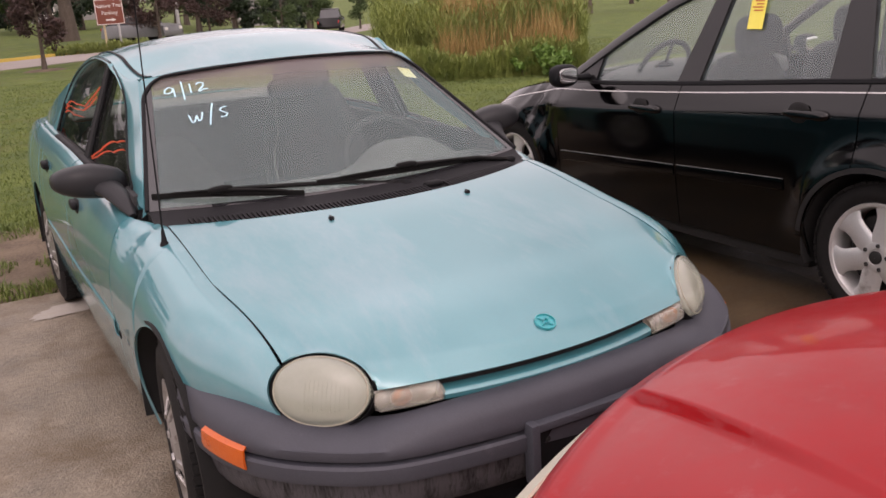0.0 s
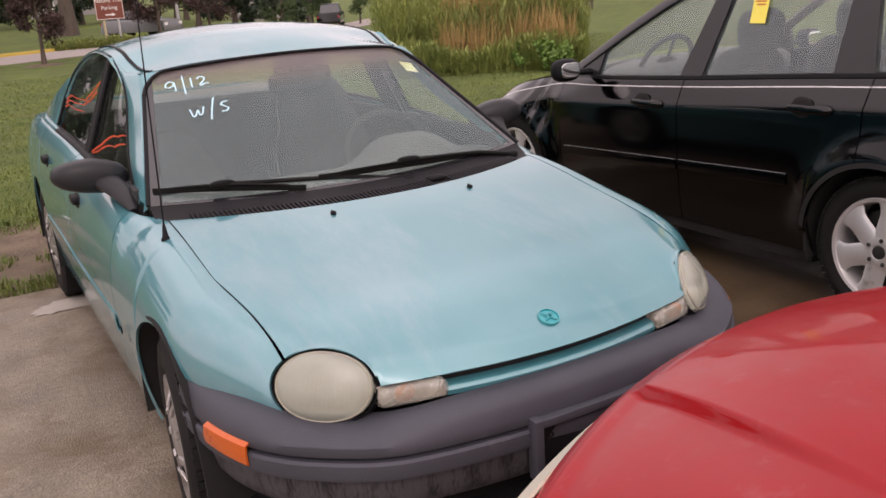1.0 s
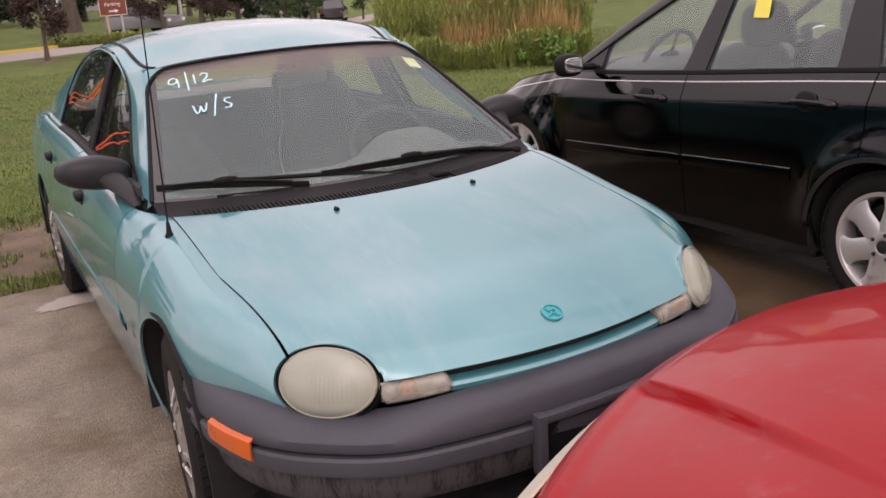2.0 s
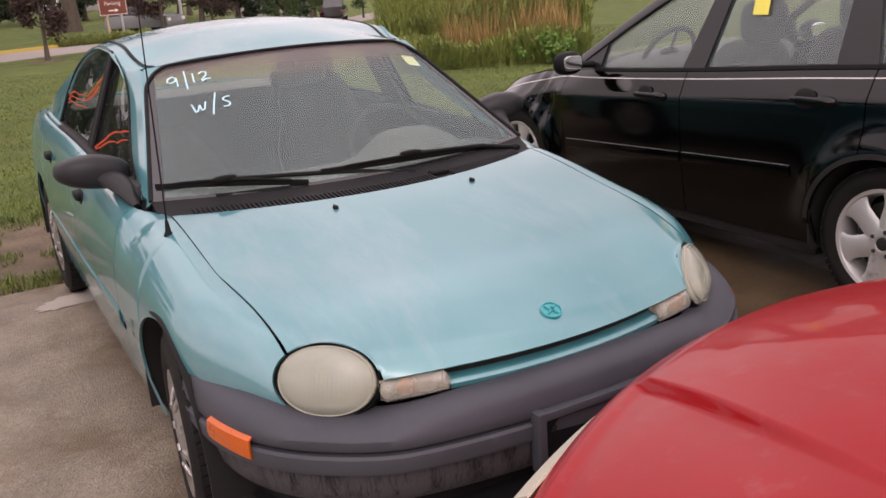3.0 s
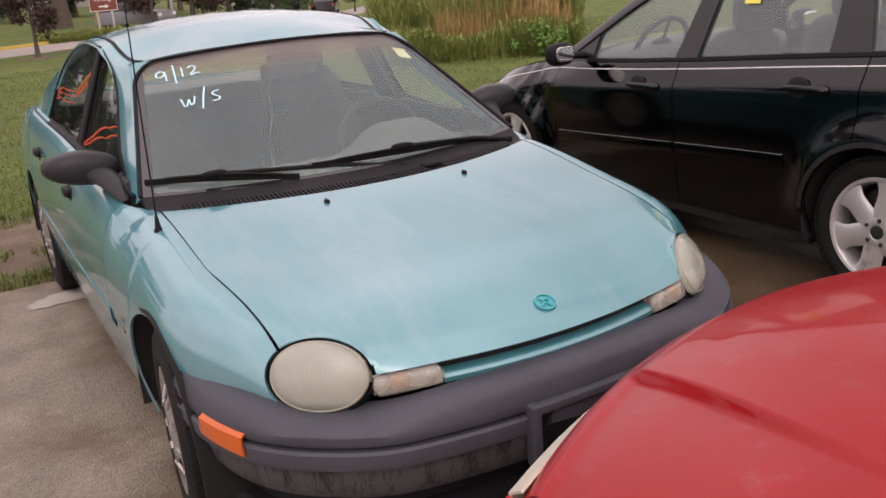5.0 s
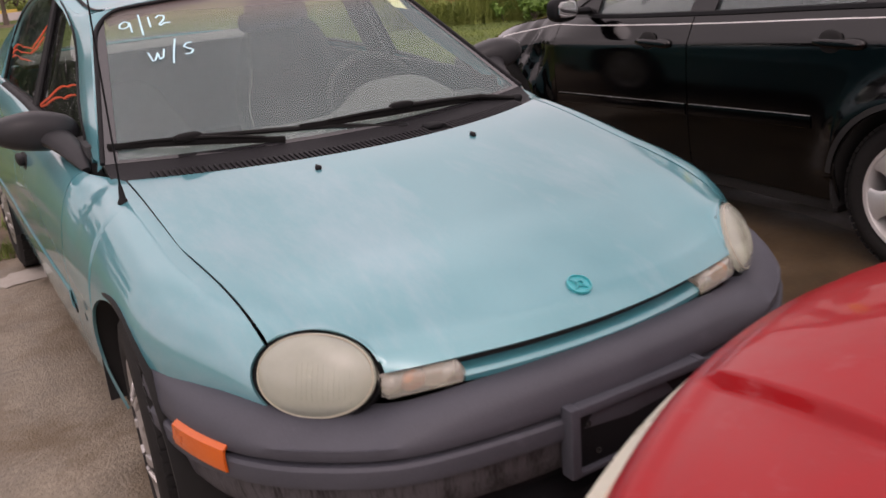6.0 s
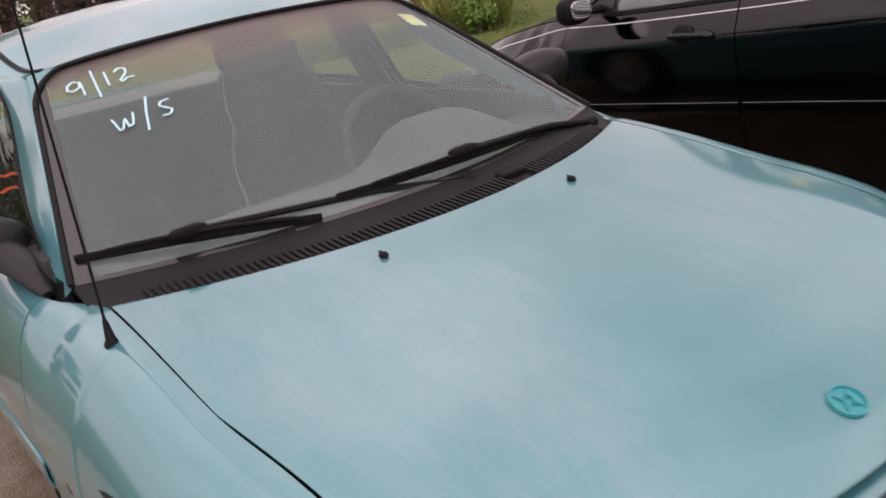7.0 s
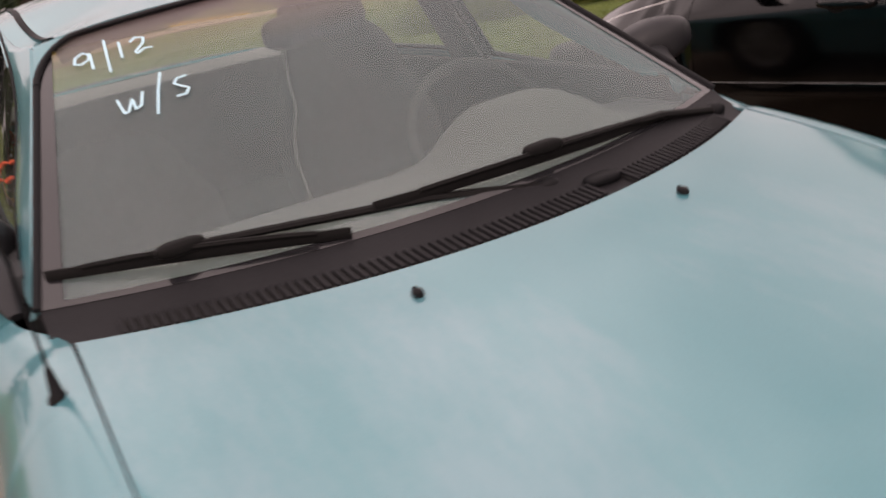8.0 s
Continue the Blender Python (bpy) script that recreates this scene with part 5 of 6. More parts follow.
# ---- the black car: its rear axle at y = 0, nose along +y ----
def black_car():
    car = thing("hatchback", "black dented hatchback with white pinstripe and alloy wheels, parked on concrete", "car", pose(2.83, -0.19, 0))
    R, AR, FA = 0.306, 0.352, 2.615
    belt = curve([-0.75, -0.2, 0.25, 1.07, 1.82, 2.15, 2.6, 3.0, 3.35], [1.02, 1.015, 0.992, 0.935, 0.893, 0.880, 0.815, 0.700, 0.56])
    xt = curve([-0.75, 0.0, 1.8, 2.2, 2.8, 3.3], [0.71, 0.795, 0.802, 0.768, 0.70, 0.52])
    xw = curve([-0.75, -0.35, 0.0, 1.0, 2.3, 2.8, 3.15, 3.4], [0.77, 0.84, 0.866, 0.857, 0.860, 0.845, 0.77, 0.60])

    def at(y, z):
        zt = float(belt(y))
        m = zt - 0.125  # a crease at the handles: above it the flank leans in
        if z > m:
            c = min(1, (z - m) / max(zt - m, 1e-3))
            x = float(xw(y)) + (float(xt(y)) - float(xw(y))) * (0.93 * c + 0.07 * c**6)
        else:
            x = float(xw(y)) - 0.055 * ((m - z) / 0.62) ** 2.0
        for yc in (0.0, FA):  # flared arches
            d = math.hypot(y - yc, z - R)
            x += 0.040 * math.exp(-((max(0.0, d - AR - 0.012) / 0.085) ** 2)) * (z > 0.3)
        return x

    def dent(y, z):
        """The crumpled wing: folds and a pushed-in hollow."""
        a = math.exp(-(((y - 2.36) / 0.16) ** 2) - (((z - 0.70) / 0.15) ** 2))
        fold = abs(((y - 2.33) * 7 + (z - 0.7) * 3.2) % 1.0 - 0.5) - 0.25
        b = math.exp(-(((y - 2.75) / 0.12) ** 2) - (((z - 0.62) / 0.12) ** 2))
        return -0.030 * a + 0.06 * fold * a - 0.02 * b

    def low(y, base=0.215):
        for yc in (0.0, FA):
            d = abs(y - yc)
            if d < AR:
                return max(base, R + math.sqrt(AR * AR - d * d))
        return base

    def wallp(a, b, n=46, m=30, bent=False):
        ys = set(np.round(np.linspace(a, b, n), 4))
        for yc in (0.0, FA):
            for e in np.linspace(-1, 1, 25):
                q = yc + AR * math.sin(e * math.pi / 2) * 0.9999
                if a <= q <= b:
                    ys.add(round(q, 4))
        out = []
        for y in sorted(ys):
            zt, zl = float(belt(y)), low(y)
            zl = min(zl, zt - 0.02)
            zs = zt + (zl - zt) * (np.linspace(0, 1, m) ** 1.5)
            out.append([(at(y, z) + (dent(y, z) if bent else 0), y, z) for z in zs])
        return np.array(out)

    names = (("rear_quarter", -0.72, 0.10), ("rear_door", 0.106, 1.144), ("front_door", 1.150, 2.118), ("front_wing", 2.124, 3.20))
    for s in (-1, 1):
        for nm, a, b in names:
            P = wallp(a, b, bent=(nm == "front_wing" and s < 0), n=80 if nm == "front_wing" else 46)
            P[:, :, 0] *= s
            panel = part(nm, Geo().shell(P if s < 0 else P[:, ::-1], 0.008), BLACK_PAINT, car, "crumpled black front wing" if nm == "front_wing" and s < 0 else "", sharp=28 if nm == "front_wing" else 40)
            if "door" in nm:
                hy, hz = (0.375, 0.862) if nm == "rear_door" else (1.380, 0.802)
                hx = at(hy, hz)
                part("handle_cup", Geo().blob((s * (hx - 0.004), hy + 0.020, hz + 0.002), (0.013, 0.056, 0.046), 2.2), HOLLOW, panel, "handle cup with its shade painted dark")
                part("handle", Geo().blob((s * (hx + 0.022), hy - 0.020, hz), (0.013, 0.105, 0.018), 2.6).blob((s * (hx + 0.004), hy - 0.085, hz), (0.022, 0.052, 0.023), 2.6).blob((s * (hx + 0.008), hy + 0.075, hz), (0.012, 0.016, 0.016), 2.4), BLACK_PAINT, panel, "black pull handle")
        # pinstripe: below the belt
        for a, b in ((-0.6, 0.10), (0.108, 1.142), (1.152, 2.115), (2.128, 3.0)):
            P = np.array([[(s * (at(y, float(belt(y)) - o) + 0.0015 + (dent(y, float(belt(y)) - o) if s < 0 and a > 2 else 0)), y, float(belt(y)) - o) for o in (0.034 + 0.012 * step((y - 2.1) / 0.3) , 0.0385 + 0.012 * step((y - 2.1) / 0.3))] for y in np.linspace(a, b, 40)])
            part("pinstripe", Geo().shell(P if s < 0 else P[:, ::-1], 0.001), PINSTRIPE, car, "thin white pinstripe")
        for a, b in ((0.47, 1.135), (1.16, 2.09)):
            P = np.array([[(s * (at(y, z0 + o) + e), y, z0 + o) for o, e in ((0.012, 0.0), (0.010, 0.004), (0.0, 0.006), (-0.04, 0.006), (-0.046, 0.0))] for y, z0 in ((y, 0.555 - 0.046 * (y - 0.47)) for y in np.linspace(a, b, 30))])
            mo = part("door_moulding", Geo().shell(P if s < 0 else P[:, ::-1], 0.003), BLACK_PAINT, car)
            P = np.array([[(s * (at(y, z0) + 0.0062), y, z0 + o) for o in (0.0102, 0.0084)] for y, z0 in ((y, 0.555 - 0.046 * (y - 0.47)) for y in np.linspace(a, b, 30))])
            part("moulding_edge", Geo().shell(P if s < 0 else P[:, ::-1], 0.001), POST_GREY, mo, "pale worn moulding edge")
        part("sill", Geo().box((s * 0.72 - 0.07, 0.36, 0.155), (s * 0.72 + 0.07, 2.26, 0.245), 0.022), BLACK_CLAD, car, "dusty black sill")
        P = np.array([[(s * (0.792 + o), y, z) for o, z in ((-0.004, 0.2475), (0.0005, 0.243), (0.0010, 0.236), (0.0005, 0.230))] for y in np.linspace(0.40, 2.24, 24)])
        part("sill_edge", Geo().shell(P if s < 0 else P[:, ::-1], 0.002), SILL_DUST, car, "dust-streaked sill edge")
        for yc in (0.0, FA):
            P = np.array([[(s * x, yc + 0.358 * math.cos(a), R + 0.358 * math.sin(a)) for x in (0.5, 0.845)] for a in np.linspace(-0.3, math.pi + 0.3, 30)])
            part("wheel_well", Geo().shell(P, 0.01).box((s * 0.5 - 0.01, yc - 0.35, 0.2), (s * 0.5 + 0.01, yc + 0.35, 0.66)), HOLLOW, car)
            wheel_into(car, (s * 0.745, yc, R), s, R, 0.195, 0.222, "alloy", "silver six-spoke alloy rim")
        P = np.array([[(s * (at(0.0 + (AR + o) * math.cos(a), R + (AR + o) * math.sin(a)) + 0.006), (AR + o) * math.cos(a), R + (AR + o) * math.sin(a)) for o in (0.004, 0.026)] for a in np.linspace(0.12, math.pi - 0.12, 40)])
        part("arch_lip", Geo().shell(P, 0.004), BLACK_CLAD, car, "scuffed rear arch lip")

        # cabin: frames, glass
        rail = curve([-0.72, -0.35, 0.1, 0.6, 1.0, 1.25, 1.6, 1.9, 2.12], [1.05, 1.30, 1.425, 1.455, 1.435, 1.375, 1.205, 1.03, 0.91])

        def cx(y, z):
            return float(xt(y)) - 0.003 - (z - float(belt(y))) * 0.36

        P = np.array([[(s * (cx(y, z) + o), y, z) for o, z in ((0.0, float(rail(y)) + 0.012), (0.012, float(rail(y)) - 0.004), (0.012, float(rail(y)) - 0.045))] for y in np.linspace(-0.6, 2.1, 70)])
        part("window_head", Geo().shell(P if s < 0 else P[:, ::-1], 0.025), BLACK_TRIM, car)

        def strip(a0, a1, b0, b1, off=0.006):
            """A pillar from the belt to the rail: stations at its foot and head."""
            rows = []
            for h in np.linspace(0, 1, 14):
                row = []
                for k in (0, 0.5, 1):
                    y = (a0 + (a1 - a0) * k) * (1 - h) + (b0 + (b1 - b0) * k) * h
                    z = float(belt(y)) + (float(rail(y)) - float(belt(y))) * h
                    row.append((s * (cx(y, z) + off), y, z))
                rows.append(row)
            P = np.array(rows)
            return Geo().shell(P if s < 0 else P[:, ::-1], 0.03)

        part("centre_pillar", strip(1.040, 1.190, 0.945, 1.035), BLACK_TRIM, car)
        part("rear_pillar", strip(0.105, 0.30, 0.215, 0.31), BLACK_TRIM, car)
        part("tail_pillar", strip(-0.72, -0.30, -0.55, -0.25), BLACK_PAINT, car)
        part("mirror_sail", strip(1.83, 2.11, 1.80, 1.98, 0.004), BLACK_TRIM, car)
        P = np.array([[(s * (cx(y, float(belt(y)) + o) + e), y, float(belt(y)) + o) for o, e in ((-0.004, 0.006), (0.0, 0.010), (0.014, 0.010), (0.018, 0.0))] for y in np.linspace(-0.3, 1.85, 40)])
        part("belt_seal", Geo().shell(P if s > 0 else P[:, ::-1], 0.004), BLACK_PLASTIC, car)
        for nm, a0, a1, b0, b1 in (("front_window", 1.185, 1.86, 1.03, 1.80), ("rear_window", 0.28, 1.045, 0.29, 0.95), ("quarter_window", -0.31, 0.110, -0.26, 0.220)):
            rows = []
            for k in np.linspace(0, 1, 18):
                col = []
                for h in np.linspace(0, 1, 10):
                    y = (a0 + (a1 - a0) * k) * (1 - h) + (b0 + (b1 - b0) * k) * h
                    z = float(belt(y)) + (float(rail(y)) - 0.03 - float(belt(y))) * h
                    col.append((s * (cx(y, z) - 0.010), y, z))
                rows.append(col)
            P = np.array(rows)
            ob = pane(nm, Geo().shell(P if s < 0 else P[:, ::-1], 0.004), CLEAR_GLASS, car)
            if nm == "rear_window" and s < 0:
                c = np.array([cx(0.79, 1.27), 0.79, 1.27])
                for k, (y0, z0, y1, z1, mt, nm2, out) in enumerate([(0.745, 1.195, 0.835, 1.345, YELLOW_PAPER, "sale_tag", 0.002)] + [(0.76, 1.33 - 0.014 * q, 0.822 - 0.01 * (q % 3), 1.336 - 0.014 * q, RED_PRINT, "print_line", 0.004) for q in range(5)]):
                    Q = np.array([[(s * (cx(y, z) + out), y + 0.10 * (z - 1.27), z) for z in (z0, z1)] for y in (y0, y1)])
                    t = part(nm2, Geo().shell(Q, 0.001), mt, ob if nm2 == "sale_tag" else tag, "yellow paper tag on the window" if nm2 == "sale_tag" else "")
                    tag = t if nm2 == "sale_tag" else tag
        # mirror
        mir = part("door_mirror", Geo().blob((s * 0.985, 1.875, 0.952), (0.085, 0.052, 0.062), 2.8), BLACK_PLASTIC, car, "black door mirror")
        part("mirror_pane", Geo().blob((s * 0.987, 1.825, 0.954), (0.060, 0.004, 0.042), 3.4), MIRROR_GLASS, mir)
        part("mirror_foot", Geo().tube([(s * 0.80, 1.90, 0.925), (s * 0.93, 1.885, 0.935)], [0.035, 0.028], 10, flat=0.6), BLACK_PLASTIC, mir)
        part("headlamp", Geo().blob((s * 0.56, 3.16, 0.56), (0.15, 0.11, 0.05), 2.8), FRIT, car, "dark headlamp")
        part("tail_lamp", Geo().blob((s * 0.72, -0.68, 0.88), (0.05, 0.06, 0.16), 3), RED_LENS, car)
    # bonnet, screen, roof, tail
    P = np.array([[(u * float(xt(y)) * 0.985, y, float(belt(y)) + 0.045 * (1 - u * u) + 0.006) for y in np.linspace(2.05, 3.24, 30)] for u in np.linspace(-1, 1, 21)])
    part("bonnet", Geo().shell(P, 0.01), BLACK_PAINT, car)
    P = np.array([[(u * (0.78 - 0.17 * v), 2.20 - 0.16 * u * u - (0.98 - 0.06 * u * u) * v, 0.93 + 0.49 * v + 0.02 * (1 - u * u)) for v in np.linspace(0, 1, 14)] for u in np.linspace(-1, 1, 17)])
    pane("windscreen", Geo().shell(P, 0.004), CLEAR_GLASS, car)
    P = np.array([[(u * 0.62, y, 1.455 + 0.03 * (1 - u * u) - 0.10 * (1 - min(1, (y + 0.5) / 0.6)) ** 2 - 0.035 * max(0, (y - 0.8) / 0.45) ** 2) for y in np.linspace(-0.5, 1.25, 24)] for u in np.linspace(-1, 1, 17)])
    part("roof", Geo().shell(P, 0.012), BLACK_PAINT, car)
    P = np.array([[(u * (0.62 + 0.09 * k), -0.5 - 0.24 * k - 0.04 * (1 - u * u), 1.40 - 0.42 * k) for k in np.linspace(0, 1, 8)] for u in np.linspace(-1, 1, 13)])
    pane("tailgate_window", Geo().shell(P, 0.004), CLEAR_GLASS, car)
    P = np.array([[(u * 0.74, -0.73 - 0.07 * (1 - u * u) - o, z) for o, z in ((0, 1.0), (0.02, 0.8), (0.03, 0.66), (0.09, 0.58), (0.09, 0.40), (0.0, 0.25))] for u in np.linspace(-1, 1, 13)])
    part("tailgate", Geo().shell(P, 0.01), BLACK_PAINT, car)
    front = []
    for q in np.linspace(-1, 1, 41):
        a = abs(q)
        x = math.copysign(0.85 * math.sin(a * math.pi / 2) ** 0.8, q)
        y = 2.93 + 0.52 * math.cos(a * math.pi / 2) ** 0.7 if a < 1 else 2.93
        front.append([(x * (1 - i * 0.9), y - i, z) for i, z in ((0.10, 0.60), (0.03, 0.585), (0.0, 0.53), (0.0, 0.42), (0.03, 0.28), (0.1, 0.2))])
    part("front_bumper", Geo().shell(np.array(front), 0.01).blob((-0.80, 2.98, 0.555), (0.10, 0.20, 0.085), 2.6), BLACK_CLAD, car, "displaced unpainted black bumper")
    part("floor_pan", Geo().box((-0.7, -0.6, 0.2), (0.7, 3.2, 0.27), 0.02), HOLLOW, car)
    # cabin
    part("dashboard", Geo().blob((0, 1.85, 0.86), (0.70, 0.22, 0.10), 3), DASH, car)
    sm = pose(-0.36, 1.76, 0.92, -64, 0, 0)
    ring = [tuple(sm @ Vector((0.185 * math.cos(a), 0.185 * math.sin(a), 0))) for a in np.linspace(0, 2 * math.pi, 41)]
    wh = part("steering_wheel", Geo().tube(ring, 0.015, 8), CABIN_GREY, car, "grey steering wheel")
    part("boss", Geo().blob((0, 0, 0), (0.07, 0.06, 0.03), 3, m=sm), CABIN_GREY, wh)
    for a in (0.1, 3.04, -1.57):
        part("spoke", Geo().tube([sm @ Vector((0, 0, 0)), sm @ Vector((0.18 * math.cos(a), 0.18 * math.sin(a), 0))], 0.012, 8, flat=0.5), CABIN_GREY, wh)
    for nm, x, y in (("driver_seat", -0.37, 1.16), ("passenger_seat", 0.37, 1.16)):
        s = new(nm)
        s.parent = car
        part("backrest", Geo().blob((x, y - 0.02, 0.72), (0.25, 0.10, 0.33), 3.4, m=pose(0, 0, 0, 0, 0, 0)), CABIN_GREY, s)
        part("headrest", Geo().blob((x, y - 0.10, 1.13), (0.14, 0.06, 0.11), 3.2), CABIN_GREY, s)
        part("cushion", Geo().blob((x, y + 0.28, 0.46), (0.25, 0.27, 0.10), 3.2), CABIN_GREY, s)
    part("rear_bench", Geo().blob((0, 0.05, 0.75), (0.62, 0.11, 0.32), 4).blob((0, 0.30, 0.47), (0.62, 0.26, 0.11), 4).blob((-0.34, -0.02, 1.10), (0.13, 0.05, 0.09), 3).blob((0.34, -0.02, 1.10), (0.13, 0.05, 0.09), 3), CABIN_GREY, car)
    part("floor_carpet", Geo().box((-0.7, -0.3, 0.27), (0.7, 2.3, 0.29), 0.01), CABIN_GREY, car)
    return car


black_car()


# ---- the red car: nose along +y, only its front corner near the walk ----
def red_car():
    car = thing("coupe", "weathered red car with creased bonnet, facing the teal car", "car", pose(0.32, -1.05, 0))
    half = 0.86

    def edge(x):
        return 0.052 - 0.28 * np.abs(x / 0.84) ** 1.8

    prof = curve([0, 0.015, 0.05, 0.13, 0.3, 0.6, 1.0, 1.25], [0.625, 0.662, 0.690, 0.722, 0.768, 0.828, 0.885, 0.91])

    def top(x, y):
        d = edge(x) - y
        ax = abs(x)
        crease = 0.474 + 0.19 * d
        z = float(prof(d)) - 0.05 * (ax / half) ** 4
        z += 0.026 * (float(step((crease - ax) / 0.022)) - 0.5) * float(step((d - 0.05) / 0.05)) * (1 - 0.85 * float(step((d - 0.25) / 0.5))) + 0.010 * (1 - (ax / half) ** 2)
        return z

    rows = []
    xs = np.unique(np.round(np.concatenate([np.linspace(-0.82, 0.82, 81), np.linspace(-0.68, -0.42, 130)]), 4))
    for x in xs:
        y0 = float(edge(x))
        rows.append([(x, y, top(x, y)) for y in y0 - 1.2 * np.linspace(0, 1, 60) ** 1.5])
    part("bonnet", Geo().shell(np.array(rows)[:, ::-1], 0.012), RED_PAINT, car, "red bonnet with a long crease, dull with damp")
    # wings: rounded shoulders down to the flanks
    for s in (-1, 1):
        rows = []
        for y in np.linspace(-0.215, -1.58, 56):
            z0, x0 = top(0.826, min(y, float(edge(0.826)) - 0.0)), 0.826
            low = 0.63 if y > -0.48 else max(0.20, 0.30 + math.sqrt(max(0, 0.35**2 - (y + 0.84) ** 2)) if abs(y + 0.84) < 0.35 else 0.20)
            pull = 0.055 * max(0, (y + 0.75) / 0.53) ** 2
            rows.append([(s * (x0 + (0.89 - pull - x0) * math.sin(a)), y, low + (z0 - low) * math.cos(a) ** 0.8) for a in np.linspace(0, math.pi / 2, 16)])
        P = np.array(rows)
        part("front_wing", Geo().shell(P if s > 0 else P[:, ::-1], 0.008), RED_PAINT, car)
        rows = []
        for y in np.linspace(-1.585, -4.1, 50):
            z0 = 0.90 + 0.03 * math.sin((y + 1.5) * 1.2)
            d = abs(y + 3.45)
            low = max(0.20, 0.30 + math.sqrt(max(0, 0.35**2 - d * d))) if d < 0.35 else 0.20
            rows.append([(s * (0.80 + 0.07 * math.sin(a)), y, low + (z0 - low) * math.cos(a) ** 0.8) for a in np.linspace(0, math.pi / 2, 16)])
        P = np.array(rows)
        part("body_side", Geo().shell(P if s > 0 else P[:, ::-1], 0.008), RED_PAINT, car)
        for yc in (-0.84, -3.45):
            wheel_into(car, (s * 0.745, yc, 0.30), s, 0.30, 0.185, 0.19, "cover", "silver wheel cover")
            P = np.array([[(s * x, yc + 0.355 * math.cos(a), 0.30 + 0.355 * math.sin(a)) for x in (0.5, 0.84)] for a in np.linspace(-0.3, math.pi + 0.3, 24)])
            part("wheel_well", Geo().shell(P, 0.01), HOLLOW, car)
        # wrap-round headlight
        rows = []
        for x in np.linspace(0.34, 0.82, 24):
            y0 = float(edge(-x if s < 0 else x))
            k = (x - 0.34) / 0.48
            rows.append([(s * x, y0 + dy - 0.03 * (dy > 0.03), z) for dy, z in ((-0.012, 0.640), (0.028, 0.615), (0.050, 0.575), (0.048, 0.53), (0.0, 0.515))])
        P = np.array(rows)
        part("headlight", Geo().shell(P if s > 0 else P[:, ::-1], 0.006), CREAM_LENS, car, "yellowed cream headlight lens")
    rows = []
    for x in np.linspace(-0.84, 0.84, 60):
        y0 = float(edge(x))
        rows.append([(x, y0 + dy, z) for dy, z in ((0.01, 0.512), (0.07, 0.50), (0.085, 0.44), (0.08, 0.36), (0.04, 0.26), (-0.05, 0.21))])
    part("front_bumper", Geo().shell(np.array(rows), 0.008), RED_TRIM, car, "faded pinkish red bumper")
    P = np.array([[(x, float(edge(x)) + dy, z) for dy, z in ((0.0, 0.64), (0.015, 0.58), (0.01, 0.512))] for x in np.linspace(-0.335, 0.335, 30)])
    part("grille", Geo().shell(P, 0.01), BLACK_PLASTIC, car)
    P = np.array([[(u * (0.72 - 0.14 * v), -1.45 - 0.1 * 0 - 0.70 * v - 0.12 * u * u, 0.90 + 0.40 * v + 0.015 * (1 - u * u)) for v in np.linspace(0, 1, 12)] for u in np.linspace(-1, 1, 15)])
    ob = part("windscreen", Geo().shell(P, 0.005), CLEAR_GLASS, car)
    P = np.array([[(u * 0.58, y, 1.305 + 0.05 * (1 - u * u) - 0.12 * ((y + 2.7) / 0.75) ** 2 * (y < -2.7)) for y in np.linspace(-2.17, -3.5, 20)] for u in np.linspace(-1, 1, 15)])
    part("roof", Geo().shell(P[:, ::-1], 0.01), RED_PAINT, car)
    P = np.array([[(u * (0.58 + 0.16 * k), -3.5 - 0.45 * k, 1.20 - 0.28 * k) for k in np.linspace(0, 1, 8)] for u in np.linspace(-1, 1, 11)])
    part("rear_screen", Geo().shell(P, 0.005), SIDE_GLASS, car)
    P = np.array([[(u * 0.78, -3.95 - 0.25 * k + (-0.05 if k > 0.6 else 0), 0.92 - 0.66 * max(0, k - 0.4) / 0.6) for k in np.linspace(0, 1, 12)] for u in np.linspace(-1, 1, 11)])
    part("tail", Geo().shell(P, 0.01), RED_PAINT, car)
    for s in (-1, 1):
        P = np.array([[(s * (0.77 - 0.19 * h), -1.60 - 2.35 * k - (0.45 - 0.9 * k) * h, 0.905 + 0.38 * h) for h in np.linspace(0, 1, 8)] for k in np.linspace(0, 1, 12)])
        part("side_window", Geo().shell(P if s > 0 else P[:, ::-1], 0.005), SIDE_GLASS, car)
    part("floor_pan", Geo().box((-0.74, -4.0, 0.2), (0.74, -0.15, 0.3), 0.02), HOLLOW, car)
    part("seat_row", Geo().blob((0, -2.6, 0.7), (0.6, 0.12, 0.32), 4).blob((0, -3.3, 0.7), (0.6, 0.12, 0.3), 4), CABIN_GREY, car)
    return car


red_car()


# ---- roadside: road, kerb, sign, trees, weeds, houses ----
def strip_along(way, half, lift, z_add=0.0, n=10):
    way = np.array(way, float)
    fine = np.concatenate([way[i] + (way[i + 1] - way[i]) * np.linspace(0, 1, n, endpoint=False)[:, None] for i in range(len(way) - 1)] + [way[-1:]])
    for _ in range(6):
        fine[1:-1] = (fine[:-2] + fine[1:-1] * 2 + fine[2:]) / 4
    t = np.gradient(fine, axis=0)
    t /= np.linalg.norm(t, axis=1, keepdims=True)
    nrm = np.stack([-t[:, 1], t[:, 0]], 1)
    P = []
    for p, q in zip(fine, nrm):
        P.append([(*(p + q * o), ground_z(*(p + q * o)) - 0.045 + lift) for o in np.linspace(-half, half, 5)])
    return np.array(P), fine, nrm


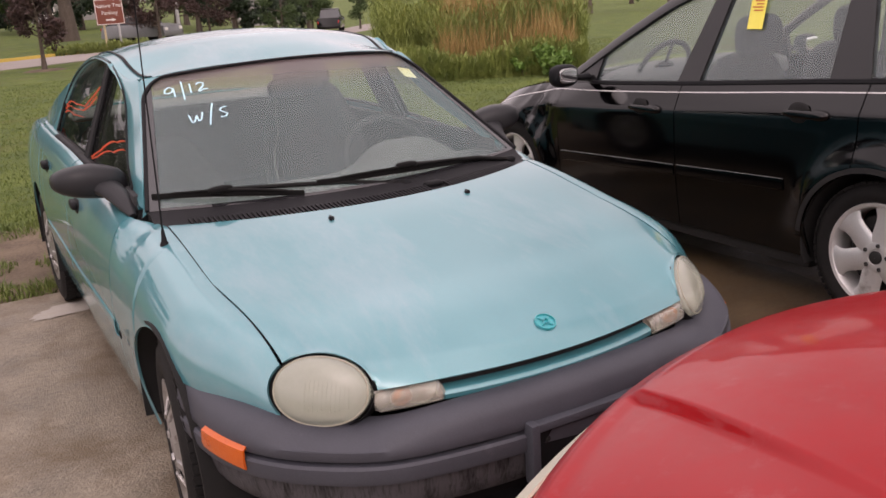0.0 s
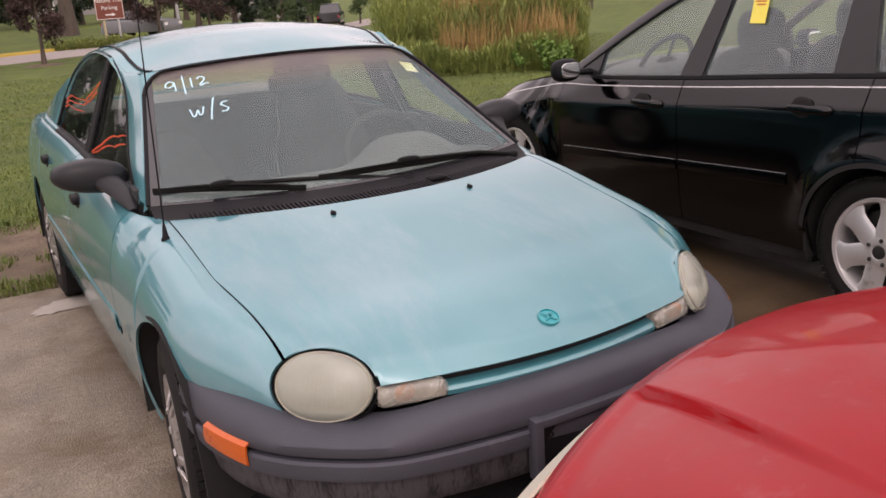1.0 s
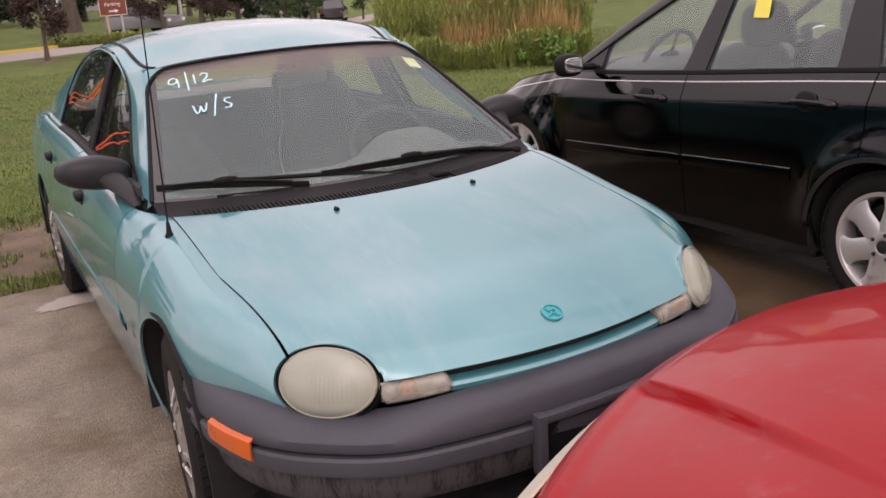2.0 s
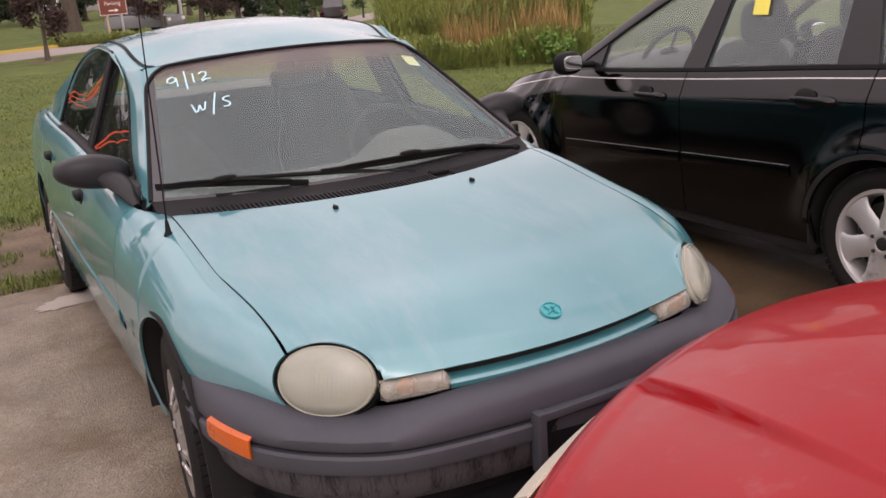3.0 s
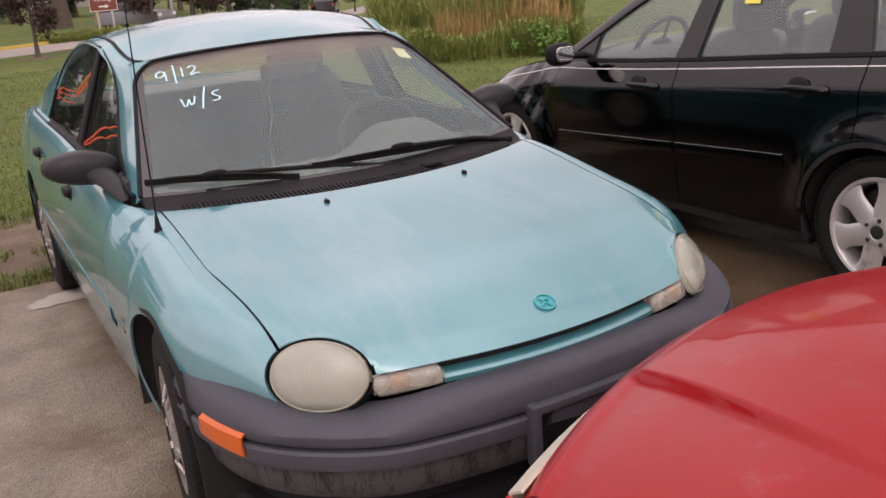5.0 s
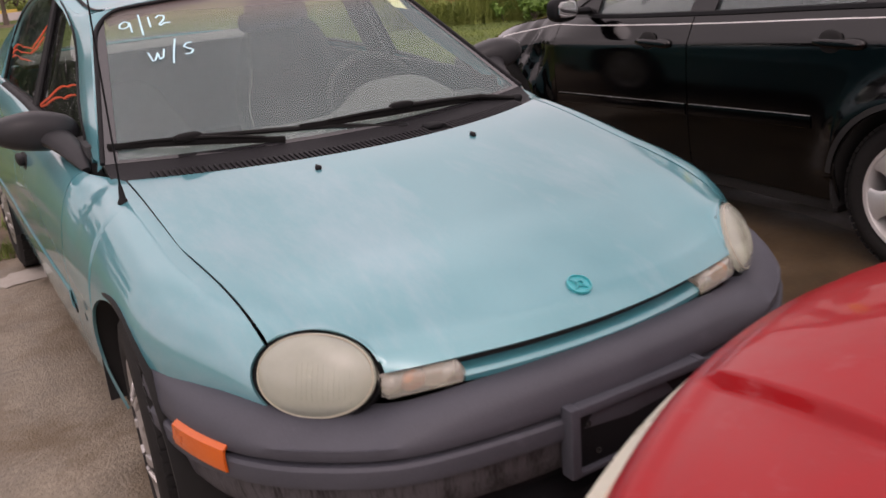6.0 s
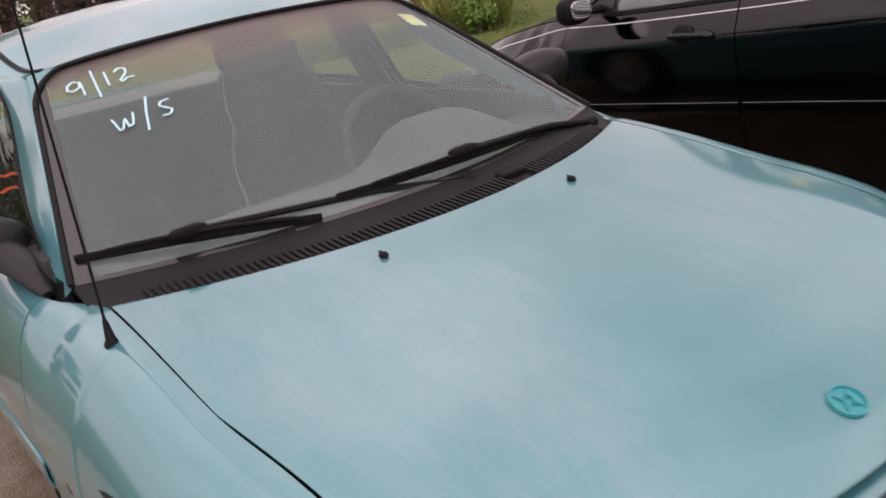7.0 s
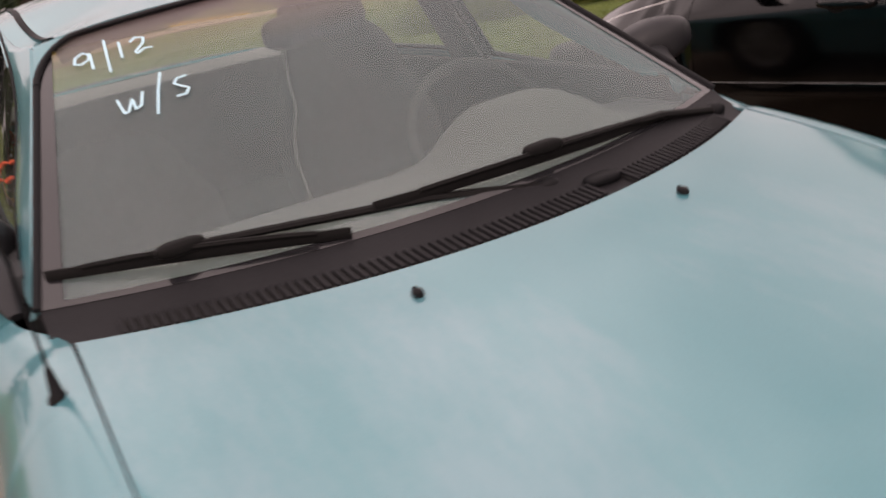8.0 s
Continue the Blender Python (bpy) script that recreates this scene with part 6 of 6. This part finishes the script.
ROADWAY = [(-70, 38), (-30, 41.5), (-10, 43.0), (3, 44.2), (12, 47.5), (20, 54), (28, 64.5), (42, 88), (80, 150)]
ROADWAY = [(x, y - 1.2) for x, y in ROADWAY]
P, mid, nrm = strip_along(ROADWAY, 1.9, 0.03)
solid("road", Geo().shell(P, 0.05), ROAD, "pale concrete street curving away", "road", "structure")
rows = []
for p, q in zip(mid, nrm):
    if p[0] < 16:
        a = [p + q * o for o in (1.92, 1.92, 2.1, 2.1)]
        rows.append([(*w, ground_z(*w) - 0.045 + h) for w, h in zip(a, (0.02, 0.17, 0.17, 0.02))])
solid("kerb", Geo().grid(np.array(rows)), KERB_YELLOW, "yellow painted kerb along the street", "kerb", "structure")


def leaves(rng, centres, radii, n, size):
    v, f = [], []
    for _ in range(n):
        k = rng.integers(len(centres))
        d = rng.normal(size=3)
        d /= np.linalg.norm(d)
        p = np.array(centres[k]) + d * radii[k] * rng.random() ** 0.4 * np.array([1, 1, 0.85])
        a, b = rng.normal(size=3), rng.normal(size=3)
        a /= np.linalg.norm(a)
        b -= a * (a @ b)
        b /= np.linalg.norm(b)
        s = size * rng.uniform(0.6, 1.3)
        i = len(v)
        v += [tuple(p - a * s), tuple(p + b * s * 0.45), tuple(p + a * s), tuple(p - b * s * 0.45)]
        f.append((i, i + 1, i + 2, i + 3))
    return v, f


def tree(name, label, x, y, height, crown, trunk_r, foliage, seed, first=0.35, n=5200, leaf=0.10):
    rng = np.random.default_rng(seed)
    z = ground_z(x, y) - 0.07
    t = thing(name, label, "tree", pose(x, y, z), group={"street_tree": "young trees along the street", "shade_tree": "old shade trees", "far_tree": "trees on the skyline"}[name])
    g = Geo().tube([(0, 0, 0), (0.02, 0, height * 0.15), (0.05, 0.03, height * 0.45), (0.0, 0.05, height * 0.85)], [trunk_r * 1.5, trunk_r, trunk_r * 0.7, trunk_r * 0.2], 10)
    centres, radii = [], []
    for k in range(16):
        h = height * (first + (0.92 - first) * k / 15)
        a = rng.uniform(0, 6.28)
        reach = crown * (0.35 + 0.65 * math.sin(math.pi * min(1, 0.25 + 0.75 * k / 15))) * rng.uniform(0.55, 0.95)
        e = (reach * math.cos(a), reach * math.sin(a), h + reach * 0.35)
        g.tube([(0.02, 0.02, h * 0.85), (e[0] * 0.5, e[1] * 0.5, h * 0.95), e], [trunk_r * 0.35, trunk_r * 0.22, trunk_r * 0.06], 6)
        for q in (0.55, 0.8, 1.0):
            centres.append((e[0] * q + rng.normal() * 0.1, e[1] * q + rng.normal() * 0.1, h + (e[2] - h) * q + rng.normal() * 0.15))
            radii.append(crown * rng.uniform(0.18, 0.34))
    part("trunk", g, BARK, t)
    v, f = leaves(rng, centres, radii, n, leaf)
    me = bpy.data.meshes.new("crown")
    me.from_pydata(v, [], f)
    me.materials.append(foliage)
    ob = new("crown", me)
    ob.parent = t
    return t


tree("street_tree", "small purple-leaved tree with a mulch ring beside the street", 3.2, 38.6, 4.4, 1.75, 0.085, PURPLE_LEAF, 11, 0.24, 6500, 0.09)
part_mulch = Geo().lathe([(0.0, 0.9), (0.06, 0.6), (0.08, 0.01)], "z", (3.2, 38.6, ground_z(3.2, 38.6) - 0.05), 24)
solid("mulch_ring", part_mulch, SOIL, "brown mulch ring round the tree foot", "mulch", "structure")
tree("street_tree", "small purple-leaved tree beside the street", 10.6, 50.0, 4.8, 2.0, 0.09, PURPLE_LEAF, 12, 0.2, 6500, 0.10)
tree("street_tree", "small purple-leaved tree on the far lawn", 16.2, 60.0, 4.8, 2.0, 0.09, PURPLE_LEAF, 13, 0.2, 5200, 0.10)
tree("street_tree", "round green young tree beside the street", 22.8, 64.0, 4.4, 1.9, 0.08, GREEN_LEAF, 14, 0.2, 4200, 0.10)
tree("street_tree", "round green young tree beside the street", 29.2, 74.0, 4.6, 1.9, 0.08, GREEN_LEAF, 15, 0.22, 4200, 0.11)
tree("street_tree", "thin green young tree beside the street", 31.0, 68.0, 4.2, 1.5, 0.07, GREEN_LEAF, 16, 0.25, 3600, 0.11)
tree("shade_tree", "large old tree with a thick trunk on the far lawn", 7.6, 62.0, 15.0, 5.0, 0.42, GREEN_LEAF, 17, 0.45, 7000, 0.22)
tree("shade_tree", "large old tree beyond the weeds", 47.0, 58.5, 14.0, 4.5, 0.40, GREEN_LEAF, 18, 0.42, 7000, 0.22)
tree("shade_tree", "large old tree beyond the weeds", 58.0, 60.0, 14.0, 4.5, 0.40, GREEN_LEAF, 19, 0.42, 7000, 0.22)
# unseen trees, added to darken the reflections in the near side windows
for k, (x, y, h) in enumerate(((-5.5, 42, 12), (-10.5, 38, 11), (-15, 46, 13), (-20, 40, 12), (-8.0, 48, 13), (-4.5, 60, 14))):
    tree("shade_tree", "large old tree out of view, added for dark window reflections", x, y, h, 4.2, 0.36, GREEN_LEAF, 90 + k, 0.10, 8000, 0.26)
for k, (x, y, h) in enumerate(((2.5, 82.5, 9), (6.9, 84, 10), (11.4, 81.7, 9), (16, 83, 10), (20.8, 79.7, 8.5), (24.2, 80, 9), (30, 86, 8), (36, 92, 9))):
    tree("far_tree", "dark conifer in the distance", x, y, h, 2.7, 0.2, DARK_CONIFER, 60 + k, 0.06, 4200, 0.26)
for k, (x, y, h, w) in enumerate(((-8, 80, 9, 4), (-1, 84, 10, 4.5), (5, 92, 8, 4), (11, 98, 8, 4), (22, 92, 8, 4), (26, 104, 11, 4), (34, 112, 10, 4.5), (46, 122, 9, 5), (60, 118, 8, 5), (74, 110, 9, 5), (88, 100, 9, 5))):
    tree("far_tree", "dark tree in the distance", x, y, h, w, 0.25, DARK_CONIFER if k % 3 == 0 else GREEN_LEAF, 30 + k, 0.15, 3600, 0.30)

# brown sign on two posts
sx, sy = 7.35, 45.6
sz = ground_z(sx, sy) - 0.045
sign = thing("road_sign", "brown trail sign with white lettering on two posts", "sign", pose(sx, sy, sz, 0, 0, -10.0))
part("post", Geo().tube([(-0.34, 0, 0), (-0.34, 0, 2.9)], 0.055, 8), POST_WOOD, sign, "pale wooden post")
part("post", Geo().tube([(0.34, 0, 0), (0.34, 0, 2.9)], 0.055, 8), POST_GREY, sign, "grey metal post")
board = part("board", Geo().box((-0.66, -0.09, 1.30), (0.66, -0.05, 2.85), 0.01), SIGN_BROWN, sign)
g = Geo()
for a, b in (((-0.64, 1.32), (0.64, 1.345)), ((-0.64, 2.805), (0.64, 2.83)), ((-0.64, 1.32), (-0.615, 2.83)), ((0.615, 1.32), (0.64, 2.83))):
    g.box((a[0], -0.096, a[1]), (b[0], -0.088, b[1]))
part("border", g, SIGN_WHITE, board)


def words(text, x, z, size, parent, y=-0.097, material=SIGN_WHITE):
    cu = bpy.data.curves.new("lettering", "FONT")
    cu.body, cu.size, cu.extrude, cu.align_x = text, size, 0.003, "CENTER"
    tmp = new("lettering", cu)
    me = bpy.data.meshes.new_from_object(tmp.evaluated_get(bpy.context.evaluated_depsgraph_get()))
    bpy.data.objects.remove(tmp)
    me.transform(pose(x, y, z, 90, 0, 0))
    me.materials.clear()
    me.materials.append(material)
    ob = new("lettering", me)
    ob.parent = parent
    return ob


bpy.context.view_layer.update()
for text, z in (("Cedar Valley", 2.46), ("Nature Trail", 2.12), ("Parking", 1.78)):
    words(text, 0, z, 0.255, board)
part("arrow", Geo().box((-0.22, -0.097, 1.50), (0.12, -0.089, 1.56)).add([(0.08, -0.097, 1.44), (0.26, -0.097, 1.53), (0.08, -0.097, 1.62), (0.08, -0.089, 1.44), (0.26, -0.089, 1.53), (0.08, -0.089, 1.62)], [(0, 1, 2), (5, 4, 3), (0, 3, 4, 1), (1, 4, 5, 2), (2, 5, 3, 0)]), SIGN_WHITE, board)
lx, ly = 13.2, 56.0
solid("street_lamp", Geo().tube([(0, 0, 0), (0, 0, 8.0)], [0.11, 0.07], 10).tube([(0, 0, 7.9), (0.6, 0, 8.3), (1.4, 0, 8.35)], 0.04, 8).blob((1.6, 0, 8.32), (0.3, 0.12, 0.07), 3).lathe([(0, 0.22), (0.45, 0.2), (0.46, 0.01)], "z", seg=16), POST_GREY, "grey lamp post on a concrete foot", "lamp post", m=pose(lx, ly, ground_z(lx, ly) - 0.045))


# tall weeds behind the cars
def weeds(name, label, n, material, place, height, spread, leaf, seed, leaves_per=14, slim=0.12, rise=(-0.1, 1.1)):
    rng = np.random.default_rng(seed)
    v, f = [], []
    for _ in range(n):
        x, y, k = place(rng)
        if k <= 0:
            continue
        z = ground_z(x, y) - 0.06
        h = height * rng.uniform(0.55, 1.1) * k
        lx, ly = rng.normal() * spread * h, rng.normal() * spread * h
        w = 0.006 + 0.004 * rng.random()
        i = len(v)
        for q in (0, 0.5, 1.0):
            px, py, pz = x + lx * q * q, y + ly * q * q, z + h * q
            v += [(px - w * (1 - 0.7 * q), py, pz), (px + w * (1 - 0.7 * q), py, pz)]
        f += [(i, i + 1, i + 3, i + 2), (i + 2, i + 3, i + 5, i + 4)]
        for _ in range(leaves_per):
            q = rng.uniform(0.15, 1.0)
            p = np.array((x + lx * q * q, y + ly * q * q, z + h * q))
            a = rng.uniform(0, 6.28)
            d = np.array((0.55 * math.cos(a), 0.55 * math.sin(a), rng.uniform(*rise)))
            s = leaf * rng.uniform(0.5, 1.3)
            side = np.array((-math.sin(a), math.cos(a), 0)) * s * slim
            i = len(v)
            v += [tuple(p), tuple(p + d * s * 0.5 + side), tuple(p + d * s + np.array((0, 0, -0.2 * s))), tuple(p + d * s * 0.5 - side)]
            f.append((i, i + 1, i + 2, i + 3))
    me = bpy.data.meshes.new(name)
    me.from_pydata(v, [], f)
    me.materials.append(material)
    return tagged(new(name, me), label, "weeds", kind="stuff")


def bed(az0, az1, d0, d1):
    def place(rng):
        az, d = radians(rng.uniform(az0, az1)), d0 + (d1 - d0) * rng.random() ** 1.3
        front = d0 + 1.0 + 0.9 * noise.noise(Vector((math.degrees(az) * 0.35, 0, 3)))
        k = 0.8 + 0.45 * noise.noise(Vector((math.degrees(az) * 0.3, d * 0.25, 1)))
        return -1.2 + d * math.sin(az), -2.4 + d * math.cos(az), k if d > front else k * 0.35
    return place


weeds("tall_weeds", "tall green weeds and goldenrod in a rough bed", 7500, WEED_GREEN, bed(25.6, 38.2, 17.3, 24.3), 1.75, 0.10, 0.15, 51, 20, 0.085, (0.1, 1.5))
weeds("dry_reeds", "dry tan reeds among the weeds", 2000, WEED_TAN, bed(29.2, 37.4, 17.7, 21.5), 1.75, 0.09, 0.40, 52, 6, 0.013, (0.9, 2.2))
weeds("yellow_weeds", "yellow flowering weeds among the green", 300, WEED_YELLOW, bed(26.5, 37.0, 17.6, 23.0), 1.7, 0.10, 0.07, 53, 16, 0.16)
weeds("low_scrub", "low green scrub at the bed's edge", 900, WEED_GREEN, bed(26.5, 37.5, 17.6, 19.1), 0.5, 0.25, 0.14, 54, 16, 0.07, (0.2, 1.5))
for az, d, w, h, sd in ((36.2, 17.1, 0.34, 0.62, 71), (34.4, 17.4, 0.20, 0.60, 72), (28.0, 17.8, 0.4, 0.7, 73)):
    rng = np.random.default_rng(sd)
    x, y = -1.2 + d * math.sin(radians(az)), -2.4 + d * math.cos(radians(az))
    bush = thing("shrub", "small leafy green shrub at the edge of the weeds", "shrub", pose(x, y, ground_z(x, y) - 0.06), group="shrubs at the weed bed")
    cs = [(rng.normal() * w * 0.5, rng.normal() * w * 0.5, h * rng.uniform(0.2, 0.85)) for _ in range(12)]
    g = Geo()
    for c in cs:
        g.tube([(0, 0, 0), (c[0] * 0.4, c[1] * 0.4, c[2] * 0.6), c], [0.012, 0.008, 0.003], 5)
    part("stem", g, BARK, bush)
    v, f = leaves(rng, cs, [w * 0.42] * 12, 900, 0.055)
    me = bpy.data.meshes.new("foliage")
    me.from_pydata(v, [], f)
    me.materials.append(SHRUB_LEAF)
    new("foliage", me).parent = bush


def house(x, y, turn, w, d, h, roof):
    z = ground_z(x, y) - 0.05
    t = thing("house", "pale sided house with a grey shingle roof", "house", pose(x, y, z, 0, 0, turn), group="houses beyond the street")
    wall = part("wall", Geo().box((-w / 2, -d / 2, 0), (w / 2, d / 2, h)), WALL_PALE, t)
    g = Geo()
    e = 0.5
    g.add([(-w / 2 - e, -d / 2 - e, h - 0.1), (w / 2 + e, -d / 2 - e, h - 0.1), (w / 2 + e, 0, h + roof), (-w / 2 - e, 0, h + roof), (-w / 2 - e, d / 2 + e, h - 0.1), (w / 2 + e, d / 2 + e, h - 0.1)], [(0, 1, 2, 3), (3, 2, 5, 4), (0, 3, 4), (1, 5, 2), (0, 4, 5, 1)])
    part("roof", g, ROOF_GREY, t)
    for k in range(3):
        wx = -w / 2 + w * (k + 0.5) / 3
        win = part("window", Geo().box((wx - 0.65, -d / 2 - 0.05, 0.9), (wx + 0.65, -d / 2 + 0.05, 2.2), 0.02), SIGN_WHITE, wall)
        part("pane", Geo().box((wx - 0.55, -d / 2 - 0.07, 1.0), (wx + 0.55, -d / 2 - 0.04, 2.1)), WINDOW_DARK, win)
    return t


house(17.5, 118, -8, 12, 9, 3.0, 2.6)
house(52, 150, -18, 13, 9, 3.0, 2.4)
house(-6, 132, 4, 12, 9, 3.0, 2.6)


# ---- distant traffic and planting ----
def far_car(label, x, y, turn, paint, boxy):
    t = thing("car", label, "car", pose(x, y, ground_z(x, y) - 0.03, 0, 0, turn), group="cars on the far street")
    prof = [(-2.2, 0.55), (-2.15, 0.85), (-1.2, 0.95), (1.5, 1.0), (2.1, 0.95), (2.2, 0.5)] if not boxy else [(-2.4, 0.6), (-2.35, 1.05), (-1.0, 1.1), (0.9, 1.1), (2.5, 1.1), (2.55, 0.6)]
    rows = []
    for q, z in prof:
        rows.append([(sx * 0.86, q, h) for sx, h in ((-1, 0.32), (-1, z - 0.12), (-0.93, z), (0.93, z), (1, z - 0.12), (1, 0.32))])
    part("body", Geo().shell(np.array(rows), 0.03).box((-0.84, prof[0][0], 0.3), (0.84, prof[-1][0], 0.6), 0.05), paint, t)
    lo, hi = ((-1.0, 1.9), (-0.45, 1.2)) if not boxy else ((-1.0, 0.9), (-0.5, 0.75))
    z0, z1 = (0.96, 1.42) if not boxy else (1.08, 1.72)
    cab = []
    for k in np.linspace(0, 1, 4):
        a, b, w = lo[0] + (hi[0] - lo[0]) * k, lo[1] + (hi[1] - lo[1]) * k, 0.80 - 0.14 * k
        z = z0 + (z1 - z0) * k
        cab.append([(-w, a, z), (w, a, z), (w, b, z), (-w, b, z), (-w, a, z)])
    g = Geo().grid(np.array(cab))
    part("window_band", g, WINDOW_DARK, t, "dark windows")
    part("roof", Geo().box((-0.67, hi[0] - 0.03, z1 - 0.02), (0.67, hi[1] + 0.03, z1 + 0.04), 0.02), paint, t)
    for sx in (-1, 1):
        for wy in (-1.35, 1.4):
            part("wheel", Geo().lathe([(-0.09, 0.18), (-0.10, 0.3), (0.0, 0.32), (0.10, 0.3), (0.11, 0.19), (0.08, 0.01)], "x", (sx * 0.78, wy, 0.32), 20), RUBBER, t)
        part("lamp", Geo().box((sx * 0.78 - 0.05, prof[-1][0] - 0.02, 0.74), (sx * 0.78 + 0.05, prof[-1][0] + 0.02, 0.92), 0.01), RED_LENS, t)
        part("front_lamp", Geo().box((sx * 0.66 - 0.14, prof[0][0] - 0.03, 0.62), (sx * 0.66 + 0.14, prof[0][0] + 0.02, 0.78), 0.01), SIGN_WHITE, t)
    return t


far_car("silver car parked on the far side of the street", 10.3, 53.0, 40, FAR_SILVER, False)
far_car("dark pickup truck driving along the far street", 27.6, 66.0, 152, BLACK_PAINT, True)
far_car("white car passing far beyond the weeds", 80.0, 121.0, 70, FAR_WHITE, False)


def border_place(rng):
    k = rng.random()
    x, y = 4.3 + 4.6 * k, 46.3 - 0.6 * k + rng.uniform(-0.7, 0.7)
    return x, y, 0.7 + 0.5 * noise.noise(Vector((x * 1.5, y * 1.5, 0)))


weeds("flower_border", "low yellow-green planting beside the street", 900, WEED_GREEN, border_place, 0.62, 0.2, 0.16, 58, 12, 0.15, (0.2, 1.4))
